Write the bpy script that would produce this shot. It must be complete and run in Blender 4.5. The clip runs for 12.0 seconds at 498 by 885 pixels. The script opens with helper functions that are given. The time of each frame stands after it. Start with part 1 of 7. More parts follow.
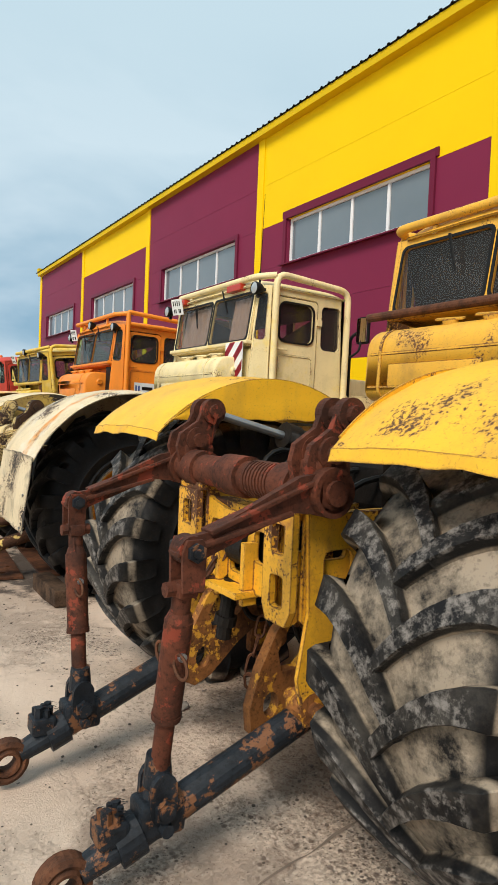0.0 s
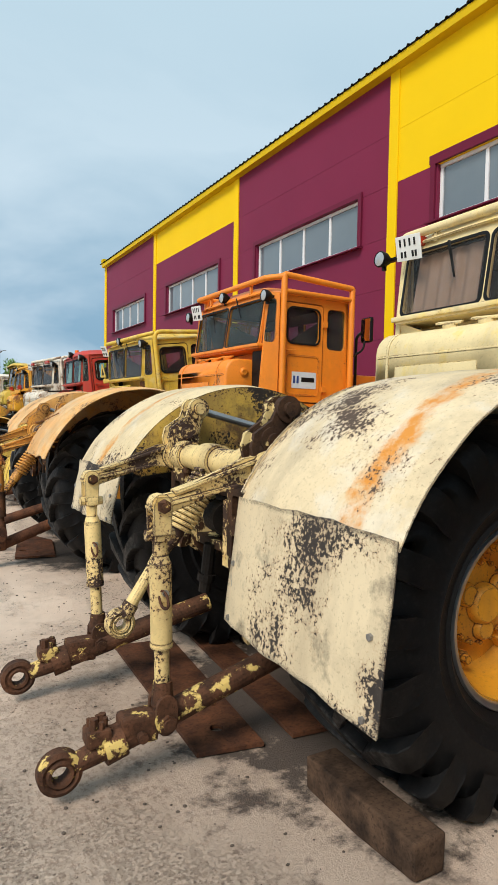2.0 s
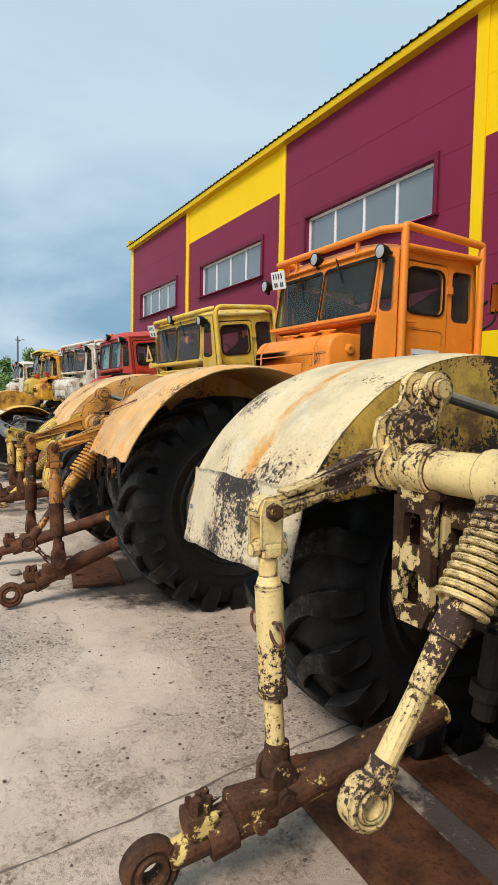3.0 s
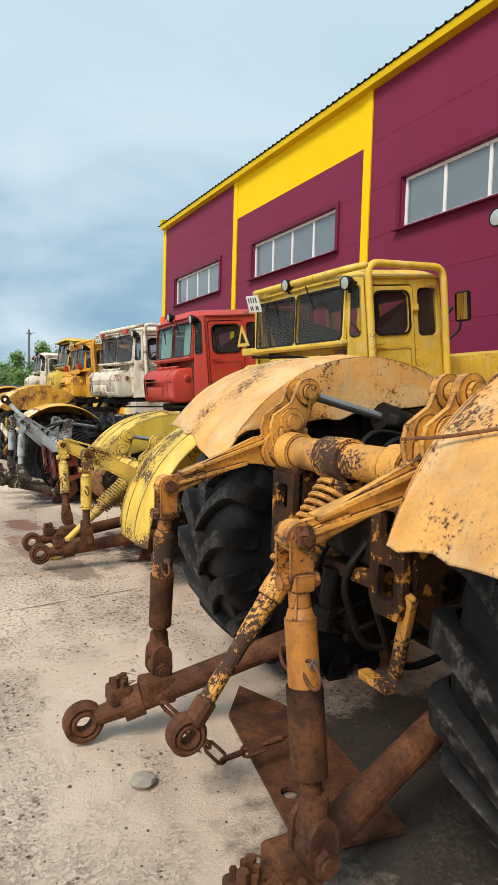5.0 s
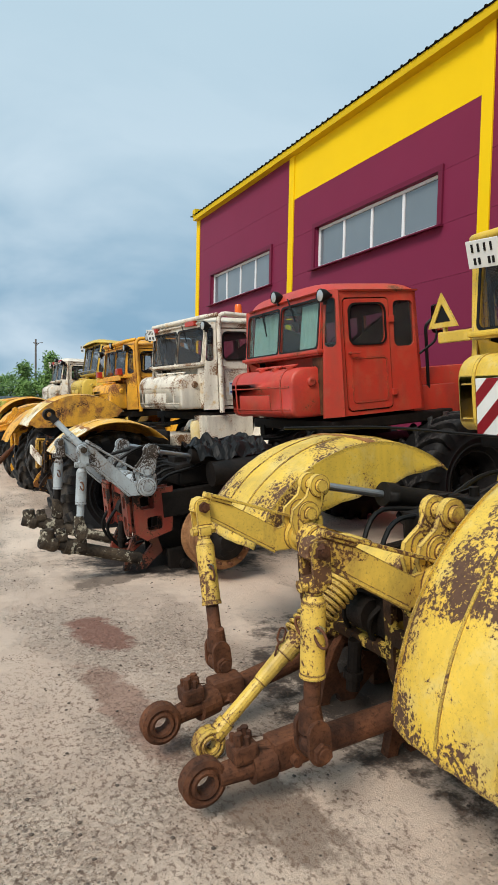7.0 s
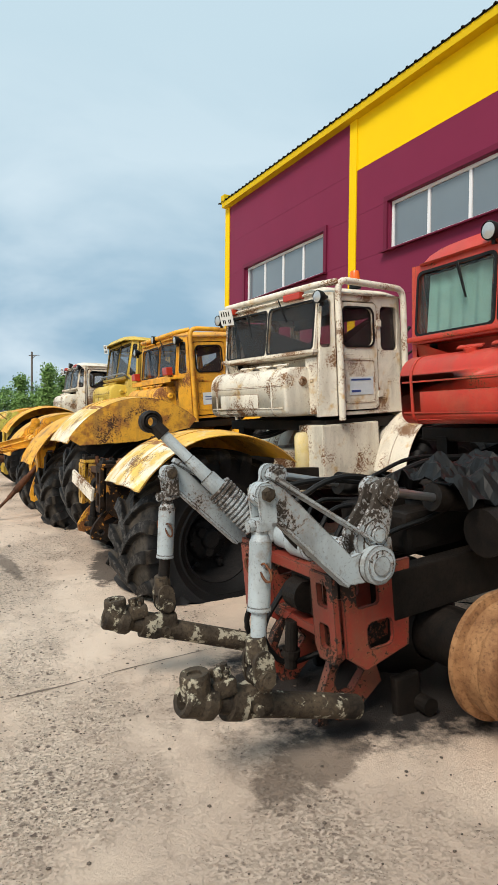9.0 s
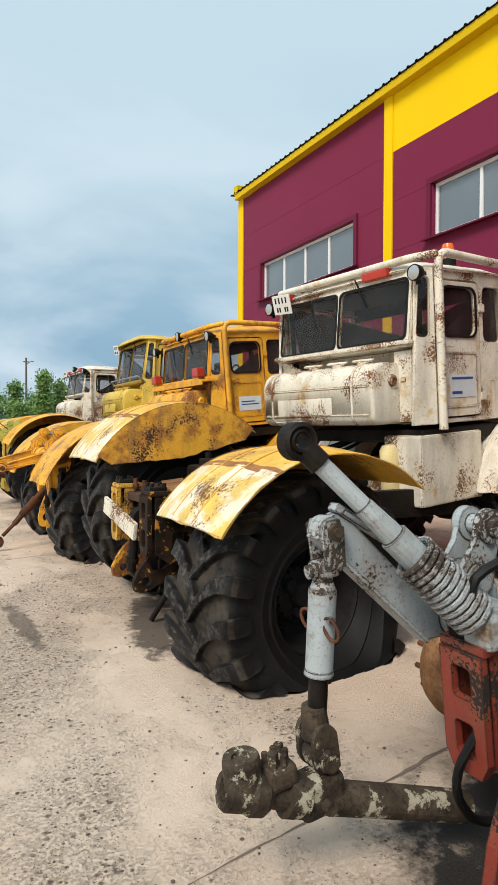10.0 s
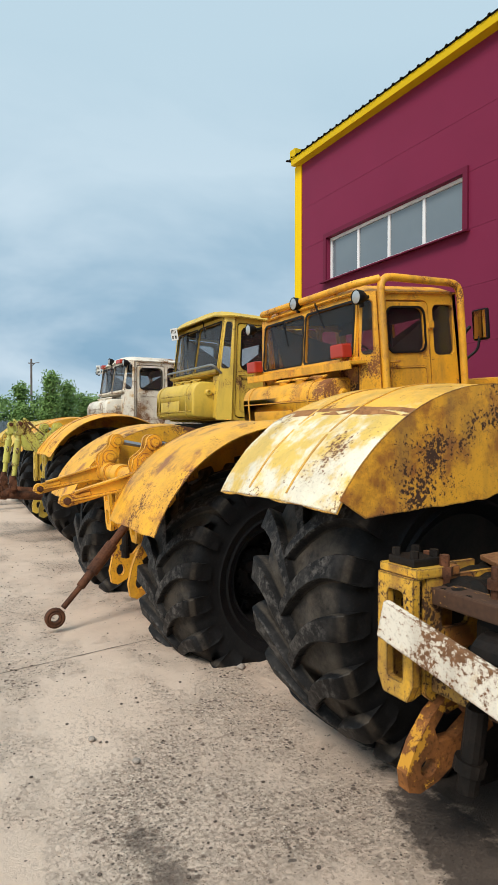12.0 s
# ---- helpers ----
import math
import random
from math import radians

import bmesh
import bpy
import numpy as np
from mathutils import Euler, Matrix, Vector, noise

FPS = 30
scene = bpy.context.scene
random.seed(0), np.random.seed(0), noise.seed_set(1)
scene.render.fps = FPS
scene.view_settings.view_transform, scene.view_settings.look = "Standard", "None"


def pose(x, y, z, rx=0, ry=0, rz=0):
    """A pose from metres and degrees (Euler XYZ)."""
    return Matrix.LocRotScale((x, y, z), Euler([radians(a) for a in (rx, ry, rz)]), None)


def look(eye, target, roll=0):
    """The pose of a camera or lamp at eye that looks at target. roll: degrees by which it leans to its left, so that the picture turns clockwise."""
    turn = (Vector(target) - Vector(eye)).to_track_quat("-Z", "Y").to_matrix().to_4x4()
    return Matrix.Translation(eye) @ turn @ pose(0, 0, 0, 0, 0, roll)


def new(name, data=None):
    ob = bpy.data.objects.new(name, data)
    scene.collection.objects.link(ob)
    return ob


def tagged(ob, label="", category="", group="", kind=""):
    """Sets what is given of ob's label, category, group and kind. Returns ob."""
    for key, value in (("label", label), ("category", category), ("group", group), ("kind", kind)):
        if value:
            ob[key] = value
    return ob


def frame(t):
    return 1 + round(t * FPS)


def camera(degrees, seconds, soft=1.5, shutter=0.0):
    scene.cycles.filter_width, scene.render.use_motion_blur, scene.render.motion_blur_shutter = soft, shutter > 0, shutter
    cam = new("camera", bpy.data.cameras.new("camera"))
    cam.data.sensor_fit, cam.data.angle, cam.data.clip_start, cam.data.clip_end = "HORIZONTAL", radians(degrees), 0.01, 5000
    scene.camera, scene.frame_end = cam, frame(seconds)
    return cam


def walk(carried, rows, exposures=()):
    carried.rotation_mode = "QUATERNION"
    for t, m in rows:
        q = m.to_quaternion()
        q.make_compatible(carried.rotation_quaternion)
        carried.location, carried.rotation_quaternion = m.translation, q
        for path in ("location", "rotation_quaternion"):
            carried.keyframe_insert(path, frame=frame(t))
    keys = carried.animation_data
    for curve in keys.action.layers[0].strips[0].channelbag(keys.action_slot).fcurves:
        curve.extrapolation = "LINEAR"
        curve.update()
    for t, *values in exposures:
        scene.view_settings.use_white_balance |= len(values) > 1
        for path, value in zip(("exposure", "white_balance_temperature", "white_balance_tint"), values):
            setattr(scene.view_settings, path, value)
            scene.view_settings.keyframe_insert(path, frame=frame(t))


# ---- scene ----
cam = camera(43.1, 12.0, 0.6)
PATH = [
    (0, (0.071, -2.366, 1.552), (1.025, -0.901, 1.486), 2.4),
    (0.5, (0.055, -1.53, 1.558), (0.984, -0.049, 1.484), 1.9),
    (1, (0.038, -0.704, 1.556), (0.942, 0.792, 1.485), 1.6),
    (1.5, (0.054, 0.165, 1.565), (0.927, 1.68, 1.499), 1.3),
    (2, (0.025, 1.028, 1.56), (0.871, 2.558, 1.479), 1.0),
    (2.5, (0.028, 1.914, 1.53), (0.853, 3.454, 1.432), 1.1),
    (3, (-0.03, 2.783, 1.518), (0.78, 4.33, 1.41), 1.1),
    (5, (-0.064, 6.157, 1.534), (0.731, 7.711, 1.417), 1.6),
    (5.5, (-0.095, 7.011, 1.547), (0.698, 8.567, 1.441), 1.5),
    (6, (-0.104, 7.891, 1.536), (0.684, 9.45, 1.433), 1.5),
    (6.5, (-0.12, 8.766, 1.538), (0.668, 10.326, 1.439), 1.4),
    (7, (-0.093, 9.66, 1.53), (0.696, 11.219, 1.441), 1.2),
    (9, (-0.139, 12.933, 1.44), (0.668, 14.486, 1.388), 0.6),
    (9.5, (-0.104, 13.771, 1.466), (0.711, 15.319, 1.421), 0.4),
    (10, (-0.094, 14.566, 1.483), (0.728, 16.11, 1.447), 0.2),
    (10.5, (-0.069, 15.406, 1.507), (0.751, 16.951, 1.475), -0.1),
    (11, (-0.119, 16.214, 1.514), (0.699, 17.76, 1.483), -0.2),
    (11.5, (-0.108, 17.023, 1.503), (0.71, 18.57, 1.476), 0.0),
    (12, (-0.139, 17.838, 1.508), (0.682, 19.382, 1.481), 0.1),
]
walk(cam, [(t, look(eye, target, roll)) for t, eye, target, roll in PATH],
     [(0, 0.17, 6500, 10), (1.5, 0.15, 6450, 10), (2.5, 0.05, 6200, 10), (3.2, 0.08, 6250, 10), (5.5, 0.20, 6480, 10), (6.2, 0.14, 6450, 10), (7.0, 0.03, 6250, 10), (9.0, 0.17, 6480, 10), (10.5, 0.14, 6450, 10), (12, 0.06, 6300, 10)])

# ---- world, sun, exposure ----
SUN_EL, SUN_AZ = 46.0, 237.0
world = bpy.data.worlds.new("sky")
scene.world = world
world.use_nodes = True
wn, wl = world.node_tree.nodes, world.node_tree.links
wn.clear()
w_out = wn.new("ShaderNodeOutputWorld")
w_bg = wn.new("ShaderNodeBackground")
w_sky = wn.new("ShaderNodeTexSky")
w_sky.sky_type = "NISHITA"
w_sky.sun_disc = False
w_sky.sun_elevation, w_sky.sun_rotation = radians(SUN_EL), radians(SUN_AZ)
w_co = wn.new("ShaderNodeTexCoord")
w_map = wn.new("ShaderNodeMapping")
w_map.inputs["Scale"].default_value = (1.5, 1.5, 3.4)
w_map.inputs["Location"].default_value = (0.3, 0.1, 0.35)
w_noise = wn.new("ShaderNodeTexNoise")
w_noise.inputs["Scale"].default_value = 1.6
w_noise.inputs["Detail"].default_value = 5.0
w_noise.inputs["Roughness"].default_value = 0.5
w_noise.inputs["Distortion"].default_value = 0.3
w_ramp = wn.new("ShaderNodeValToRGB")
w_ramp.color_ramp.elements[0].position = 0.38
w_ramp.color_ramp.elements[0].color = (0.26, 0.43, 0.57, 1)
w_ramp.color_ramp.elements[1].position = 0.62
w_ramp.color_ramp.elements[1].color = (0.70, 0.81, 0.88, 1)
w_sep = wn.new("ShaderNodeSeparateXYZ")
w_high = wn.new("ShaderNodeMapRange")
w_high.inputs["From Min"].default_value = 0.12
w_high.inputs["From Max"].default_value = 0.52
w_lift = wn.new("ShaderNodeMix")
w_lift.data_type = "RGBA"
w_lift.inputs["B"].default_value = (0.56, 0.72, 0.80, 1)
w_mul = wn.new("ShaderNodeVectorMath")
w_mul.operation = "SCALE"
w_mul.inputs["Scale"].default_value = 0.06
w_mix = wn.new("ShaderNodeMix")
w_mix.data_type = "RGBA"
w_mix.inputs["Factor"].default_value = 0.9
wl.new(w_co.outputs["Generated"], w_map.inputs["Vector"])
wl.new(w_map.outputs["Vector"], w_noise.inputs["Vector"])
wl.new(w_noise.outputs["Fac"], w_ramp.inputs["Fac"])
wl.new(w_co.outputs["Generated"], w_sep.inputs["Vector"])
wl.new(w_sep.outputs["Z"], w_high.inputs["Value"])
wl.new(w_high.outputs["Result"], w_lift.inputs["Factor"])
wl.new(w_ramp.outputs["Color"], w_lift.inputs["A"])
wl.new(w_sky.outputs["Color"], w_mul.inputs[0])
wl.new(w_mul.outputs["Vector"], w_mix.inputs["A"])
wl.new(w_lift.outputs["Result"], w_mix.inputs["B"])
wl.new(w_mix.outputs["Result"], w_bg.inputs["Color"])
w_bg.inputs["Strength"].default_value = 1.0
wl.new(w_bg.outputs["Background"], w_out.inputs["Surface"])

sun_data = bpy.data.lights.new("sun", "SUN")
sun_data.energy, sun_data.angle, sun_data.color = 3.1, radians(22), (1.0, 0.90, 0.78)
sun = new("sun", sun_data)
sun.matrix_world = look((-17, -7, 20), (0, 4, 0))


# ---- materials ----
def mat_base(name):
    m = bpy.data.materials.new(name)
    m.use_nodes = True
    nt = m.node_tree
    return m, nt, nt.nodes, nt.links, nt.nodes["Principled BSDF"]


def coords(nodes, links, shift=True):
    """Object coordinates, moved by each object's random number so that repeats differ."""
    co = nodes.new("ShaderNodeTexCoord")
    if not shift:
        return co.outputs["Object"]
    info = nodes.new("ShaderNodeObjectInfo")
    mul = nodes.new("ShaderNodeMath")
    mul.operation = "MULTIPLY"
    mul.inputs[1].default_value = 37.0
    add = nodes.new("ShaderNodeVectorMath")
    links.new(info.outputs["Random"], mul.inputs[0])
    links.new(co.outputs["Object"], add.inputs[0])
    links.new(mul.outputs[0], add.inputs[1])
    return add.outputs["Vector"]


def noise_fac(nodes, links, vec, scale, detail=4.0, rough=0.55, stretch=None):
    if stretch:
        mp = nodes.new("ShaderNodeMapping")
        mp.inputs["Scale"].default_value = stretch
        links.new(vec, mp.inputs["Vector"])
        vec = mp.outputs["Vector"]
    n = nodes.new("ShaderNodeTexNoise")
    n.inputs["Scale"].default_value = scale
    n.inputs["Detail"].default_value = detail
    n.inputs["Roughness"].default_value = rough
    links.new(vec, n.inputs["Vector"])
    return n.outputs["Fac"]


def ramp(nodes, links, fac, lo, hi, a=(0, 0, 0, 1), b=(1, 1, 1, 1)):
    r = nodes.new("ShaderNodeValToRGB")
    r.color_ramp.elements[0].position, r.color_ramp.elements[1].position = lo, hi
    r.color_ramp.elements[0].color, r.color_ramp.elements[1].color = a, b
    links.new(fac, r.inputs["Fac"])
    return r.outputs["Color"]


def mixed(nodes, links, fac, a, b, blend="MIX"):
    x = nodes.new("ShaderNodeMix")
    x.data_type = "RGBA"
    x.blend_type = blend
    for sock, v in (("Factor", fac), ("A", a), ("B", b)):
        if isinstance(v, (int, float)):
            x.inputs[sock].default_value = v
        elif isinstance(v, tuple):
            x.inputs[sock].default_value = (*v, 1)
        else:
            links.new(v, x.inputs[sock])
    return x.outputs["Result"]


def math2(nodes, links, op, a, b):
    n = nodes.new("ShaderNodeMath")
    n.operation = op
    for i, v in enumerate((a, b)):
        if isinstance(v, (int, float)):
            n.inputs[i].default_value = v
        else:
            links.new(v, n.inputs[i])
    return n.outputs[0]


def paint(name, base, chips=0.35, under=(0.10, 0.045, 0.02), blotch=None, blotches=0.3, dirt=0.45, gloss=0.5, fine=58.0, edge=0.012, stain=None):
    """Old paint on steel: faded patches, a second coat showing in blotches, grime streaks, chips down to rust."""
    m, nt, n, l, p = mat_base(name)
    v = coords(n, l)
    fade = noise_fac(n, l, v, 2.2, 5)
    col = mixed(n, l, fade, tuple(c * 0.88 for c in base), tuple(min(1, c * 1.15) for c in base))
    if blotch:
        bl = ramp(n, l, noise_fac(n, l, v, 4.5, 9, 0.68), 0.66 - blotches * 0.5, 0.78 - blotches * 0.5)
        col = mixed(n, l, bl, col, blotch)
    streak = ramp(n, l, noise_fac(n, l, v, 5.0, 6, 0.6, (1.0, 1.0, 0.25)), 0.48, 0.80)
    col = mixed(n, l, math2(n, l, "MULTIPLY", streak, dirt), col, (0.13, 0.085, 0.05))
    grime = ramp(n, l, noise_fac(n, l, v, 3.1, 9, 0.74), 0.50, 0.72)
    col = mixed(n, l, math2(n, l, "MULTIPLY", grime, 0.18 + dirt * 0.55), col, tuple(0.36 * c + 0.02 for c in base))
    dots = ramp(n, l, noise_fac(n, l, v, 75, 5, 0.75), 0.56, 0.66)
    col = mixed(n, l, math2(n, l, "MULTIPLY", dots, 0.18 + dirt * 0.4), col, (0.09, 0.055, 0.03))
    if stain:
        sep = n.new("ShaderNodeSeparateXYZ")
        raw = coords(n, l, False)
        l.new(raw, sep.inputs["Vector"])
        off = math2(n, l, "ABSOLUTE", math2(n, l, "ADD", math2(n, l, "SUBTRACT", sep.outputs["Y"], stain[0]), math2(n, l, "MULTIPLY", math2(n, l, "SUBTRACT", noise_fac(n, l, raw, 7, 7, 0.7), 0.5), 0.22)), 0.0)
        band = ramp(n, l, off, stain[1] * 0.35, stain[1], (1, 1, 1, 1), (0, 0, 0, 1))
        thin = ramp(n, l, noise_fac(n, l, raw, 9, 7, 0.7), 0.36, 0.58)
        col = mixed(n, l, math2(n, l, "MULTIPLY", band, thin), col, stain[2])
    region = noise_fac(n, l, v, 2.6, 3)
    speck = noise_fac(n, l, v, fine, 8, 0.68)
    both = math2(n, l, "ADD", math2(n, l, "MULTIPLY", region, 0.56), math2(n, l, "MULTIPLY", speck, 0.44))
    if edge:
        bv = n.new("ShaderNodeBevel")
        bv.samples = 4
        bv.inputs["Radius"].default_value = edge
        geo = n.new("ShaderNodeNewGeometry")
        dot = n.new("ShaderNodeVectorMath")
        dot.operation = "DOT_PRODUCT"
        l.new(bv.outputs["Normal"], dot.inputs[0])
        l.new(geo.outputs["Normal"], dot.inputs[1])
        wear = ramp(n, l, math2(n, l, "SUBTRACT", 1.0, dot.outputs["Value"]), 0.01, 0.18)
        both = math2(n, l, "ADD", both, math2(n, l, "MULTIPLY", wear, 0.16))
    t = 0.66 - 0.22 * chips
    mask = ramp(n, l, both, t, t + 0.012)
    halo = ramp(n, l, both, t - 0.035, t + 0.01)
    col = mixed(n, l, math2(n, l, "MULTIPLY", halo, 0.45), col, (0.30, 0.13, 0.045))
    rust = mixed(n, l, noise_fac(n, l, v, 40, 5), tuple(c * 0.5 for c in under), tuple(c * 1.6 for c in under))
    col = mixed(n, l, mask, col, rust)
    l.new(col, p.inputs["Base Color"])
    l.new(mixed(n, l, mask, (gloss,) * 3, (0.85,) * 3), p.inputs["Roughness"])
    b = n.new("ShaderNodeBump")
    b.inputs["Strength"].default_value = 0.35
    b.inputs["Distance"].default_value = 0.004
    height = math2(n, l, "SUBTRACT", math2(n, l, "MULTIPLY", noise_fac(n, l, v, 9, 4), 1.0), mask)
    l.new(height, b.inputs["Height"])
    l.new(b.outputs["Normal"], p.inputs["Normal"])
    return m


def rust_mat(name, a=(0.06, 0.026, 0.014), b=(0.20, 0.075, 0.028), c=None, amount=0.3, rough=0.75):
    """Rusted or oily steel; c: left-over paint."""
    m, nt, n, l, p = mat_base(name)
    v = coords(n, l)
    col = mixed(n, l, ramp(n, l, noise_fac(n, l, v, 7, 8, 0.65), 0.35, 0.68), a, b)
    col = mixed(n, l, ramp(n, l, noise_fac(n, l, v, 60, 6, 0.7), 0.5, 0.75), col, tuple(x * 0.4 for x in a))
    if c:
        t = 0.62 - 0.25 * amount
        col = mixed(n, l, ramp(n, l, noise_fac(n, l, v, 9, 9, 0.7), t, t + 0.03), col, c)
    l.new(col, p.inputs["Base Color"])
    p.inputs["Roughness"].default_value = rough
    p.inputs["Specular IOR Level"].default_value = 0.22
    bm_ = n.new("ShaderNodeBump")
    bm_.inputs["Strength"].default_value = 0.5
    bm_.inputs["Distance"].default_value = 0.005
    l.new(noise_fac(n, l, v, 45, 6, 0.7), bm_.inputs["Height"])
    l.new(bm_.outputs["Normal"], p.inputs["Normal"])
    return m


def rubber(name, base=(0.0045, 0.0045, 0.005), dust=(0.055, 0.049, 0.043), amount=0.3, mud=0.0):
    """Old tyre rubber: dull black, dust film, scuffed lug faces, dried mud between the lugs."""
    m, nt, n, l, p = mat_base(name)
    v = coords(n, l)
    raw = coords(n, l, False)
    flatten = n.new("ShaderNodeVectorMath")
    flatten.operation = "MULTIPLY"
    flatten.inputs[1].default_value = (1, 0, 1)
    l.new(raw, flatten.inputs[0])
    ln = n.new("ShaderNodeVectorMath")
    ln.operation = "LENGTH"
    l.new(flatten.outputs["Vector"], ln.inputs[0])
    r = ln.outputs["Value"]
    mask = ramp(n, l, noise_fac(n, l, v, 6, 8, 0.7), 0.60 - 0.3 * amount, 0.80 - 0.2 * amount)
    tread = math2(n, l, "ADD", math2(n, l, "MULTIPLY", ramp(n, l, r, 0.68, 0.74), 0.8), 0.2)
    col = mixed(n, l, math2(n, l, "MULTIPLY", math2(n, l, "MULTIPLY", mask, tread), 0.25 + 0.6 * amount), base, dust)
    if mud:
        groove = math2(n, l, "MULTIPLY", ramp(n, l, r, 0.715, 0.735), ramp(n, l, r, 0.756, 0.766, (1, 1, 1, 1), (0, 0, 0, 1)))
        patch = ramp(n, l, noise_fac(n, l, v, 7, 9, 0.72), 0.36, 0.56)
        col = mixed(n, l, math2(n, l, "MULTIPLY", math2(n, l, "MULTIPLY", groove, patch), mud), col, (0.33, 0.27, 0.20))
    scuff = math2(n, l, "MULTIPLY", ramp(n, l, r, 0.790, 0.798), ramp(n, l, noise_fac(n, l, v, 22, 9, 0.75), 0.48, 0.62))
    col = mixed(n, l, math2(n, l, "MULTIPLY", scuff, 0.25 + mud * 0.6), col, (0.24, 0.22, 0.20))
    col = mixed(n, l, math2(n, l, "MULTIPLY", ramp(n, l, noise_fac(n, l, v, 60, 4), 0.55, 0.7), 0.4), col, (0.022, 0.02, 0.019))
    l.new(col, p.inputs["Base Color"])
    p.inputs["Roughness"].default_value = 0.62
    p.inputs["Specular IOR Level"].default_value = 0.24
    bm_ = n.new("ShaderNodeBump")
    bm_.inputs["Strength"].default_value = 0.4
    bm_.inputs["Distance"].default_value = 0.004
    l.new(noise_fac(n, l, v, 55, 6, 0.75), bm_.inputs["Height"])
    l.new(bm_.outputs["Normal"], p.inputs["Normal"])
    return m


def plain(name, col, rough=0.5, metal=0.0, vary=0.15, scale=6.0, bump=0.0):
    m, nt, n, l, p = mat_base(name)
    v = coords(n, l)
    c = mixed(n, l, noise_fac(n, l, v, scale, 5), tuple(x * (1 - vary) for x in col), tuple(min(1, x * (1 + vary)) for x in col))
    l.new(c, p.inputs["Base Color"])
    p.inputs["Roughness"].default_value = rough
    p.inputs["Metallic"].default_value = metal
    if bump:
        b = n.new("ShaderNodeBump")
        b.inputs["Strength"].default_value = bump
        b.inputs["Distance"].default_value = 0.003
        l.new(noise_fac(n, l, v, scale * 12, 4), b.inputs["Height"])
        l.new(b.outputs["Normal"], p.inputs["Normal"])
    return m


def glass_mat(name, tint=(0.84, 0.82, 0.81), dust=0.022):
    """Old cab glass: see-through, glossy, with an uneven film of dust."""
    m = bpy.data.materials.new(name)
    m.use_nodes = True
    n, l = m.node_tree.nodes, m.node_tree.links
    n.clear()
    out = n.new("ShaderNodeOutputMaterial")
    tr = n.new("ShaderNodeBsdfTransparent")
    tr.inputs["Color"].default_value = (*tint, 1)
    df = n.new("ShaderNodeBsdfDiffuse")
    df.inputs["Color"].default_value = (0.46, 0.42, 0.38, 1)
    v = coords(n, l)
    film = n.new("ShaderNodeMixShader")
    l.new(math2(n, l, "MULTIPLY", ramp(n, l, noise_fac(n, l, v, 5, 6, 0.65), 0.25, 0.75), dust * 2), film.inputs[0])
    l.new(tr.outputs[0], film.inputs[1])
    l.new(df.outputs[0], film.inputs[2])
    gl = n.new("ShaderNodeBsdfGlossy")
    gl.inputs["Roughness"].default_value = 0.05
    fr = n.new("ShaderNodeLayerWeight")
    fr.inputs["Blend"].default_value = 0.5
    gloss = math2(n, l, "ADD", math2(n, l, "MULTIPLY", math2(n, l, "POWER", fr.outputs["Facing"], 5.0), 0.5), 0.022)
    mx = n.new("ShaderNodeMixShader")
    l.new(gloss, mx.inputs[0])
    l.new(film.outputs[0], mx.inputs[1])
    l.new(gl.outputs[0], mx.inputs[2])
    l.new(mx.outputs[0], out.inputs["Surface"])
    return m


# oil, rust and damp marks on the yard, and contact shade painted under the tractors: centre, half sizes, turn, colour,
# strength
STAINS_AND_SHADE = (
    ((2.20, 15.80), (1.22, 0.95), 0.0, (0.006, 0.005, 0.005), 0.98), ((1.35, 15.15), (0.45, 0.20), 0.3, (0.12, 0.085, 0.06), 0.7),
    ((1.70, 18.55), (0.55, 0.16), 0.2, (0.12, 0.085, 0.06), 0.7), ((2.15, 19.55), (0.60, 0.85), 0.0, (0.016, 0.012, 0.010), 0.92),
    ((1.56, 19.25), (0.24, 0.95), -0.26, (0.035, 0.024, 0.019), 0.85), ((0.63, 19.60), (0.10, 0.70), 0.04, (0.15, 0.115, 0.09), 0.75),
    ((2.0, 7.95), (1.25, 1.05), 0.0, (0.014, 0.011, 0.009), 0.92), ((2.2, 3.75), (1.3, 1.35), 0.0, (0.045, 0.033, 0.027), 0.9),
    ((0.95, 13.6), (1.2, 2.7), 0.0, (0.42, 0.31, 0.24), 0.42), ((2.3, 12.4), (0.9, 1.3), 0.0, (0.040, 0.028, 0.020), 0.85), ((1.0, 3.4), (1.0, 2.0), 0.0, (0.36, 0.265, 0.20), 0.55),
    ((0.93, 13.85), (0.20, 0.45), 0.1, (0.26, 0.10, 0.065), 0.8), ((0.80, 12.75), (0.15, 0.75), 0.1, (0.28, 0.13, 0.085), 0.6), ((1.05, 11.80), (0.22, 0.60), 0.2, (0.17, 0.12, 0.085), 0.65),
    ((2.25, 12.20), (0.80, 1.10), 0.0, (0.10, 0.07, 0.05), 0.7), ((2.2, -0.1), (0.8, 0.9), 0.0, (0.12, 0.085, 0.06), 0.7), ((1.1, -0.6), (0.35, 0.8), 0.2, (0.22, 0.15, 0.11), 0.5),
)


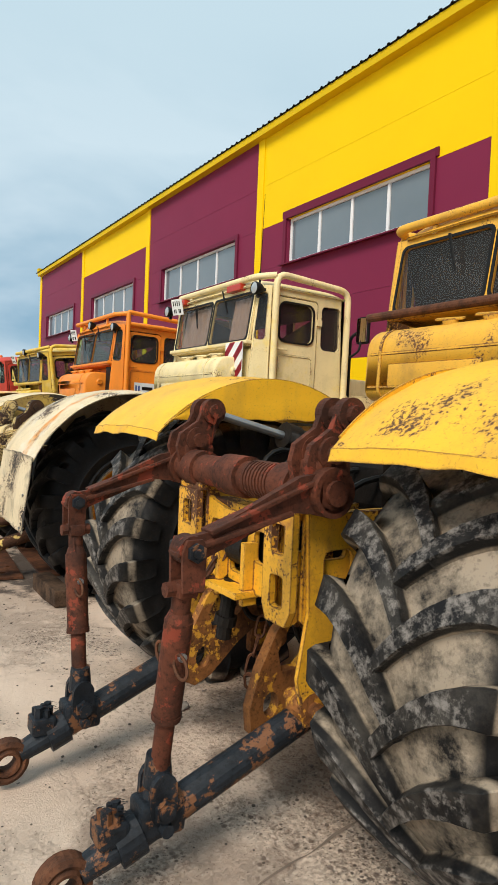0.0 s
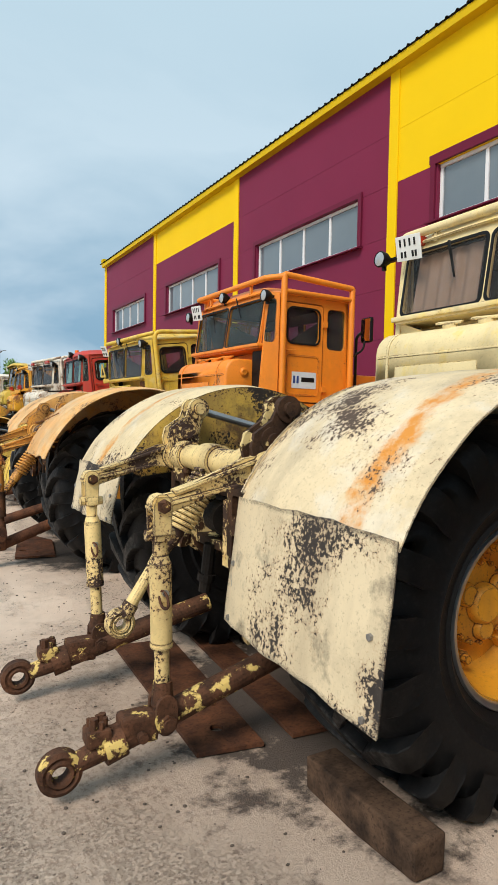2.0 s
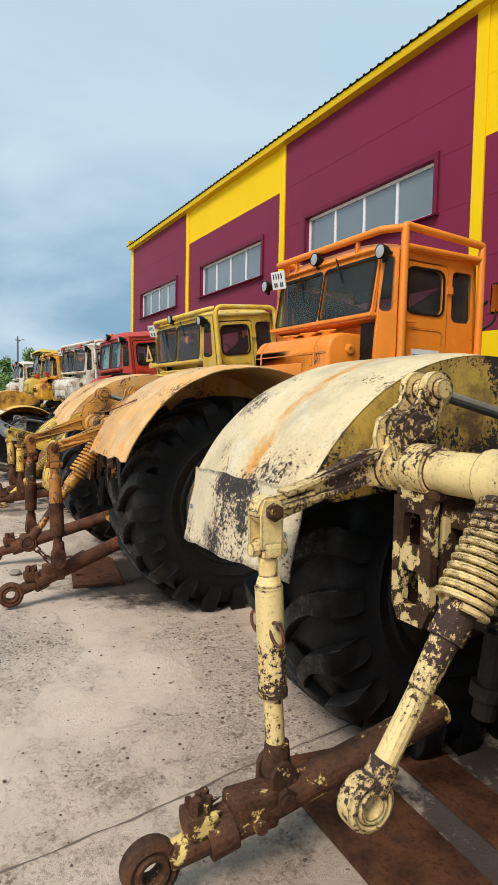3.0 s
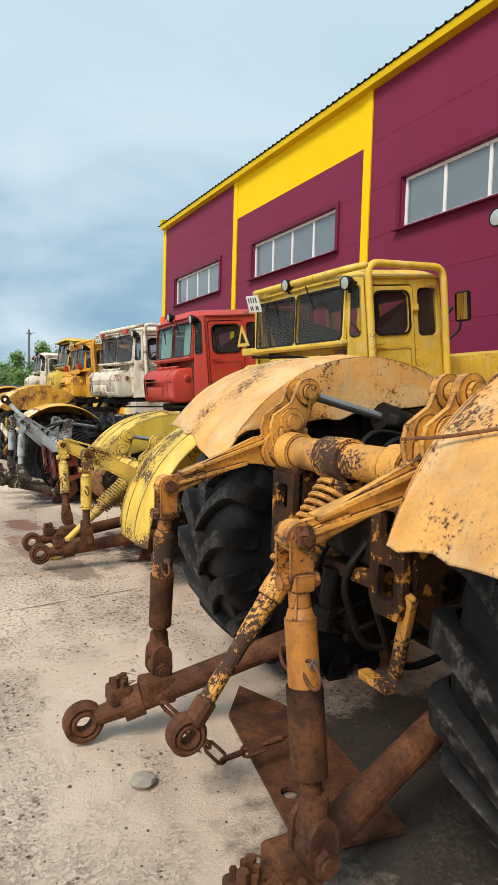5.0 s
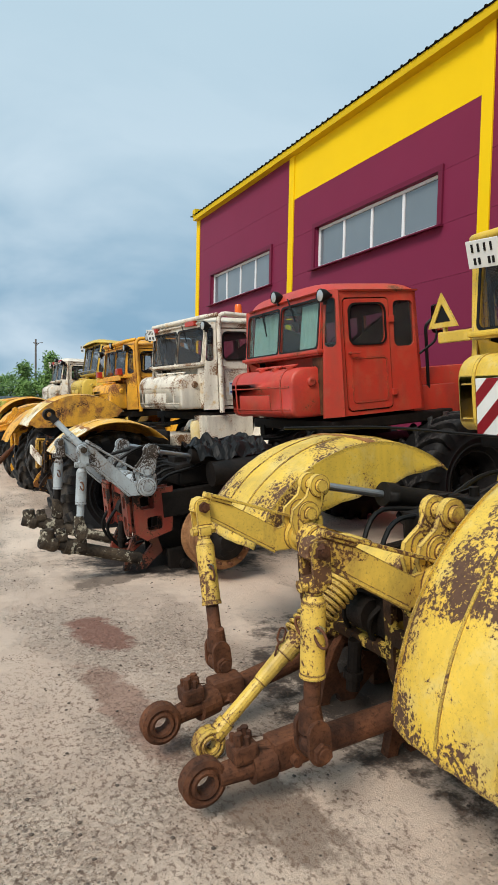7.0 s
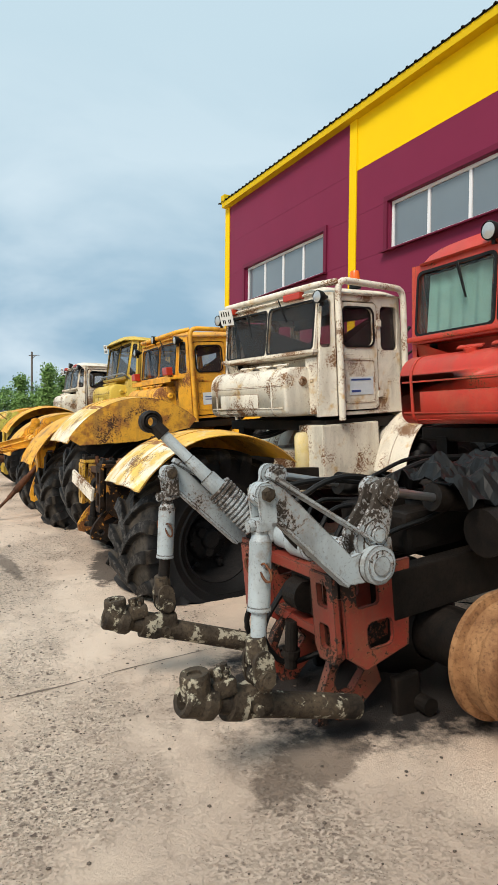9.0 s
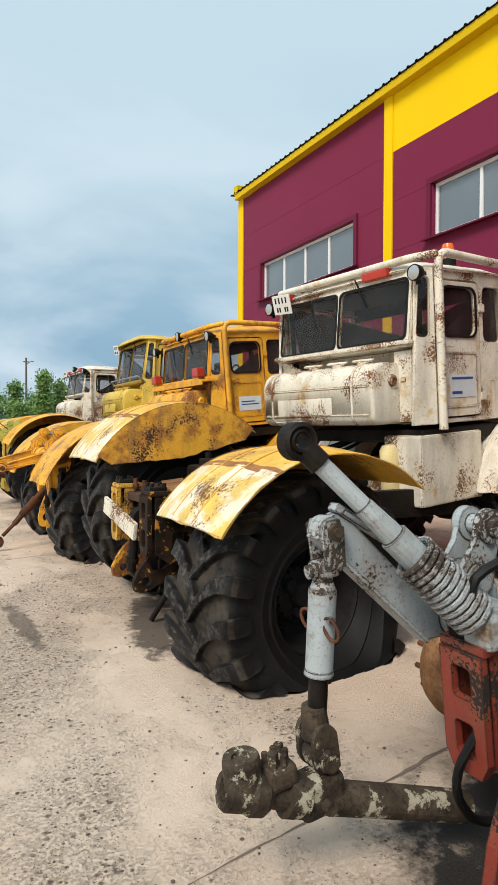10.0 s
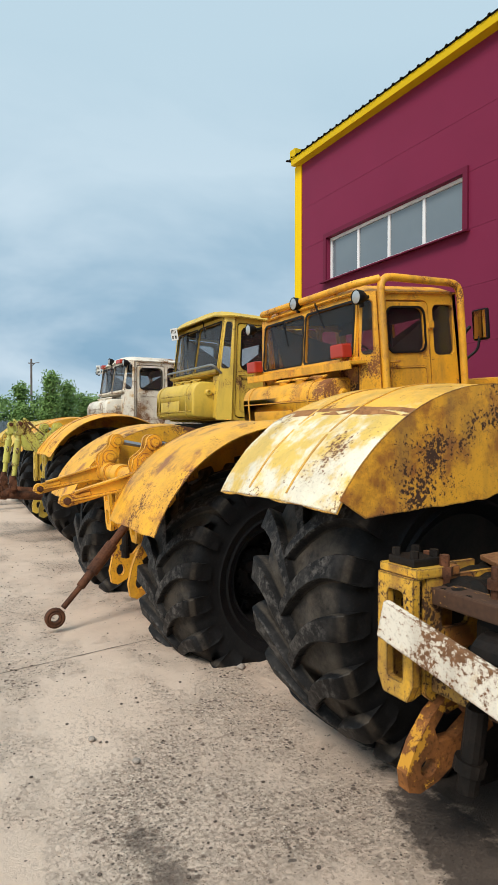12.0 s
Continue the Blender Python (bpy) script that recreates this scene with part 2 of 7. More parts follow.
def concrete():
    m, nt, n, l, p = mat_base("weathered_concrete")
    v = coords(n, l, False)
    big = noise_fac(n, l, v, 0.45, 6, 0.62)
    col = mixed(n, l, ramp(n, l, big, 0.36, 0.62), (0.67, 0.505, 0.385), (0.80, 0.64, 0.505))
    mid = noise_fac(n, l, v, 2.1, 9, 0.72)
    col = mixed(n, l, math2(n, l, "MULTIPLY", ramp(n, l, mid, 0.50, 0.68), 0.30), col, (0.40, 0.31, 0.235))
    # open grain: dark pits of mixed size inside the worn areas, streaked along the traffic
    grain = math2(n, l, "ADD", math2(n, l, "MULTIPLY", noise_fac(n, l, v, 62, 7, 0.82), 0.72), math2(n, l, "MULTIPLY", noise_fac(n, l, v, 17, 6, 0.8), 0.28))
    worn = ramp(n, l, noise_fac(n, l, v, 0.75, 8, 0.70, (1.0, 0.55, 1.0)), 0.45, 0.62)
    pits = math2(n, l, "MULTIPLY", ramp(n, l, grain, 0.50, 0.58), worn)
    col = mixed(n, l, math2(n, l, "MULTIPLY", pits, 0.46), col, (0.28, 0.18, 0.12))
    for sc, share_, tone in ((34, 0.90, (0.17, 0.11, 0.08)), (150, 0.865, (0.10, 0.062, 0.045)), (62, 0.905, (0.07, 0.045, 0.033)), (95, 0.90, (0.84, 0.71, 0.57))):
        vor = n.new("ShaderNodeTexVoronoi")
        vor.inputs["Scale"].default_value = sc
        l.new(v, vor.inputs["Vector"])
        sepc = n.new("ShaderNodeSeparateColor")
        l.new(vor.outputs["Color"], sepc.inputs["Color"])
        core = ramp(n, l, vor.outputs["Distance"], 0.30, 0.55, (1, 1, 1, 1), (0, 0, 0, 1))
        pick = ramp(n, l, math2(n, l, "ADD", sepc.outputs["Red"], math2(n, l, "MULTIPLY", math2(n, l, "SUBTRACT", worn, 0.55), 0.34)), share_ - 0.03, share_ + 0.03)
        col = mixed(n, l, math2(n, l, "MULTIPLY", math2(n, l, "MULTIPLY", core, pick), 0.92), col, tone)
    for sc, lo in ((9, 0.75), (23, 0.735), (48, 0.735)):
        holes = ramp(n, l, noise_fac(n, l, v, sc, 2, 0.5), lo, lo + 0.012)
        col = mixed(n, l, math2(n, l, "MULTIPLY", holes, 0.85), col, (0.07, 0.05, 0.04))
    fine = mixed(n, l, noise_fac(n, l, v, 110, 5, 0.75), (0.14, 0.105, 0.08), (0.72, 0.64, 0.53))
    col = mixed(n, l, 0.16, col, fine)
    warp = noise_fac(n, l, v, 4.2, 9, 0.72)
    wet = 0.0
    # stains, and the tractors' contact shade, mixed into the concrete's colour
    for (cx, cy), (rx, ry), turn, tone, k in sorted(STAINS_AND_SHADE, key=lambda st: -st[3][0]):
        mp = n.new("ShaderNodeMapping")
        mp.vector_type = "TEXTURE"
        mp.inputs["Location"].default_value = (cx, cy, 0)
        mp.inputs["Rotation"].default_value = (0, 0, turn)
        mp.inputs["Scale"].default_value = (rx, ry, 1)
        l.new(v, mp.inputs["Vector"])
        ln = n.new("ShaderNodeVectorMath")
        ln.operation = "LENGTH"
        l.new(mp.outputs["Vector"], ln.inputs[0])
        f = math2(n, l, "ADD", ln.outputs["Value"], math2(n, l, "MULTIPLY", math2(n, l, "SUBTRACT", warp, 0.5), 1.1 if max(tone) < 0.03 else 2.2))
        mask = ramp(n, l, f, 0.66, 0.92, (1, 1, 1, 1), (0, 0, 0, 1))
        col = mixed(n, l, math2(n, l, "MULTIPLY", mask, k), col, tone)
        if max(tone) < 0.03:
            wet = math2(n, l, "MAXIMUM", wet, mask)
    for (cx, cy), (rx, ry), k in (((0.35, 11.7), (1.5, 2.3), 0.8), ((0.5, 4.0), (0.9, 1.6), 0.5), ((0.9, 20.4), (0.8, 1.3), 0.45), ((1.7, 0.2), (0.8, 1.2), 0.6)):
        mp = n.new("ShaderNodeMapping")
        mp.vector_type = "TEXTURE"
        mp.inputs["Location"].default_value = (cx, cy, 0)
        mp.inputs["Scale"].default_value = (rx, ry, 1)
        l.new(v, mp.inputs["Vector"])
        ln = n.new("ShaderNodeVectorMath")
        ln.operation = "LENGTH"
        l.new(mp.outputs["Vector"], ln.inputs[0])
        f = math2(n, l, "ADD", ln.outputs["Value"], math2(n, l, "MULTIPLY", math2(n, l, "SUBTRACT", warp, 0.5), 3.0))
        where = ramp(n, l, f, 0.55, 1.05, (1, 1, 1, 1), (0, 0, 0, 1))
        holes = ramp(n, l, noise_fac(n, l, v, 34, 7, 0.78, (1.25, 0.8, 1.0)), 0.515, 0.565)
        col = mixed(n, l, math2(n, l, "MULTIPLY", math2(n, l, "MULTIPLY", where, holes), k), col, (0.20, 0.125, 0.085))
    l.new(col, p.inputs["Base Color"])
    l.new(math2(n, l, "SUBTRACT", 0.92, math2(n, l, "MULTIPLY", wet, 0.30)), p.inputs["Roughness"])
    b = n.new("ShaderNodeBump")
    b.inputs["Strength"].default_value = 0.9
    b.inputs["Distance"].default_value = 0.012
    l.new(math2(n, l, "SUBTRACT", noise_fac(n, l, v, 60, 6, 0.78), pits), b.inputs["Height"])
    l.new(b.outputs["Normal"], p.inputs["Normal"])
    return m


M_GROUND = concrete()
M_MAROON = plain("maroon_panel", (0.178, 0.021, 0.056), 0.5, vary=0.10, scale=0.7)
M_YELLOW = plain("yellow_panel", (0.80, 0.535, 0.002), 0.60, vary=0.05, scale=0.7)
M_YELLOW_TRIM = plain("yellow_trim", (0.60, 0.41, 0.006), 0.55, vary=0.08, scale=1.5)
M_MAROON_TRIM = plain("maroon_trim", (0.13, 0.014, 0.038), 0.4, vary=0.1, scale=1.5)
M_WHITE_FRAME = plain("white_plastic", (0.72, 0.73, 0.74), 0.35, vary=0.04)
M_PANE = plain("building_glass", (0.13, 0.16, 0.18), 0.06, vary=0.2, scale=0.6)
M_PANE.node_tree.nodes["Principled BSDF"].inputs["IOR"].default_value = 1.9
M_DARK_ROOF = plain("dark_roof_sheet", (0.05, 0.045, 0.04), 0.6)
M_RUBBER = rubber("black_rubber")
M_RUBBER_DUSTY = rubber("dusty_rubber", dust=(0.10, 0.09, 0.075), amount=0.45, mud=0.95)
M_RUBBER_WORN = rubber("worn_rubber", dust=(0.06, 0.055, 0.05), amount=0.4, mud=0.15)
M_BLACK = plain("black_paint", (0.007, 0.007, 0.007), 0.5)
M_OILY = rust_mat("oily_steel", (0.004, 0.0035, 0.003), (0.017, 0.012, 0.009), rough=0.6)
M_RUST = rust_mat("brown_rust", (0.045, 0.020, 0.012), (0.165, 0.065, 0.030))
M_NAVY = rust_mat("navy_pipe", (0.008, 0.010, 0.013), (0.024, 0.030, 0.038), (0.17, 0.075, 0.035), 0.30, 0.5)
M_STEEL = plain("worn_steel", (0.34, 0.35, 0.36), 0.38, 0.9, 0.25, 12)
M_GLASS = glass_mat("cab_glass")
M_GREEN_GLASS = glass_mat("green_cab_glass", (0.74, 0.84, 0.82), 0.03)
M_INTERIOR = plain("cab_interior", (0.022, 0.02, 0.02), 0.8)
M_SEAT = plain("seat_vinyl", (0.20, 0.12, 0.11), 0.6)
M_CURTAIN = plain("faded_curtain", (0.42, 0.32, 0.25), 0.9, vary=0.3, scale=9)
M_TEAL = plain("teal_curtain", (0.50, 0.56, 0.53), 0.9, vary=0.25, scale=9)
M_WHITE = plain("white_plate", (0.75, 0.76, 0.74), 0.4, vary=0.08)
M_RED = plain("red_reflective", (0.42, 0.015, 0.03), 0.4)
M_LAMP_RED = plain("red_lens", (0.42, 0.035, 0.015), 0.25)
M_LAMP_ORANGE = plain("orange_lens", (0.75, 0.13, 0.01), 0.25)
M_LAMP_GLASS = plain("lamp_glass", (0.46, 0.48, 0.48), 0.15, 0.5, 0.2, 40)
M_MIRROR = plain("mirror_glass", (0.8, 0.82, 0.84), 0.05, 1.0, 0.03)
M_WOOD = rust_mat("old_timber", (0.028, 0.017, 0.011), (0.13, 0.078, 0.048), rough=0.9)
M_CHIPPED_LINK = rust_mat("chipped_link", (0.035, 0.018, 0.011), (0.14, 0.06, 0.03), (0.68, 0.50, 0.16), 0.20)
M_BLUE_TEXT = plain("blue_print", (0.03, 0.07, 0.25), 0.5)
M_STICKER = plain("pale_sticker", (0.62, 0.68, 0.72), 0.4, vary=0.12, scale=20)
M_STONE = plain("broken_concrete", (0.30, 0.26, 0.22), 0.9, vary=0.3, scale=20)
M_GRIT = plain("dark_grit", (0.10, 0.075, 0.058), 0.9, vary=0.5, scale=3.0)
M_JOINT = plain("joint_tar", (0.17, 0.13, 0.10), 0.9, vary=0.4, scale=9)
M_LEAF = plain("tree_leaves", (0.13, 0.23, 0.05), 0.7, vary=0.5, scale=0.8)
for mm in (M_MAROON, M_YELLOW, M_YELLOW_TRIM, M_MAROON_TRIM):
    mm.node_tree.nodes["Principled BSDF"].inputs["Specular IOR Level"].default_value = 0.1
for mm in (M_BLACK, M_INTERIOR, M_DARK_ROOF):
    mm.node_tree.nodes["Principled BSDF"].inputs["Specular IOR Level"].default_value = 0.2
M_BARK = plain("bark", (0.10, 0.08, 0.06), 0.9)
M_FENCE = plain("blue_grey_fence", (0.16, 0.22, 0.26), 0.6)
M_POLE = plain("wood_pole", (0.12, 0.10, 0.09), 0.8)


# ---- mesh tools ----
def part(name, bm, material, parent, label="", smooth=False):
    me = bpy.data.meshes.new(name)
    bm.normal_update()
    bm.to_mesh(me)
    bm.free()
    if smooth:
        for f in me.polygons:
            f.use_smooth = True
        me.set_sharp_from_angle(angle=radians(40))
    for mm in material if isinstance(material, (list, tuple)) else [material]:
        me.materials.append(mm)
    ob = new(name, me)
    ob.parent = parent
    if label:
        ob["label"] = label
    return ob


def knit(bm):
    """Ties loose shells of one casting together with slivers inside the metal."""
    bm.verts.index_update()
    bm.verts.ensure_lookup_table()
    seen, islands = set(), []
    for v in bm.verts:
        if v.index in seen:
            continue
        stack, isl = [v], []
        seen.add(v.index)
        while stack:
            a = stack.pop()
            isl.append(a)
            for e in a.link_edges:
                o = e.other_vert(a)
                if o.index not in seen:
                    seen.add(o.index)
                    stack.append(o)
        islands.append(isl)
    islands.sort(key=len, reverse=True)
    base = islands[0]
    pts = np.array([v.co[:] for v in base])
    for isl in islands[1:]:
        best = None
        for a in isl[:12]:
            d = ((pts - np.array(a.co[:])) ** 2).sum(1)
            k = int(d.argmin())
            if best is None or d[k] < best[0]:
                best = (d[k], a, base[k])
        a, m_ = best[1], best[2]
        b_ = a.link_edges[0].other_vert(a)
        try:
            bm.faces.new((a, b_, m_))
        except ValueError:
            pass
    return bm


def share(ob, parent, m=None):
    """Another object on the same mesh."""
    o = new(ob.name.split(".")[0], ob.data)
    o.parent = parent
    if m is not None:
        o.matrix_basis = m
    if "label" in ob:
        o["label"] = ob["label"]
    return o


def B():
    return bmesh.new()


def box(bm, c, s, rot=None, bevel=0.0, mi=0):
    m = Matrix.Translation(c) @ (rot.to_4x4() if rot else Matrix()) @ Matrix.Diagonal((*s, 1))
    r = bmesh.ops.create_cube(bm, size=1.0, matrix=m)
    fs = list({f for v in r["verts"] for f in v.link_faces})
    for f in fs:
        f.material_index = mi
    if bevel:
        es = list({e for v in r["verts"] for e in v.link_edges})
        out = bmesh.ops.bevel(bm, geom=es, offset=bevel, segments=2, affect="EDGES", profile=0.6)
        for f in out["faces"]:
            f.material_index = mi
    return bm


def tube(bm, p, q, r, r2=None, seg=14, mi=0, caps=True):
    p, q = Vector(p), Vector(q)
    d = q - p
    m = Matrix.Translation((p + q) / 2) @ d.to_track_quat("Z", "Y").to_matrix().to_4x4()
    res = bmesh.ops.create_cone(bm, cap_ends=caps, segments=seg, radius1=r, radius2=r if r2 is None else r2, depth=d.length, matrix=m)
    for f in {f for v in res["verts"] for f in v.link_faces}:
        f.material_index = mi
    return bm


def path_tube(bm, pts, r, seg=10):
    """A bent pipe through points."""
    pts = [Vector(p) for p in pts]
    rings = []
    up = Vector((0.13, 0.21, 0.97))
    for i, p in enumerate(pts):
        d = (pts[min(i + 1, len(pts) - 1)] - pts[max(i - 1, 0)]).normalized()
        a = d.cross(up).normalized() if abs(d.dot(up)) < 0.98 else d.cross(Vector((1, 0, 0))).normalized()
        b = d.cross(a)
        rings.append([bm.verts.new(p + r * (math.cos(k * math.tau / seg) * a + math.sin(k * math.tau / seg) * b)) for k in range(seg)])
    for u, v in zip(rings, rings[1:]):
        best = min(range(seg), key=lambda s: sum((u[k].co - v[(k + s) % seg].co).length for k in range(seg)))
        for k in range(seg):
            bm.faces.new((u[k], u[(k + 1) % seg], v[(k + 1 + best) % seg], v[(k + best) % seg]))
    bm.faces.new(rings[0][::-1])
    bm.faces.new(rings[-1])
    bmesh.ops.recalc_face_normals(bm, faces=bm.faces)
    return bm


def bend(pts, r, n=4):
    """Rounds the corners of a polyline."""
    pts = [Vector(p) for p in pts]
    out = [pts[0]]
    for a, b, c in zip(pts, pts[1:], pts[2:]):
        u, v = (a - b).normalized(), (c - b).normalized()
        rr = min(r, (a - b).length * 0.45, (c - b).length * 0.45)
        p, q = b + u * rr, b + v * rr
        for i in range(n + 1):
            t = i / n
            out.append(p * (1 - t) ** 2 + b * 2 * t * (1 - t) + q * t ** 2)
    return out + [pts[-1]]


def lathe(bm, prof, seg=40, axis="Y", centre=(0, 0, 0), mi=0, closed=False):
    """Turns a profile of (radius, along) about the axis."""
    rings = []
    for k in range(seg):
        a = math.tau * k / seg
        ca, sa = math.cos(a), math.sin(a)
        ring = []
        for r, y in prof:
            co = {"Y": (r * ca, y, r * sa), "Z": (r * ca, r * sa, y), "X": (y, r * ca, r * sa)}[axis]
            ring.append(bm.verts.new(Vector(centre) + Vector(co)))
        rings.append(ring)
    cnt = len(prof)
    for k in range(seg):
        u, v = rings[k], rings[(k + 1) % seg]
        for i in range(cnt if closed else cnt - 1):
            j = (i + 1) % cnt
            f = bm.faces.new((u[i], v[i], v[j], u[j]))
            f.material_index = mi
    bmesh.ops.recalc_face_normals(bm, faces=bm.faces)
    return bm


def lathe_to(bm, prof, centre, axis, seg=24):
    """Turns a profile of (radius, along) about any axis."""
    tmp = bmesh.new()
    lathe(tmp, prof, seg, "Z")
    tmp.transform(Matrix.Translation(centre) @ Vector(axis).to_track_quat("Z", "Y").to_matrix().to_4x4())
    return add(bm, tmp)


def rrect(x0, y0, x1, y1, r, n=4):
    pts = []
    for cx, cy, a in ((x1 - r, y1 - r, 0), (x0 + r, y1 - r, 90), (x0 + r, y0 + r, 180), (x1 - r, y0 + r, 270)):
        for i in range(n + 1):
            t = radians(a + 90 * i / n)
            pts.append((cx + r * math.cos(t), cy + r * math.sin(t)))
    return pts


def plate(bm, outline, holes, thick, m, mi=0):
    """A sheet with openings: outline and holes in its own x-y plane, thickness along z, placed by m."""
    tmp = bmesh.new()
    edges = []
    for loop in (outline, *holes):
        vs = [tmp.verts.new((x, y, 0)) for x, y in loop]
        edges += [tmp.edges.new((a, b)) for a, b in zip(vs, vs[1:] + vs[:1])]
    bmesh.ops.triangle_fill(tmp, edges=edges, use_beauty=True, use_dissolve=False)
    bmesh.ops.recalc_face_normals(tmp, faces=tmp.faces)
    ext = bmesh.ops.extrude_face_region(tmp, geom=list(tmp.faces))
    bmesh.ops.translate(tmp, vec=(0, 0, thick), verts=[v for v in ext["geom"] if isinstance(v, bmesh.types.BMVert)])
    bmesh.ops.recalc_face_normals(tmp, faces=tmp.faces)
    tmp.transform(m)
    add(bm, tmp, mi)
    return bm


def add(bm, other, mi=None):
    other.verts.index_update()
    vs = [bm.verts.new(v.co) for v in other.verts]
    for f in other.faces:
        try:
            g = bm.faces.new([vs[v.index] for v in f.verts])
            g.material_index = f.material_index if mi is None else mi
        except ValueError:
            pass
    other.free()
    return bm


def frame_xyz(o, ex, ey):
    """Matrix whose x and y run along ex and ey from o."""
    ex, ey = Vector(ex).normalized(), Vector(ey).normalized()
    ez = ex.cross(ey).normalized()
    ey = ez.cross(ex)
    return Matrix(((ex.x, ey.x, ez.x, o[0]), (ex.y, ey.y, ez.y, o[1]), (ex.z, ey.z, ez.z, o[2]), (0, 0, 0, 1)))


def sheet(bm, fn, nu, nv, thick, mi=0):
    """A bent sheet of metal from fn(u, v), u and v from 0 to 1."""
    tmp = bmesh.new()
    g = [[tmp.verts.new(fn(i / nu, j / nv)) for j in range(nv + 1)] for i in range(nu + 1)]
    for i in range(nu):
        for j in range(nv):
            tmp.faces.new((g[i][j], g[i + 1][j], g[i + 1][j + 1], g[i][j + 1]))
    bmesh.ops.recalc_face_normals(tmp, faces=tmp.faces)
    bmesh.ops.solidify(tmp, geom=list(tmp.faces), thickness=thick)
    add(bm, tmp, mi)
    return bm


def prism(bm, pts, y0, y1, mi=0):
    """A polygon of (x, z) drawn out from y0 to y1."""
    a = [bm.verts.new((x, y0, z)) for x, z in pts]
    b = [bm.verts.new((x, y1, z)) for x, z in pts]
    fs = [bm.faces.new(a), bm.faces.new(b[::-1])]
    k = len(pts)
    for i in range(k):
        fs.append(bm.faces.new((a[i], b[i], b[(i + 1) % k], a[(i + 1) % k])))
    for f in fs:
        f.material_index = mi
    bmesh.ops.recalc_face_normals(bm, faces=fs)
    return bm


def thing(name, m, label, category, group=""):
    e = new(name)
    e.empty_display_size = 0.3
    e.matrix_basis = m
    return tagged(e, label, category, group)


# ---- ground ----
bm = B()
for i in range(41):
    for j in range(41):
        bm.verts.new((-400 + 20 * i, -380 + 20 * j, 0.0))
bm.verts.ensure_lookup_table()
for i in range(40):
    for j in range(40):
        bm.faces.new([bm.verts[k] for k in (i * 41 + j, (i + 1) * 41 + j, (i + 1) * 41 + j + 1, i * 41 + j + 1)])
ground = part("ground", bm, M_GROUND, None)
tagged(ground, "pale worn concrete yard with pits, stains and painted shade under the tractors", "ground", kind="structure")

# ---- the hall: panels by bay and row ----
WX, ROWH, PW = 9.0, 1.06, 0.27
BAYS = [-2.62, 4.40, 11.40, 18.40, 25.40, 32.17]
WINDOWS = {1: (5.70, 10.03), 2: (12.40, 17.00), 3: (19.47, 23.95), 4: (26.48, 30.85)}
wall = part("wall_west", box(B(), (WX + 0.22, (BAYS[0] + BAYS[-1]) / 2 - 8, 2.55), (0.2, BAYS[-1] - BAYS[0] + 16, 5.1)), M_MAROON, None)
tagged(wall, "maroon and yellow sandwich panel wall of a hall", "wall", kind="structure")
for z0, z1 in ((6.5, 8.48),):
    o = part("wall_core", box(B(), (WX + 0.22, (BAYS[0] + BAYS[-1]) / 2 - 8, (z0 + z1) / 2), (0.2, BAYS[-1] - BAYS[0] + 16, z1 - z0)), M_MAROON, wall)


def panel(y0, y1, z0, z1, material):
    bm = B()
    box(bm, (WX + 0.05, (y0 + y1) / 2, (z0 + z1) / 2), (0.1, y1 - y0 - 0.006, z1 - z0 - 0.004), bevel=0.002)
    return part("panel", bm, material, wall)


for b in range(5):
    y0, y1 = BAYS[b], BAYS[b + 1]
    for k in range(8):
        z0, z1 = k * ROWH, (k + 1) * ROWH if k < 7 else 8.64
        yellow = {0: False, 1: k >= 6 or k <= 1, 2: False, 3: k >= 7, 4: False}[b]
        mat = M_YELLOW if yellow else M_MAROON
        if k == 1 and b == 1:
            panel(y0, y1, z0, 2.9, M_YELLOW)
            continue
        if k == 2 and b == 1:
            panel(y0, y1, 2.9, z1, M_MAROON)
            continue
        if k == 5 and b in WINDOWS:
            a, c = WINDOWS[b]
            panel(y0, a, z0, z1, mat)
            panel(c, y1, z0, z1, mat)
        else:
            panel(y0, y1, z0, z1, mat)
for k in range(8):
    panel(-18.0, BAYS[0], k * ROWH, (k + 1) * ROWH if k < 7 else 8.64, M_YELLOW if k >= 6 else M_MAROON)

for i, y in enumerate(BAYS):
    bm = B()
    yc = y - PW / 2 if i < 5 else y + 0.03
    box(bm, (WX - 0.012, yc, 4.32), (0.045, PW if i < 5 else 0.30, 8.64), bevel=0.006)
    tagged(part("pilaster_trim", bm, M_YELLOW, None), "tall yellow sheet metal cover strip on the hall", "trim", kind="structure")


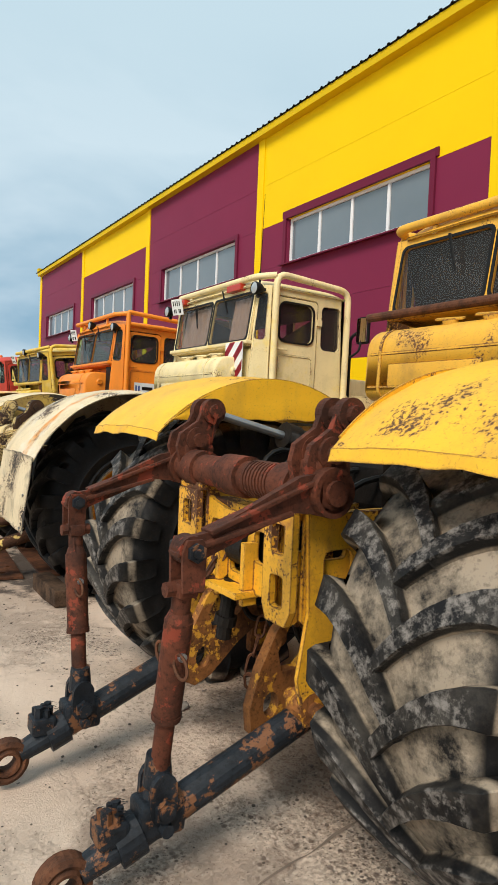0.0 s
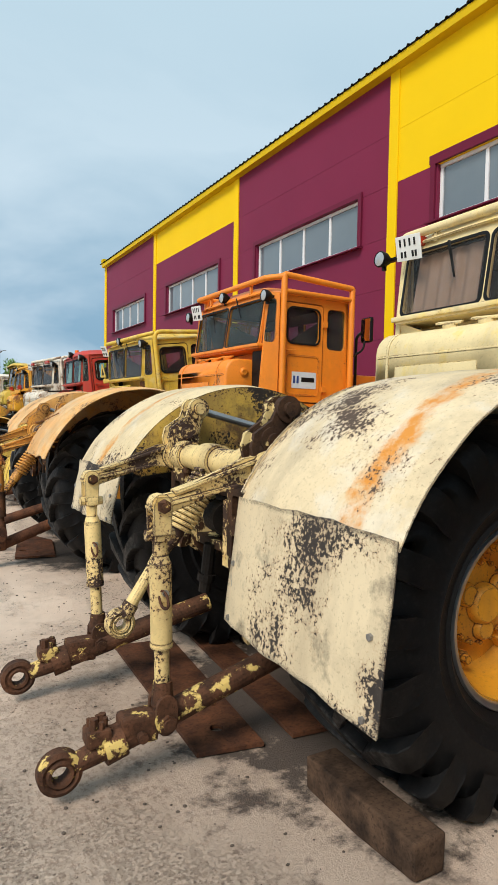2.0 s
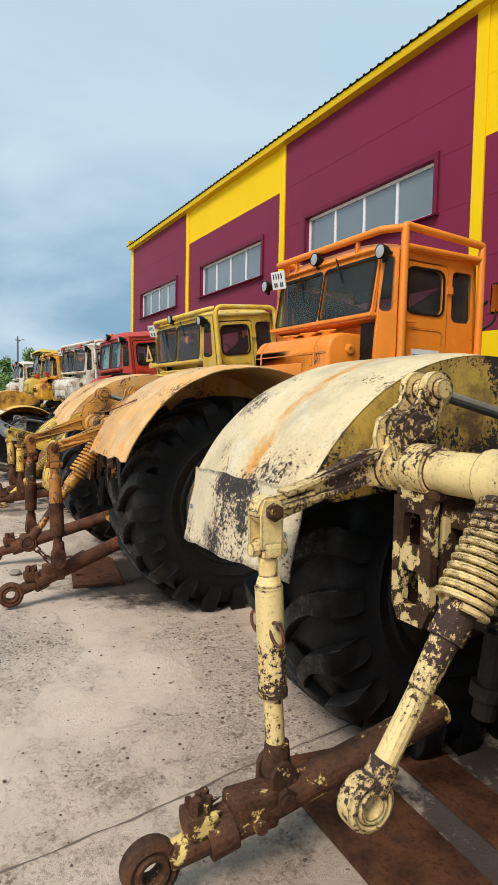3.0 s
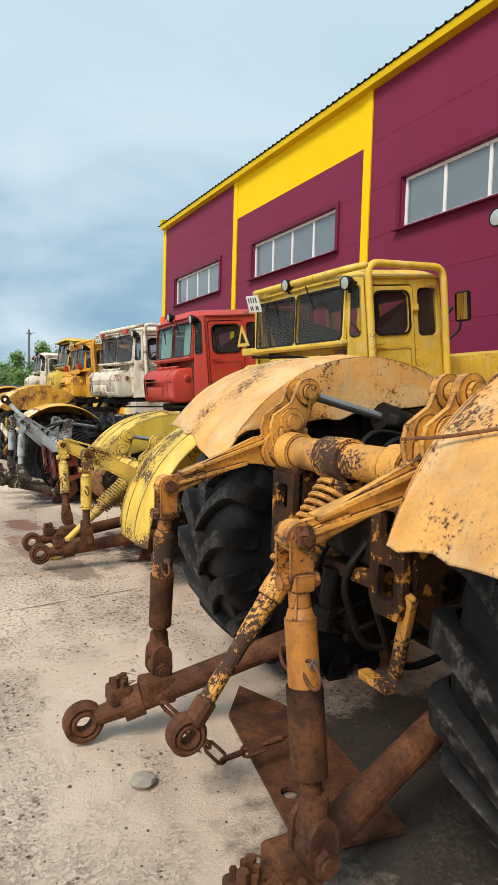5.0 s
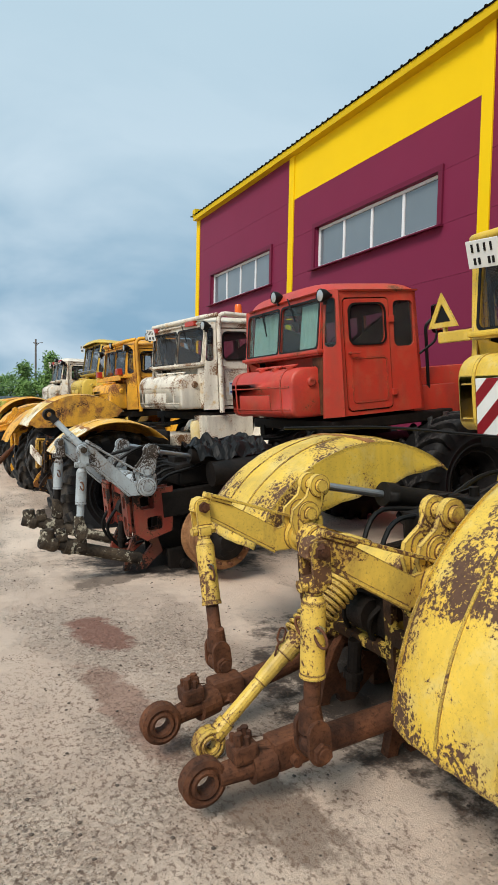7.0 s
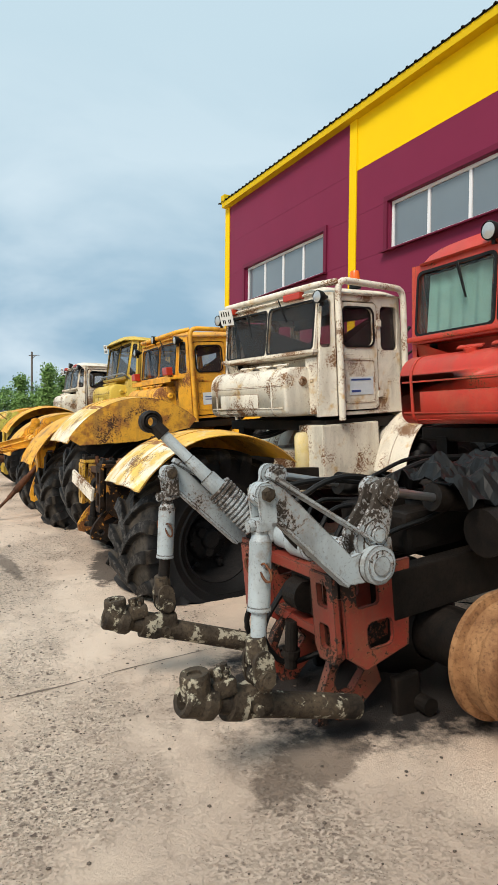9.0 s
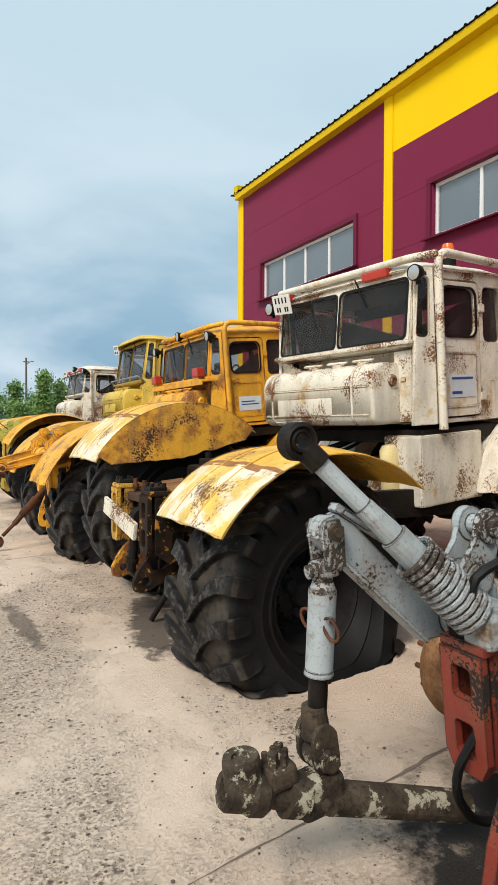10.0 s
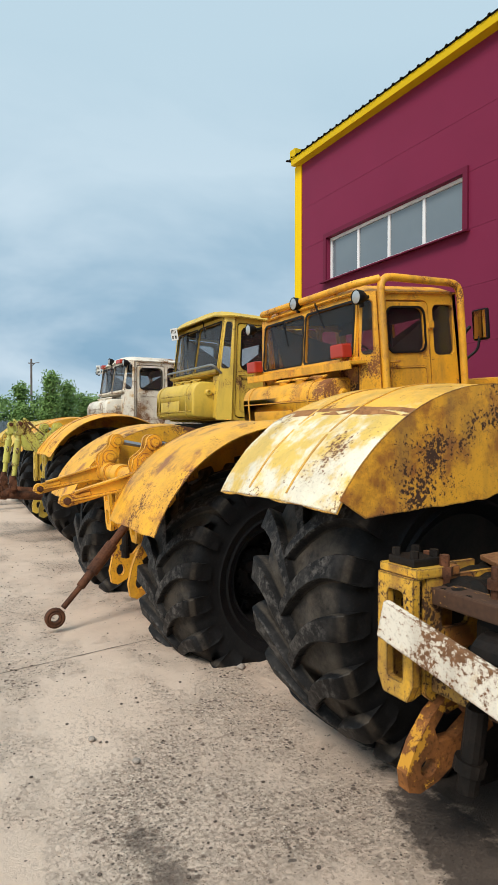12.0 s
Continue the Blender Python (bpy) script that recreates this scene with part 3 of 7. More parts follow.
def hall_window(name, y0, y1):
    z0, z1 = 5.30, 6.36
    w = thing(name, Matrix(), "", "")
    tagged(w, "long four-pane window with a white frame and maroon surround", "window", kind="structure")
    bm = B()
    for c, s in (((WX - 0.02, (y0 + y1) / 2, z1 + 0.06), (0.06, y1 - y0 + 0.30, 0.12)), ((WX - 0.02, y0 - 0.09, (z0 + z1) / 2), (0.06, 0.12, z1 - z0)),
                 ((WX - 0.02, y1 + 0.09, (z0 + z1) / 2), (0.06, 0.12, z1 - z0))):
        box(bm, c, s, bevel=0.006)
    part("surround", bm, M_MAROON_TRIM, w)
    bm = B()
    box(bm, (WX - 0.05, (y0 + y1) / 2, z0 - 0.03), (0.20, y1 - y0 + 0.36, 0.03), Euler((0, radians(-8), 0)).to_matrix())
    part("window_sill", bm, M_MAROON_TRIM, w)
    bm = B()
    xf = WX + 0.10
    for zz in (z0 + 0.035, z1 - 0.035):
        box(bm, (xf, (y0 + y1) / 2, zz), (0.06, y1 - y0, 0.07), bevel=0.006)
    for i in range(5):
        yy = y0 + 0.035 + (y1 - y0 - 0.07) * i / 4
        box(bm, (xf, yy, (z0 + z1) / 2), (0.055, 0.07, z1 - z0 - 0.14), bevel=0.005)
    part("window_frame", bm, M_WHITE_FRAME, w)
    for i in range(4):
        a = y0 + 0.07 + (y1 - y0 - 0.07) * i / 4
        bm = B()
        box(bm, (xf + 0.01, a + (y1 - y0 - 0.07) / 8 - 0.018, (z0 + z1) / 2), (0.012, (y1 - y0 - 0.07) / 4 - 0.07, z1 - z0 - 0.14))
        part("pane", bm, M_PANE, w)
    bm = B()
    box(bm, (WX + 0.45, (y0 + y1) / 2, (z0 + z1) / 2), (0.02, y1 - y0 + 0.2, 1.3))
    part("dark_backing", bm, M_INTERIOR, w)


for b, (a, c) in WINDOWS.items():
    hall_window("window_%d" % b, a, c)
# joint-hiding trim over the yellow field of the second bay
bm = B()
box(bm, (WX - 0.014, 7.86, 6.47), (0.05, 4.72, 0.16), bevel=0.006)
tagged(part("window_head_trim", bm, M_MAROON_TRIM, None), "maroon flashing above a hall window", "trim", kind="structure")

# eaves, fascia and ribbed roof
YA, YB = -18.0, 32.27
bm = B()
box(bm, (WX - 0.10, (YA + YB) / 2, 8.705), (0.22, YB - YA, 0.17), bevel=0.008)
box(bm, (WX - 0.10, YB - 0.10, 8.90), (0.26, 0.26, 0.24), bevel=0.01)
tagged(part("fascia_trim", bm, M_YELLOW_TRIM, None), "yellow sheet metal eaves fascia", "trim", kind="structure")
bm = B()
slope = 0.10
vs0, vs1, vs2, vs3 = [], [], [], []
y = YA
prof = []
while y < YB:
    prof += [(y, 0), (y + 0.15, 0), (y + 0.17, 0.035), (y + 0.205, 0.035), (y + 0.225, 0)]
    y += 0.25
for yy, h in prof:
    vs0.append(bm.verts.new((WX - 0.25, yy, 8.80 + h)))
    vs1.append(bm.verts.new((WX + 20.0, yy, 8.80 + h + 20.25 * slope)))
for i in range(len(prof) - 1):
    bm.faces.new((vs0[i], vs0[i + 1], vs1[i + 1], vs1[i]))
bmesh.ops.solidify(bm, geom=list(bm.faces), thickness=-0.02)
tagged(part("roof_sheet", bm, M_DARK_ROOF, None), "dark ribbed metal roof of the hall", "roof", kind="structure")
bm = B()
box(bm, (WX + 10.2, BAYS[-1] - 0.02, 4.3), (20.2, 0.2, 9.0))
box(bm, (WX + 20.2, 7, 5.2), (0.2, 51, 10.4))
box(bm, (WX + 10.2, -18.0, 4.3), (20.2, 0.2, 9.0))
tagged(part("wall_north", bm, M_MAROON, None), "maroon gable wall of the hall", "wall", kind="structure")


# ---- tractor parts ----
def tyre_mesh(flat=0.0):
    bm = B()
    R = 0.755
    prof = [(0.345, 0.17), (0.36, 0.215), (0.41, 0.255), (0.43, 0.272), (0.445, 0.264), (0.50, 0.286), (0.515, 0.296), (0.53, 0.289), (0.58, 0.294), (0.66, 0.287), (0.715, 0.265), (0.742, 0.22), (0.752, 0.10)]
    prof = [(r, -y) for r, y in prof] + [(r, y) for r, y in prof[::-1]]
    lathe(bm, prof, 64)
    NL = 20
    for s in (-1, 1):
        for k in range(NL):
            a0 = math.tau * (k + (0.5 if s > 0 else 0)) / NL
            rings = []
            for y, top, base, hw in ((-0.055, 0.793, 0.735, 0.020), (-0.02, 0.803, 0.738, 0.033), (0.04, 0.806, 0.738, 0.037), (0.10, 0.806, 0.738, 0.039), (0.16, 0.804, 0.735, 0.041), (0.22, 0.801, 0.73, 0.044), (0.268, 0.795, 0.715, 0.048), (0.296, 0.780, 0.69, 0.052), (0.314, 0.740, 0.65, 0.054), (0.306, 0.66, 0.60, 0.046)):
                a = a0 + 1.75 * y - 2.75 * y * y
                ring = []
                for r, da in ((base, -hw * 1.55), (top - 0.008, -hw * 1.34), (top, -hw * 1.22), (top, hw * 1.22), (top - 0.008, hw * 1.34), (base, hw * 1.55)):
                    ring.append(bm.verts.new((-r * math.cos(a + da), s * y, r * math.sin(a + da))))
                rings.append(ring)
            for u, v in zip(rings, rings[1:]):
                for i in range(5):
                    bm.faces.new((u[i], u[i + 1], v[i + 1], v[i]))
            bm.faces.new(rings[0])
            bm.faces.new(rings[-1])
    bmesh.ops.recalc_face_normals(bm, faces=bm.faces)
    knit(bm)
    for v in bm.verts:
        v.co.y *= 1.12
    if flat:
        for v in bm.verts:
            k = min(1.0, max(0.0, -v.co.z / flat))
            if abs(v.co.y) > 0.1:
                v.co.y *= 1 + 0.17 * k * k * min(1.0, (abs(v.co.y) - 0.1) / 0.12)
                rr_ = math.hypot(v.co.x, v.co.z)
                v.co.y += math.copysign(0.10 * k * k * math.exp(-(((rr_ - 0.56) / 0.13) ** 2)), v.co.y)
            if v.co.z < -flat + 0.04:
                v.co.z = -flat + 0.04 - 0.04 * (1 - math.exp((v.co.z + flat - 0.04) / 0.04))
    return bm


def rim_mesh():
    bm = B()
    lathe(bm, [(0.362, -0.245), (0.345, -0.25), (0.335, -0.235), (0.335, -0.19), (0.315, -0.15), (0.305, -0.02), (0.29, 0.0), (0.19, 0.005), (0.17, 0.02), (0.02, 0.02), (0.02, 0.05),
               (0.20, 0.06), (0.30, 0.05), (0.315, 0.14), (0.335, 0.2), (0.345, 0.25), (0.362, 0.245), (0.362, 0.2), (0.34, 0.1), (0.34, -0.1), (0.362, -0.2)], 48, closed=True)
    return bm


def hub_mesh():
    bm = B()
    lathe(bm, [(0.001, -0.115), (0.07, -0.115), (0.085, -0.10), (0.09, -0.07), (0.165, -0.06), (0.185, -0.04), (0.19, 0.02), (0.001, 0.03)], 32)
    for k in range(3):
        a = math.tau * k / 3 + 0.4
        lathe(bm, [(0.001, -0.10), (0.04, -0.10), (0.05, -0.085), (0.05, -0.04)], 16, centre=(0.11 * math.cos(a), 0, 0.11 * math.sin(a)))
    for k in range(18):
        a = math.tau * k / 18
        lathe(bm, [(0.001, -0.075), (0.011, -0.075), (0.011, -0.05)], 6, centre=(0.172 * math.cos(a), 0, 0.172 * math.sin(a)))
    return bm


def lug_clamp_mesh():
    bm = B()
    box(bm, (0.255, -0.03, 0), (0.08, 0.05, 0.05), bevel=0.01)
    lathe(bm, [(0.001, -0.085), (0.02, -0.085), (0.02, -0.05)], 6, centre=(0.245, 0, 0))
    return bm


SHARED = {}


def wheel(parent, x, y, z, rim_mat, tyre_mat, flat=0.0, spin=0.0, camber=0.0):
    """A wheel on its rim with tyre, hub and clamps."""
    key = ("rim", rim_mat.name)
    m = pose(x, y, z, camber, spin, 0) @ Matrix.Diagonal((1, -1 if y > 0 else 1, 1, 1))
    if key not in SHARED:
        SHARED[key] = part("wheel", rim_mesh(), rim_mat, parent, smooth=True)
        w = SHARED[key]
    else:
        w = share(SHARED[key], parent)
    w.matrix_basis = m
    key = ("tyre", tyre_mat.name, flat)
    if key not in SHARED:
        SHARED[key] = part("tyre", tyre_mesh(flat), tyre_mat, w, "worn black lugged tyre" if not flat else "flat black lugged tyre", smooth=True)
    else:
        share(SHARED[key], w)
    if rim_mat.name == "rim_yellow" and "bead" not in SHARED:
        bm = B()
        lathe(bm, [(0.352, -0.246), (0.352, -0.260), (0.360, -0.270), (0.380, -0.276), (0.386, -0.262), (0.370, -0.246)], 48, closed=True)
        SHARED["bead"] = part("bead_ring", bm, M_STEEL, w, "bare grey steel bead ring", smooth=True)
    elif rim_mat.name == "rim_yellow":
        share(SHARED["bead"], w)
    key = ("hub", rim_mat.name)
    if key not in SHARED:
        SHARED[key] = part("hub", hub_mesh(), rim_mat, w, smooth=True)
    else:
        share(SHARED[key], w)
    if "back" not in SHARED:
        bm = B()
        lathe(bm, [(0.02, 0.285), (0.14, 0.285), (0.20, 0.262), (0.35, 0.262), (0.372, 0.256), (0.36, 0.252), (0.33, 0.22), (0.33, 0.10), (0.02, 0.08)], 36)
        SHARED["back"] = part("drum", bm, M_OILY, w, "oily black brake drum", smooth=True)
    else:
        share(SHARED["back"], w)
    for k in range(6):
        key = ("clamp", rim_mat.name)
        mm = pose(0, 0, 0, 0, 60 * k, 0)
        if key not in SHARED:
            SHARED[key] = part("clamp", lug_clamp_mesh(), rim_mat, w)
            SHARED[key].matrix_basis = mm
        else:
            share(SHARED[key], w, mm)
    return w


def fender(parent, side, mat, z0, a0=28, a1=132, yin=0.70, yout=1.42, R=0.97, tail=0.0, skirt=0.42, seed=0, ragged=0.007, droop=0.0, label="", ax=0.0, tail_mat=None, lead=0.09, ribs=True, seams=(), lip=0.0, deep=-0.02, skew=0.0, skirt_mat=None, patch=None):
    """Arched mudguard about the axle; a0 is the rear end, a1 the front end, in degrees above the rear horizontal."""
    def top(u, v):
        aa = a0 + skew * (v - 0.5)
        a = radians(aa + (a1 - aa) * u)
        y = yin + (yout - yin) * v
        r = R - 0.03 * (2 * v - 1) ** 4 - droop * max(0, v - 0.75) * 0.6
        r += 0.012 * noise.noise((3 * u + seed, 4 * v, 7.7)) + 0.004 * noise.noise((13 * u + seed, 11 * v, 2.7))
        if u in (0, 1):
            a += ragged * 2 * noise.noise((7 * v + seed, 3 * u + seed, 1.3))
        if v == 1:
            y += ragged * 0.6 * noise.noise((9 * u + seed, 2.2, 0.4))
        return Vector((ax - r * math.cos(a), side * y, z0 + r * math.sin(a)))
    bm = B()
    sheet(bm, top, 34, 14, 0.007)
    ob = part("fender", bm, mat, parent, label, smooth=True)
    if lip:
        bm = B()

        def edge_lip(u, v):
            p = top(0.0, v)
            return p + Vector((-0.012 * u + 0.004 * noise.noise((11 * v, u, seed)), 0, 0.004 - lip * u * (1 + 0.25 * noise.noise((6 * v, seed, 2.0)))))
        sheet(bm, edge_lip, 2, 24, 0.006)
        part("lip", bm, mat, ob, "folded lip with a rusty edge", smooth=True)
    if tail:
        bm = B()

        def flap(u, v):
            p = top(0.0, v)
            return p + Vector((-lead * u - 0.004 + 0.014 * noise.noise((3 * v + seed, 2 * u, 3.1)), 0, 0.03 - (tail + 0.03) * u * (1 + 0.05 * (v - 0.5) * 2)))
        sheet(bm, flap, 8, 10, 0.006)
        fl = part("flap", bm, tail_mat or mat, ob, smooth=True)
        bm = B()
        for v in (0.06, 0.94):
            for u in (0.52, 0.95):
                q = flap(u, v)
                tube(bm, q + Vector((-0.006, 0, 0)), q + Vector((0.012, 0, 0)), 0.012, seg=6)
        part("bolt_row", knit(bm), M_STEEL, fl)
    for k in (0.33, 0.66) if ribs else ():
        bm = B()

        def rib(u, v):
            p = top(0.02 + 0.96 * u, k + 0.016 * (v - 0.5))
            q = p - Vector((ax, p.y, z0))
            return p + q.normalized() * 0.005
        sheet(bm, rib, 30, 1, 0.007)
        part("rib", bm, mat, ob, smooth=True)
    if patch:
        bm = B()

        def over(u, v):
            p = top(patch[0] * max(u, 0.004), v)
            q = p - Vector((ax, p.y, z0))
            return p + q.normalized() * (0.004 + 0.003 * noise.noise((5 * u, 6 * v, seed)))
        sheet(bm, over, 12, 14, 0.003)
        part("patch_sheet", bm, patch[1], ob, "weathered pale sheet riveted over the mudguard's rear", smooth=True)
    for us in seams:
        bm = B()

        def band(u, v):
            p = top(us + 0.035 * (u - 0.5) + 0.01 * noise.noise((6 * v, seed, us)), v)
            q = p - Vector((ax, p.y, z0))
            return p + q.normalized() * 0.004
        sheet(bm, band, 2, 14, 0.006)
        part("seam_band", bm, SEAM, ob, "rusty riveted band across the mudguard", smooth=True)
    if skirt:
        bm = B()

        def inner(u, v):
            aa, ab = a0 + 3, a1 - 2
            a = radians(aa + (ab - aa) * u)
            ro = R - 0.02
            # lower edge: a chord bowed upward
            mid, half = radians((aa + ab) / 2), radians((ab - aa) / 2)
            chord = ro * math.cos(half) / max(0.2, math.cos(a - mid))
            low = max(ro - skirt, chord - deep) + 0.025 * noise.noise((9 * u + seed, 1, 1))
            r = ro if v == 0 else ro + (min(low, ro - 0.01) - ro) * v
            return Vector((ax - r * math.cos(a), side * (yin + 0.004 + 0.01 * noise.noise((3 * u, 2 * v, seed))), z0 + r * math.sin(a)))
        sheet(bm, inner, 28, 5, 0.006)
        part("inner_skirt", bm, skirt_mat or mat, ob, smooth=True)
    return ob


def brake_drum(t, y, z=0.77, mat=None):
    """Bare hub and drum where the wheel is off."""
    s = 1 if y > 0 else -1
    bm = B()
    lathe(bm, [(0.10, -0.20), (0.285, -0.20), (0.30, -0.19), (0.30, -0.16), (0.265, -0.15), (0.262, -0.06), (0.270, -0.05), (0.270, -0.03), (0.262, -0.02), (0.262, 0.06), (0.270, 0.07), (0.270, 0.09), (0.255, 0.13), (0.22, 0.15), (0.10, 0.15)] if y > 0 else
          [(0.10, 0.20), (0.285, 0.20), (0.30, 0.19), (0.30, 0.16), (0.265, 0.15), (0.262, 0.06), (0.270, 0.05), (0.270, 0.03), (0.262, 0.02), (0.262, -0.06), (0.270, -0.07), (0.270, -0.09), (0.255, -0.13), (0.22, -0.15), (0.10, -0.15)], 44, centre=(0, y, z))
    dr = part("brake_drum", bm, mat or M_RUST, t, "rusty bare brake drum", smooth=True)
    bm = B()
    lathe(bm, [(0.001, 0.21), (0.08, 0.21), (0.10, 0.19), (0.17, 0.17), (0.19, 0.10)], 28, centre=(0, 0, 0))
    for k in range(3):
        a = math.tau * k / 3
        lathe(bm, [(0.001, 0.20), (0.04, 0.20), (0.05, 0.17)], 14, centre=(0.10 * math.cos(a), 0, 0.10 * math.sin(a)))
    for v in bm.verts:
        v.co = Vector((v.co.x, y + s * v.co.y, z + v.co.z))
    bmesh.ops.recalc_face_normals(bm, faces=bm.faces)
    part("hub", bm, M_OILY, dr, smooth=True)
    for k in range(12):
        a = math.tau * k / 12
        bm = B()
        tube(bm, (0.20 * math.cos(a), y + s * 0.14, z + 0.20 * math.sin(a)), (0.20 * math.cos(a), y + s * 0.21, z + 0.20 * math.sin(a)), 0.014, seg=6)
        part("stud", bm, M_RUST, dr)


def eye_end(bm, c, r, w, axis="Y", hole=0.66):
    """A ball-joint eye."""
    lathe(bm, [(r * hole, -w * 0.4), (r * 0.8, -w / 2), (r, -w * 0.35), (r, w * 0.35), (r * 0.8, w / 2), (r * hole, w * 0.4)], 24, axis, c, closed=True)
    lathe(bm, [(r * 0.42, -w * 0.5), (r * 0.55, -w * 0.54), (r * hole, -w * 0.36), (r * hole, w * 0.36), (r * 0.55, w * 0.54), (r * 0.42, w * 0.5)], 20, axis, c, closed=True)


def spring(parent, p, q, r, wire, turns, mat):
    p, q = Vector(p), Vector(q)
    d = q - p
    f = frame_xyz(p, d.orthogonal(), d.cross(d.orthogonal()))
    pts = [f @ Vector((r * math.cos(t), r * math.sin(t), d.length * i / (turns * 14))) for i in range(turns * 14 + 1) for t in [math.tau * i / 14]]
    bm = B()
    path_tube(bm, pts, wire, 7)
    return part("spring", bm, mat, parent, "coil spring with worn paint", smooth=True)


def ring_pin(parent, c, r, mat, tilt=0):
    bm = B()
    pts = [Vector(c) + Vector((r * 0.3 * math.sin(a + tilt), r * 0.8 * math.cos(a + 1.0), -r + r * math.cos(a))) for a in [math.tau * i / 16 for i in range(16)]]
    path_tube(bm, pts + [pts[0]], 0.0055, 6)
    part("linch_pin", bm, mat, parent, "wire ring pin")


def hitch(t, mats, arm=None, tipz=1.19, tipx=-1.22, ball=(-1.60, 0.14), linkx=-1.22, linkz=0.30, lower=True, top=None, wid=0.47, shaftz=1.31, shaftx=-0.63, pinz=1.58, link_mat=None, cyl=True, low_mat=None, right=True, wid_low=None, lowz=0.42, links=True, rings=True, lowy=0.40, ball_mat=None, rod_mat=None, lowx=-0.45, low_c=0.0, ball_wid=None, ribbed=False, socket=False, far_rod=None, near_horn=None, sleeve=None):
    """Three-point linkage: shaft, two lift arms, two lift links, two lower links, brackets with rams."""
    am, fm = mats
    lm, bmat = link_mat or am, low_mat or M_RUST
    bm = B()
    tube(bm, (shaftx, -0.60, shaftz), (shaftx, 0.60, shaftz), 0.07, seg=20)
    for s in (-0.36, 0.36):
        tube(bm, (shaftx, s - 0.05, shaftz), (shaftx, s + 0.05, shaftz), 0.086, seg=20)
    tube(bm, (shaftx, -0.06, shaftz), (shaftx, 0.10, shaftz), 0.088, seg=20)
    for k in range(9) if ribbed else ():
        tube(bm, (shaftx, -0.30 + 0.022 * k, shaftz), (shaftx, -0.288 + 0.022 * k, shaftz), 0.078, seg=18)
    part("cross_shaft", knit(bm), am, t, smooth=True)
    for s in (-1, 1):
        y = s * wid
        bm = B()
        # tapered I-section arm
        pts = [(shaftx + 0.04, shaftz + 0.075), (shaftx - 0.12, shaftz + 0.055), (tipx + 0.06, tipz + 0.05), (tipx - 0.03, tipz + 0.035), (tipx - 0.05, tipz - 0.01), (tipx, tipz - 0.05),
               (shaftx - 0.16, shaftz - 0.065), (shaftx + 0.02, shaftz - 0.08)]
        prism(bm, pts, y - 0.014, y + 0.014)
        for a, b in ((0, 2), (6, 4)):
            p, q = Vector((pts[a][0], y, pts[a][1])), Vector((pts[b][0], y, pts[b][1]))
            d = (q - p)
            rot = frame_xyz((0, 0, 0), d, (0, 1, 0)).to_3x3()
            box(bm, (p + q) / 2, (d.length, 0.068, 0.016), rot, bevel=0.004)
        tube(bm, (shaftx, y - 0.05, shaftz), (shaftx, y + 0.05, shaftz), 0.088, seg=22)
        tube(bm, (shaftx, y - 0.066, shaftz), (shaftx, y + 0.066, shaftz), 0.045, seg=16)
        tube(bm, (tipx, y - 0.032, tipz), (tipx, y + 0.032, tipz), 0.046, seg=18)
        box(bm, (tipx + 0.10, y, tipz + 0.024), (0.16, 0.05, 0.03), frame_xyz((0, 0, 0), (shaftx - tipx, 0, shaftz - tipz), (0, 1, 0)).to_3x3(), bevel=0.008)
        part("lift_arm", knit(bm), am, t)
        bm = B()
        tube(bm, (tipx, y - 0.075, tipz), (tipx, y + 0.080, tipz), 0.016, seg=10)
        for dy in (-0.066, 0.060):
            tube(bm, (tipx, y + dy, tipz), (tipx, y + dy + 0.016, tipz), 0.030, seg=6)
        part("pin", knit(bm), bmat, t, "worn bolt with hexagon nuts")
        # upright horn for the ram
        bm = B()
        for dy in (-0.055, 0.035):
            prism(bm, [(shaftx + 0.09, shaftz + 0.02), (shaftx + 0.10, shaftz + 0.12), (shaftx + 0.155, pinz + 0.0), (shaftx + 0.145, pinz + 0.04), (shaftx + 0.10, pinz + 0.06), (shaftx + 0.06, pinz + 0.045), (shaftx + 0.02, pinz - 0.05), (shaftx - 0.07, shaftz + 0.16), (shaftx - 0.085, shaftz + 0.10), (shaftx - 0.06, shaftz)],
                  s * 0.49 + dy, s * 0.49 + dy + 0.025)
        tube(bm, (shaftx + 0.10, s * 0.49 - 0.095, pinz), (shaftx + 0.10, s * 0.49 + 0.095, pinz), 0.034, seg=14)
        tube(bm, (shaftx + 0.02, s * 0.49 - 0.09, shaftz + 0.13), (shaftx + 0.02, s * 0.49 + 0.09, shaftz + 0.13), 0.034, seg=12)
        for dy in (-0.07, 0.03):
            tube(bm, (shaftx + 0.10, s * 0.49 + dy, pinz), (shaftx + 0.10, s * 0.49 + dy + 0.04, pinz), 0.062, seg=20)
            tube(bm, (shaftx + 0.02, s * 0.49 + dy, shaftz + 0.13), (shaftx + 0.02, s * 0.49 + dy + 0.04, shaftz + 0.13), 0.062, seg=20)
        box(bm, (shaftx + 0.03, s * 0.49 - 0.01, shaftz + 0.04), (0.16, 0.11, 0.14), bevel=0.02)
        part("horn", knit(bm), near_horn if near_horn and s < 0 else am, t)
        if cyl:
            bm = B()
            tube(bm, (shaftx + 0.10, s * 0.49, pinz), (shaftx + 0.55, s * 0.40, pinz - 0.12), 0.022, seg=12)
            part("ram_rod", bm, M_STEEL, t, "bare steel ram rod")
            bm = B()
            tube(bm, (shaftx + 0.52, s * 0.40, pinz - 0.11), (shaftx + 1.2, s * 0.35, pinz - 0.28), 0.058, seg=16)
            tube(bm, (shaftx + 0.50, s * 0.40, pinz - 0.105), (shaftx + 0.58, s * 0.40, pinz - 0.125), 0.07, seg=16)
            part("ram_cylinder", knit(bm), M_OILY, t, smooth=True)
        if not links or (s < 0 and not right):
            continue
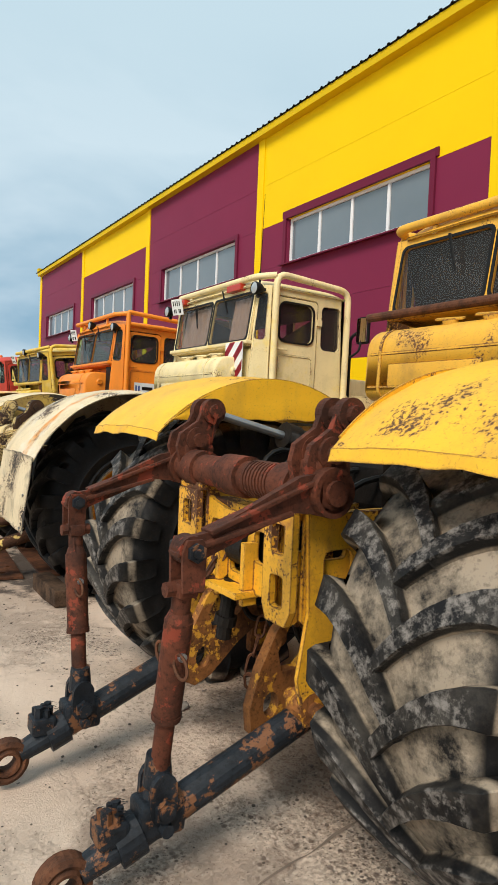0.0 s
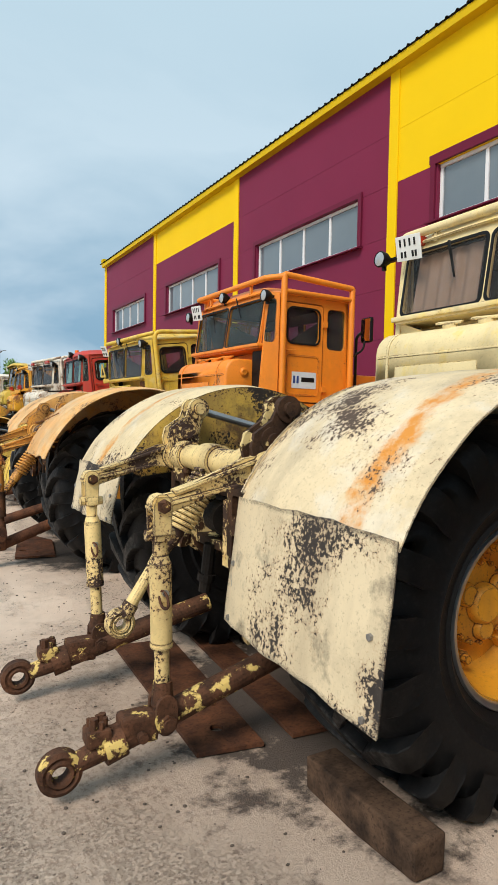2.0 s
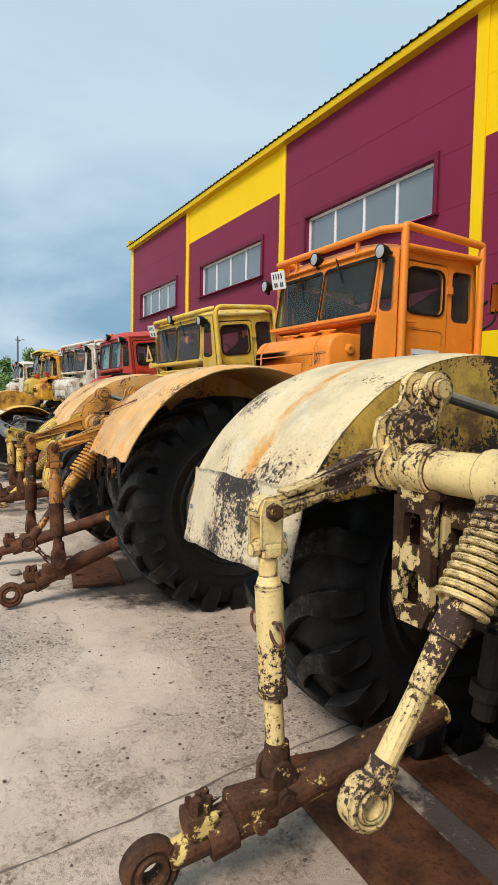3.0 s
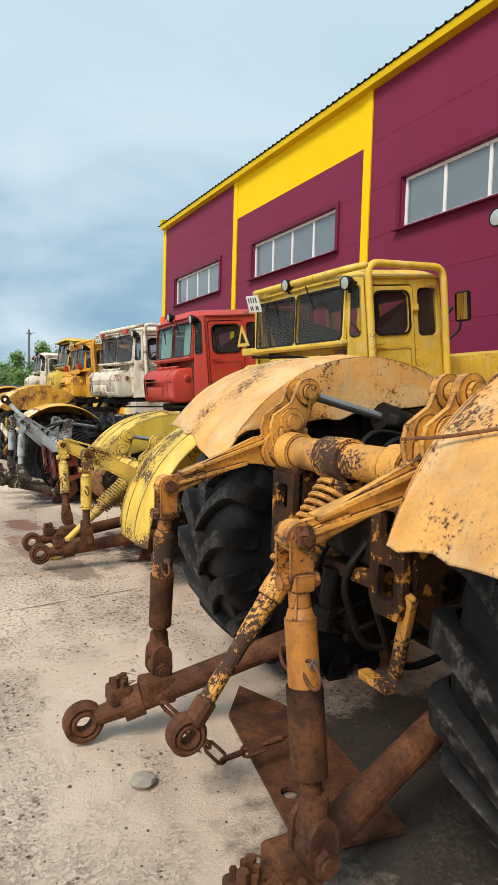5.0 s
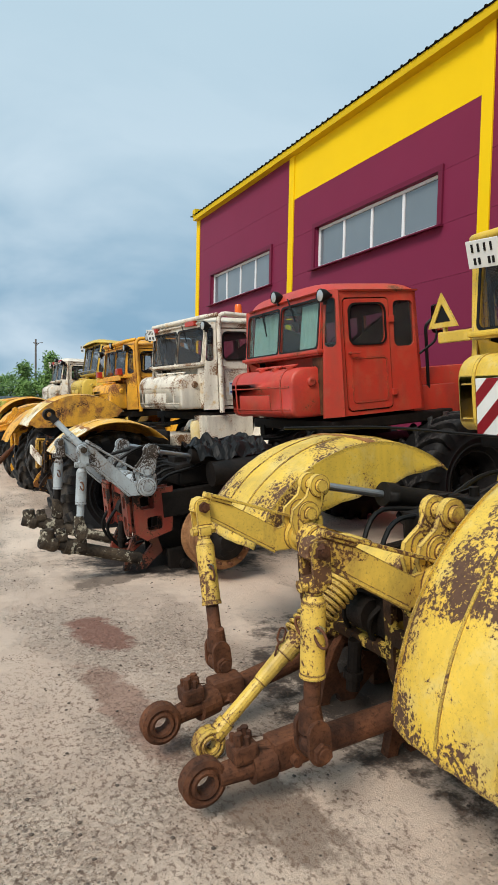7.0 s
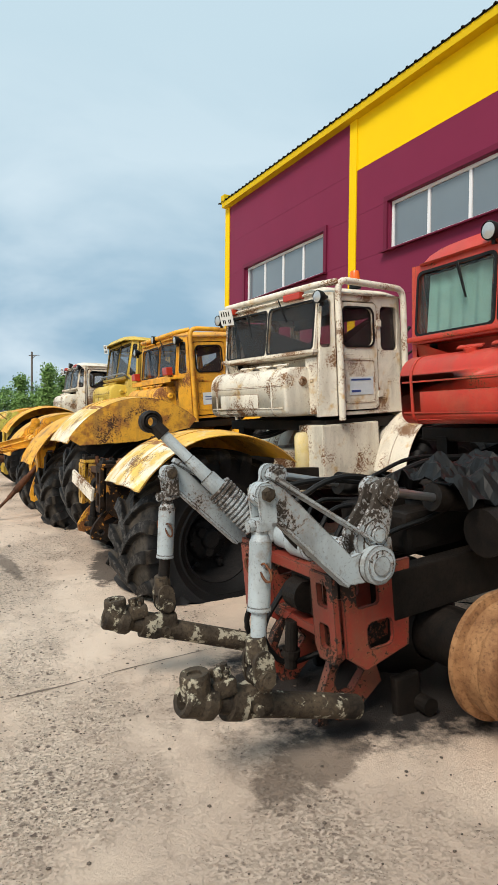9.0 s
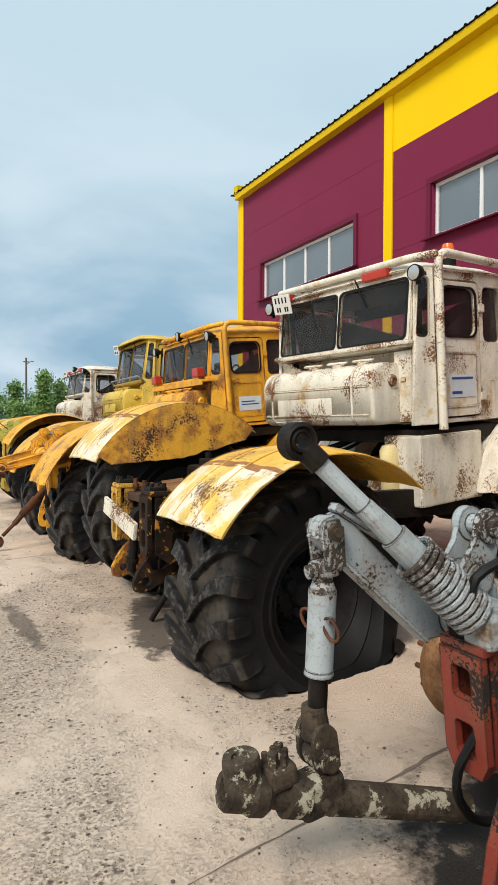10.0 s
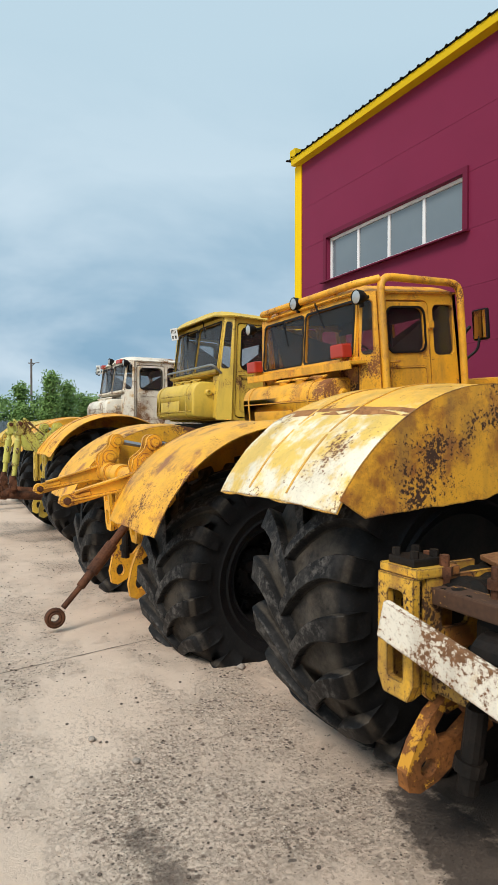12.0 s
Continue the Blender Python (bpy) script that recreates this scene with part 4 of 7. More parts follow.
        yl = low_c + s * (wid_low or wid)
        # lift link
        a, b = Vector((tipx, y, tipz)), Vector((linkx, yl, linkz))
        d = b - a
        bm = B()
        dn = d.normalized()
        for dy in (-0.046, 0.034):
            prism(bm, [(a.x - 0.036, a.z - 0.12), (a.x - 0.040, a.z + 0.0), (a.x - 0.026, a.z + 0.036), (a.x + 0.026, a.z + 0.036), (a.x + 0.040, a.z + 0.0), (a.x + 0.036, a.z - 0.12)], a.y + dy, a.y + dy + 0.014)
        box(bm, a + dn * 0.125, (0.066, 0.088, 0.05), bevel=0.012)
        tube(bm, a + dn * 0.125 + Vector((-0.062, 0, 0)), a + dn * 0.125 + Vector((0.062, 0, 0)), 0.024, seg=8)
        tube(bm, a + dn * 0.14, a + d * 0.25, 0.031, seg=16)
        tube(bm, a + d * 0.235, a + d * 0.28, 0.033, 0.046, seg=18)
        tube(bm, a + d * 0.27, a + d * 0.66, 0.046, seg=20)
        tube(bm, a + d * 0.645, a + d * 0.668, 0.049, seg=20)
        link = part("lift_link", knit(bm), lm, t, smooth=True)
        bm = B()
        tube(bm, a + d * 0.64, a + d * 0.93, 0.032, seg=16)
        part("inner_rod", knit(bm), far_rod if far_rod and s > 0 else rod_mat or lm, link, smooth=True)
        if sleeve:
            bm = B()
            tube(bm, a + d * 0.49, a + d * 0.78, 0.053, 0.051, seg=20)
            part("sleeve", bm, sleeve, link, "dark rusty sleeve", smooth=True)
        bm = B()
        tube(bm, a + d * 0.40 + Vector((0, -0.06, 0)), a + d * 0.40 + Vector((0, 0.06, 0)), 0.014, seg=8)
        part("pin", bm, M_STEEL, link)
        if rings:
            ring_pin(link, a + d * 0.40 + Vector((-0.01, -0.062, 0.01)), 0.034, M_RUST)
            ring_pin(link, a + d * 0.40 + Vector((-0.01, 0.066, 0.01)), 0.034, M_RUST)
        bm = B()
        c = a + d * 0.95
        for dy in (-0.058, 0.034):
            prism(bm, [(c.x + 0.048 * math.sin(k * math.tau / 16), c.z - 0.055 + 0.060 * math.cos(k * math.tau / 16) + (0.05 if math.cos(k * math.tau / 16) > 0.3 else 0)) for k in range(16)], c.y + dy, c.y + dy + 0.020)
        tube(bm, c + Vector((0, -0.09, -0.06)), c + Vector((0, 0.09, -0.06)), 0.026, seg=12)
        tube(bm, c + Vector((0, -0.080, -0.06)), c + Vector((0, -0.060, -0.06)), 0.038, seg=6)
        tube(bm, c + Vector((0, 0.056, -0.06)), c + Vector((0, 0.076, -0.06)), 0.038, seg=6)
        lathe(bm, [(0.02, -0.034), (0.044, -0.028), (0.052, 0), (0.044, 0.028), (0.02, 0.034)], 20, "Y", c + Vector((0, 0, -0.055)))
        tube(bm, c + Vector((0, 0, 0.0)), c + Vector((0, 0, 0.10)), 0.05, 0.04, seg=16)
        part("fork", knit(bm), bmat, link)
        if lower:
            p, q = Vector((lowx, s * lowy, lowz)), Vector((ball[0], low_c + s * (ball_wid or wid_low or wid), ball[1]))
            e = (q - p)
            bm = B()
            tube(bm, p, p + e * 0.80, 0.055, seg=18)
            tube(bm, p + e * 0.76, p + e * 0.84, 0.07, seg=18)
            tube(bm, p + e * 0.82, p + e * 0.95, 0.05, 0.04, seg=16)
            box(bm, p + e * 0.70 + Vector((0, 0, 0.02)), (0.16, 0.11, 0.12), bevel=0.02)
            box(bm, p + e * 0.86 + Vector((0, 0, 0.07)), (0.10, 0.10, 0.07), bevel=0.015)
            tube(bm, p + e * 0.86 + Vector((-0.02, -0.02, 0.09)), p + e * 0.86 + Vector((-0.02, -0.02, 0.15)), 0.018, seg=6)
            tube(bm, p + e * 0.86 + Vector((0.03, 0.03, 0.09)), p + e * 0.86 + Vector((0.03, 0.03, 0.14)), 0.016, seg=6)
            for k in range(5):
                w_ = math.tau * k / 5
                kc = p + e * 0.86 + Vector((0.034 * math.cos(w_), 0.034 * math.sin(w_), 0.10))
                tube(bm, kc, kc + Vector((0, 0, 0.035)), 0.011, seg=6)
            tube(bm, p + e * 0.70 + Vector((0, -0.085, 0.0)), p + e * 0.70 + Vector((0, 0.085, 0.0)), 0.022, seg=8)
            lk = part("lower_link", knit(bm), bmat, t)
            bm = B()
            if socket:
                en = e.normalized()
                lathe_to(bm, [(0.034, -0.02), (0.034, 0.07), (0.052, 0.075), (0.062, 0.06), (0.062, 0.0), (0.070, -0.02), (0.070, -0.06), (0.055, -0.08), (0.0, -0.08)], q, en)
                tube(bm, q + Vector((0, 0, 0.02)), q + Vector((0, 0, 0.10)), 0.05, seg=16)
                lathe(bm, [(0.030, 0.02), (0.030, 0.11), (0.055, 0.115), (0.060, 0.10), (0.060, 0.02)], 20, "Z", q)
            else:
                eye_end(bm, q, 0.088, 0.07)
            part("ball_end", knit(bm), ball_mat or bmat, lk)
    if top:
        p, q, sp = Vector(top[0]), Vector(top[1]), top[2]
        e = q - p
        bm = B()
        tube(bm, p, p + e * 0.5, 0.050, seg=16)
        tube(bm, p + e * 0.45, p + e * 0.66, 0.042, 0.034, seg=16)
        tube(bm, p + e * 0.64, p + e * 0.9, 0.031, seg=14)
        box(bm, p, (0.10, 0.12, 0.12), bevel=0.02)
        tl = part("top_link", knit(bm), am, t)
        bm = B()
        eye_end(bm, q, top[4] if len(top) > 4 else 0.072, 0.07)
        tube(bm, q - e * 0.12, q - e * 0.04, 0.04, seg=12)
        part("eye", knit(bm), top[3] if len(top) > 3 else am, tl)
        if sp:
            spring(tl, p + e * 0.06, p + e * 0.40, 0.072, 0.0105, 12, am)


def shifted(t, before, dx, dy, dz, turn=0.0, hinge=1.2):
    """Moves the parts that were added to t since then, and turns them about the frame's hinge."""
    m = pose(dx + hinge, dy, dz, 0, 0, turn) @ pose(-hinge, 0, 0)
    for o in t.children:
        if o not in before:
            o.matrix_basis = m @ o.matrix_basis


FRONT = {}


def front_pose(t, before, x, y, z, turn=0.0):
    """Stands the cab and front half, added to t since then, at its place in the yard: the foot of the cab's rear face at x, y, z, pitched so that the front wheels rest on the ground."""
    m = FRONT[t] = t.matrix_basis.inverted() @ pose(x, y, z, 0, -math.degrees(math.asin((1.64 - z) / 1.68)), turn) @ pose(-1.42, 0, -1.64)
    for o in t.children:
        if o not in before:
            o.matrix_basis = m @ o.matrix_basis


def on_front(t, before):
    """Moves parts added to t since then along with its front half."""
    for o in t.children:
        if o not in before:
            o.matrix_basis = FRONT[t] @ o.matrix_basis


def rear_frame(t, mat, hook=True, hook_mat=None, reach=1.0, rail_mat=None, right_mat=None, web=False, hoses=True):
    """Cast rear bracket with hook cheeks, axle, rails, valve block and pipes."""
    for s in (-1, 1):
        bm = B()
        y = s * 0.36
        m = frame_xyz((-0.66, y - 0.09, 0.80), (0, 1, 0), (0, 0, 1))
        plate(bm, [(0, 0.06), (0.03, 0), (0.15, 0), (0.18, 0.06), (0.18, 0.42), (0, 0.42)], [rrect(0.05, 0.26, 0.13, 0.37, 0.015, 2), rrect(0.05, 0.06, 0.13, 0.18, 0.015, 2)], -0.03, m)
        for dy in (-0.09, 0.065):
            m = frame_xyz((-0.63, y + dy + 0.025, 0.74), (1, 0, 0), (0, 0, 1))
            plate(bm, [(0.0, 0.08), (0.10, 0.0), (0.36, 0.06), (0.40, 0.48), (0.0, 0.48)], [rrect(0.07, 0.30, 0.20, 0.42, 0.02, 2), rrect(0.12, 0.09, 0.27, 0.22, 0.03, 2)], 0.022, m)
        box(bm, (-0.58, y, 1.235), (0.20, 0.19, 0.035), bevel=0.008)
        side_mat = right_mat if right_mat and s < 0 else mat
        br = part("rear_bracket", knit(bm), side_mat, t)
        bm = B()
        box(bm, (-0.60, y, 1.265), (0.13, 0.13, 0.03), bevel=0.006)
        for dx in (-0.045, 0.045):
            for dy in (-0.045, 0.045):
                tube(bm, (-0.60 + dx, y + dy, 1.275), (-0.60 + dx, y + dy, 1.305), 0.016, seg=6)
        part("bearing_cap", knit(bm), M_OILY, br)
        # hook cheek: a curved casting with a hole, reaching down and back
        bm = B()
        yc = s * 0.27
        hole_z = 0.82 - 0.30 * reach
        outer = [(px, 0.82 - (0.82 - pz) * reach) for px, pz in ((-0.40, 0.82), (-0.54, 0.84), (-0.63, 0.74), (-0.70, 0.60), (-0.74, 0.46), (-0.73, 0.36), (-0.68, 0.335), (-0.60, 0.37), (-0.46, 0.50), (-0.34, 0.58))]
        m = frame_xyz((0, yc + 0.02, 0), (1, 0, 0), (0, 0, 1))
        hole = [(-0.645 + 0.036 * math.cos(k * math.tau / 14), hole_z - 0.06 * reach + 0.05 * reach * math.sin(k * math.tau / 14)) for k in range(14)]
        slot = [(px, 0.82 - (0.82 - pz) * reach) for px, pz in ((-0.50, 0.76), (-0.565, 0.76), (-0.62, 0.66), (-0.60, 0.58), (-0.52, 0.58), (-0.44, 0.66))]
        plate(bm, outer, [hole[::-1], slot], 0.05, m)
        if hook:
            part("hook_cheek", bm, right_mat if right_mat and s < 0 else hook_mat or mat, br)
        else:
            bm.free()
        bm = B()
        box(bm, (-0.24, s * 0.36, 0.50), (0.16, 0.05, 0.22), bevel=0.015)
        tube(bm, (-0.17, s * 0.30, 0.45), (-0.17, s * 0.46, 0.45), 0.045, seg=14)
        part("link_pivot", knit(bm), M_OILY if right_mat else hook_mat or M_OILY, br)
    bm = B()
    box(bm, (-0.56, 0, 1.16), (0.10, 0.54, 0.06), bevel=0.008)
    box(bm, (-0.55, 0, 0.86), (0.12, 0.54, 0.05), bevel=0.008)
    part("cross_beam", knit(bm), mat, t)
    if web:
        bm = B()
        m = frame_xyz((-0.60, -0.30, 0.80), (0, 1, 0), (0, 0, 1))
        plate(bm, [(0, 0.10), (0.10, 0.04), (0.50, 0.04), (0.60, 0.10), (0.60, 0.40), (0.42, 0.36), (0.18, 0.36), (0, 0.40)], [rrect(0.07, 0.17, 0.19, 0.30, 0.02, 2), rrect(0.24, 0.10, 0.37, 0.24, 0.02, 2), rrect(0.42, 0.17, 0.54, 0.30, 0.02, 2)], -0.025, m)
        for yy in (-0.10, 0.10):
            box(bm, (-0.64, yy, 0.92), (0.07, 0.03, 0.26), bevel=0.006)
        box(bm, (-0.66, 0.0, 0.84), (0.12, 0.26, 0.03), bevel=0.006)
        part("web_plate", knit(bm), mat, t, "yellow cross plate with square openings")
        for s in (-1, 1):
            bm = B()
            m = frame_xyz((0, s * 0.455, 0), (1, 0, 0), (0, 0, 1))
            plate(bm, [(-0.64, 1.22), (-0.62, 0.86), (-0.66, 0.62), (-0.62, 0.44), (-0.50, 0.42), (-0.40, 0.60), (-0.22, 0.80), (-0.22, 1.22)], [rrect(-0.56, 0.92, -0.42, 1.08, 0.03, 2)], 0.02, m)
            part("side_plate", bm, mat, t, "yellow side plate with rusty edges")
            bm = B()
            lathe(bm, [(0.03, -0.05), (0.06, -0.045), (0.07, 0), (0.06, 0.045), (0.03, 0.05)], 20, "Y", (-0.58, s * 0.43, 0.50))
            tube(bm, (-0.58, s * 0.33, 0.50), (-0.58, s * 0.53, 0.50), 0.03, seg=12)
            part("pivot_eye", knit(bm), hook_mat or mat, t)
    bm = B()
    tube(bm, (-0.58, -0.06, 1.01), (-0.58, 0.06, 1.01), 0.085, seg=20)
    box(bm, (-0.48, 0, 1.01), (0.18, 0.24, 0.22), bevel=0.02)
    tube(bm, (-0.62, 0.06, 0.86), (-0.64, 0.08, 0.60), 0.035, seg=12)
    tube(bm, (-0.63, 0.075, 0.70), (-0.635, 0.08, 0.66), 0.05, seg=12)
    part("tow_block", knit(bm), M_OILY, t)
    bm = B()
    tube(bm, (0, -0.85, 0.77), (0, 0.85, 0.77), 0.15, seg=20)
    lathe(bm, [(0.16, -0.34), (0.27, -0.22), (0.33, -0.05), (0.33, 0.05), (0.27, 0.22), (0.16, 0.34)], 28, centre=(0, 0, 0.77))
    tube(bm, (0, -0.86, 0.77), (0, -0.72, 0.77), 0.25, seg=28)
    tube(bm, (0, 0.72, 0.77), (0, 0.86, 0.77), 0.25, seg=28)
    part("rear_axle", knit(bm), M_OILY, t, smooth=True)
    for s in (-1, 1):
        bm = B()
        box(bm, (1.0, s * 0.40, 1.05), (2.7, 0.10, 0.24), bevel=0.01)
        part("frame_rail", bm, rail_mat or M_OILY, t)
    bm = B()
    for x in (-0.3, 0.5, 1.3):
        box(bm, (x, 0, 1.05), (0.12, 0.70, 0.18), bevel=0.01)
    part("frame_cross", knit(bm), M_OILY, t)
    bm = B()
    box(bm, (0.55, 0, 1.28), (1.3, 0.58, 0.22), bevel=0.03)
    for k in range(5):
        box(bm, (0.0 + 0.24 * k, 0.1 * math.sin(3 * k), 1.40), (0.14, 0.20 + 0.05 * (k % 2), 0.10), bevel=0.012)
        tube(bm, (0.0 + 0.24 * k, 0.1 * math.sin(3 * k) + 0.06, 1.43), (0.0 + 0.24 * k, 0.1 * math.sin(3 * k) + 0.06, 1.50), 0.028, seg=10)
    part("gear_housing", knit(bm), M_OILY, t)
    bm = B()
    tube(bm, (0.1, -0.60, 1.30), (1.0, -0.60, 1.30), 0.12, seg=16)
    part("air_tank", bm, M_OILY, t, smooth=True)
    for k in range(5) if hoses else ():
        bm = B()
        yy = -0.30 + 0.15 * k
        path_tube(bm, bend([(-0.42, yy, 1.12), (-0.25, yy + 0.04, 1.30 + 0.03 * k), (0.10, yy * 1.1, 1.36), (0.45, yy * 0.6, 1.46 - 0.02 * k)], 0.12), 0.014, 7)
        part("hose", bm, M_BLACK, t)


def cab(t, mat, z0=1.64, x0=1.42, glass=None, tank=True, tank_mat=None, cage=True, deck=None, lamps=True, marker=None, plate_on=True, door_sticker=None, roof_lights=True, interior=2, curtain=False, shell_label="", hood=True, cage_mat=None, sill=None, recess=None, visor=0.0, rail=False, H=1.34, tank_y=(-0.75, 0.80), cage_up=0.13, square=False):
    """Cab with two rear panes, chamfered rear corners with narrow panes, side doors, tank behind and a pipe guard."""
    glass = glass or M_GLASS
    W = 0.70
    zt = z0 + H
    zw0, zw1 = z0 + W + 0.04, zt - 0.07
    lean = 0.09
    up = H - W
    yr, ys, L = 0.90, 0.98, 1.10

    def xr(z):
        return x0 + lean * max(0.0, (z - (z0 + W)) / up)
    body = B()
    panes, seals = [], []
    # rear wall, leaning forward above the waist
    box(body, (x0 + 0.32, 0, z0 + W / 2), (0.04, 2 * yr + 0.1, W), bevel=0.004)
    box(body, (x0 + 0.16, 0, z0 + W - 0.01), (0.34, 2 * yr, 0.03))
    m = frame_xyz((x0, yr, z0 + W), (0, -1, 0), (lean, 0, up))
    hgt = math.hypot(lean, up)
    w = 2 * yr
    holes = [rrect(0.04, 0.05, w / 2 - 0.025, hgt - 0.075, 0.055), rrect(w / 2 + 0.025, 0.05, w - 0.04, hgt - 0.075, 0.055)]
    plate(body, [(0, 0), (w, 0), (w, hgt), (0, hgt)], holes, -0.035, m)
    for hx0, hx1 in ((0.03, w / 2 - 0.01), (w / 2 + 0.01, w - 0.03)):
        b2 = B()
        plate(b2, rrect(hx0, 0.035, hx1, hgt - 0.06, 0.06), [], -0.006, m @ Matrix.Translation((0, 0, -0.012)))
        panes.append((b2, "rear_window"))
        b2 = B()
        plate(b2, rrect(hx0 - 0.002, 0.033, hx1 + 0.002, hgt - 0.058, 0.06), [rrect(hx0 + 0.022, 0.057, hx1 - 0.022, hgt - 0.082, 0.05)], 0.006, m)
        seals.append(b2)
    # chamfered corners
    for s in (-1, 1):
        dxc = 0.22
        n_low = frame_xyz((x0, s * yr, z0), (dxc, s * (ys - yr), 0), (0, 0, 1))
        cw = math.hypot(dxc, ys - yr)
        lx = lean
        # skewed quad, built by shear
        b2 = B()
        plate(b2, [(0, 0), (cw, 0), (cw, H), (0, H)], [rrect(0.05, W + 0.05, cw - 0.05, H - 0.08, 0.045)], -0.035 * s, n_low)
        for v in b2.verts:
            f = max(0.0, (v.co.z - z0 - W) / up)
            k = 1 - min(1, max(0, (v.co.x - x0) / dxc))
            v.co.x += lx * f * k
        add(body, b2)
        b2 = B()
        plate(b2, rrect(0.04, W + 0.04, cw - 0.04, H - 0.07, 0.045), [], -0.006 * s, n_low @ Matrix.Translation((0, 0, -0.014 * s)))
        for v in b2.verts:
            f = max(0.0, (v.co.z - z0 - W) / up)
            k = 1 - min(1, max(0, (v.co.x - x0) / dxc))
            v.co.x += lx * f * k
        panes.append((b2, "corner_window"))
        # side wall with a door opening and a front quarter pane
        n_side = frame_xyz((x0 + dxc, s * ys, z0), (1, 0, 0), (0, 0, 1))
        door = rrect(0.05, 0.04, 0.66, H - 0.08, 0.06)
        quarter = rrect(0.72, 0.72, L - 0.10, H - 0.12, 0.06)
        plate(body, [(0, 0), (L, 0), (L - 0.06, H), (0, H)], [door, quarter], 0.04 * s, n_side)
        b2 = B()
        plate(b2, rrect(0.70, 0.70, L - 0.08, H - 0.10, 0.06), [], 0.006 * s, n_side @ Matrix.Translation((0, 0, 0.018 * s)))
        panes.append((b2, "quarter_window"))
        dr = B()
        plate(dr, rrect(0.065, 0.055, 0.645, H - 0.095, 0.05), [rrect(0.12, 0.76, 0.59, H - 0.15, 0.09)], 0.035 * s, n_side @ Matrix.Translation((0, 0, -0.012 * s)))
        for r0 in (rrect(0.12, 0.13, 0.60, 0.62, 0.05),):
            plate(dr, r0, [rrect(0.135, 0.145, 0.585, 0.605, 0.04)], -0.006 * s, n_side @ Matrix.Translation((0, 0, -0.012 * s)))
        d_ob = part("door", dr, mat, t)
        b2 = B()
        plate(b2, rrect(0.105, 0.745, 0.605, H - 0.135, 0.09), [], 0.006 * s, n_side @ Matrix.Translation((0, 0, 0.004 * s)))
        part("door_window", b2, glass, d_ob, "cab door glass")
        b2 = B()
        plate(b2, rrect(0.108, 0.748, 0.602, H - 0.138, 0.09), [rrect(0.128, 0.768, 0.582, H - 0.158, 0.075)], -0.012 * s, n_side @ Matrix.Translation((0, 0, -0.012 * s)))
        part("window_rubber", b2, M_BLACK, d_ob)
        b2 = B()
        hp = n_side @ Vector((0.10, 0.67, -0.02 * s))
        box(b2, hp + Vector((0.05, s * 0.03, 0)), (0.14, 0.02, 0.022), bevel=0.006)
        tube(b2, hp, hp + Vector((0, s * 0.03, 0)), 0.014, seg=8)
        part("door_handle", b2, mat, d_ob)
        for hz in (0.22, 1.02):
            b2 = B()
            hp = n_side @ Vector((0.675, hz, -0.01 * s))
            box(b2, hp, (0.07, 0.04, 0.075), bevel=0.008)
            part("hinge", b2, mat, d_ob)
        if door_sticker and s < 0:
            b2 = B()
            plate(b2, rrect(0.20, 0.22, 0.56, 0.42, 0.005, 1), [], -0.003 * s, n_side @ Matrix.Translation((0, 0, -0.0135 * s)))
            st = part("sticker", b2, M_STICKER, d_ob, "pale printed sticker on the cab door")
            for bx, bz, bw, bh, mm in door_sticker:
                b2 = B()
                plate(b2, [(bx, bz), (bx + bw, bz), (bx + bw, bz + bh), (bx, bz + bh)], [], -0.002 * s, n_side @ Matrix.Translation((0, 0, -0.0167 * s)))
                part("print_bar", b2, mm, st)
    xf = x0 + 0.22 + L
    # front wall
    m = frame_xyz((xf, -ys, z0), (0, 1, 0), (-0.06, 0, H))
    plate(body, [(0, 0), (2 * ys, 0), (2 * ys, H), (0, H)], [rrect(0.10, 0.72, ys - 0.04, H - 0.10, 0.07), rrect(ys + 0.04, 0.72, 2 * ys - 0.10, H - 0.10, 0.07)], -0.04, m)
    for a, b in ((0.08, ys - 0.02), (ys + 0.02, 2 * ys - 0.08)):
        b2 = B()
        plate(b2, rrect(a, 0.70, b, H - 0.08, 0.07), [], -0.006, m @ Matrix.Translation((0, 0, -0.015)))
        panes.append((b2, "windscreen"))
    # floor
    box(body, ((x0 + xf) / 2 + 0.1, 0, z0 + 0.02), (xf - x0 - 0.25, 2 * ys - 0.08, 0.04))
    sh = part("cab_shell", knit(body), mat, t, shell_label)
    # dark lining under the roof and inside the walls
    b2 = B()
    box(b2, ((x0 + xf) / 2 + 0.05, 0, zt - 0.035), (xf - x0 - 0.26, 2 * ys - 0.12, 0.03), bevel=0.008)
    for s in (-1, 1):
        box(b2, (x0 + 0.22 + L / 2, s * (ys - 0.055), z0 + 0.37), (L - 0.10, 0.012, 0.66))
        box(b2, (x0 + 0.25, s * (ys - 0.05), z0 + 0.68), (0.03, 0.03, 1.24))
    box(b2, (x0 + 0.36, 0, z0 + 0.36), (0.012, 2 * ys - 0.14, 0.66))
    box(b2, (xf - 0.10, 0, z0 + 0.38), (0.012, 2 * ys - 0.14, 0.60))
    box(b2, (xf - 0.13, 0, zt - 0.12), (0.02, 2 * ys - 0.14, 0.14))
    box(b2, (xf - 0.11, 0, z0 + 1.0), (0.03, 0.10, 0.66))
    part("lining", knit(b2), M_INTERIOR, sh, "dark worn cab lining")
    b2 = B()
    box(b2, (x0 + 0.04, -0.80, z0 + 0.34), (0.012, 0.20, 0.62), bevel=0.004)
    box(b2, (x0 + 0.032, -0.80, z0 + 0.40), (0.012, 0.05, 0.03))
    part("hatch", b2, recess or mat, sh)
    for b2, nm in panes:
        part(nm, b2, glass, sh, "dusty cab glass")
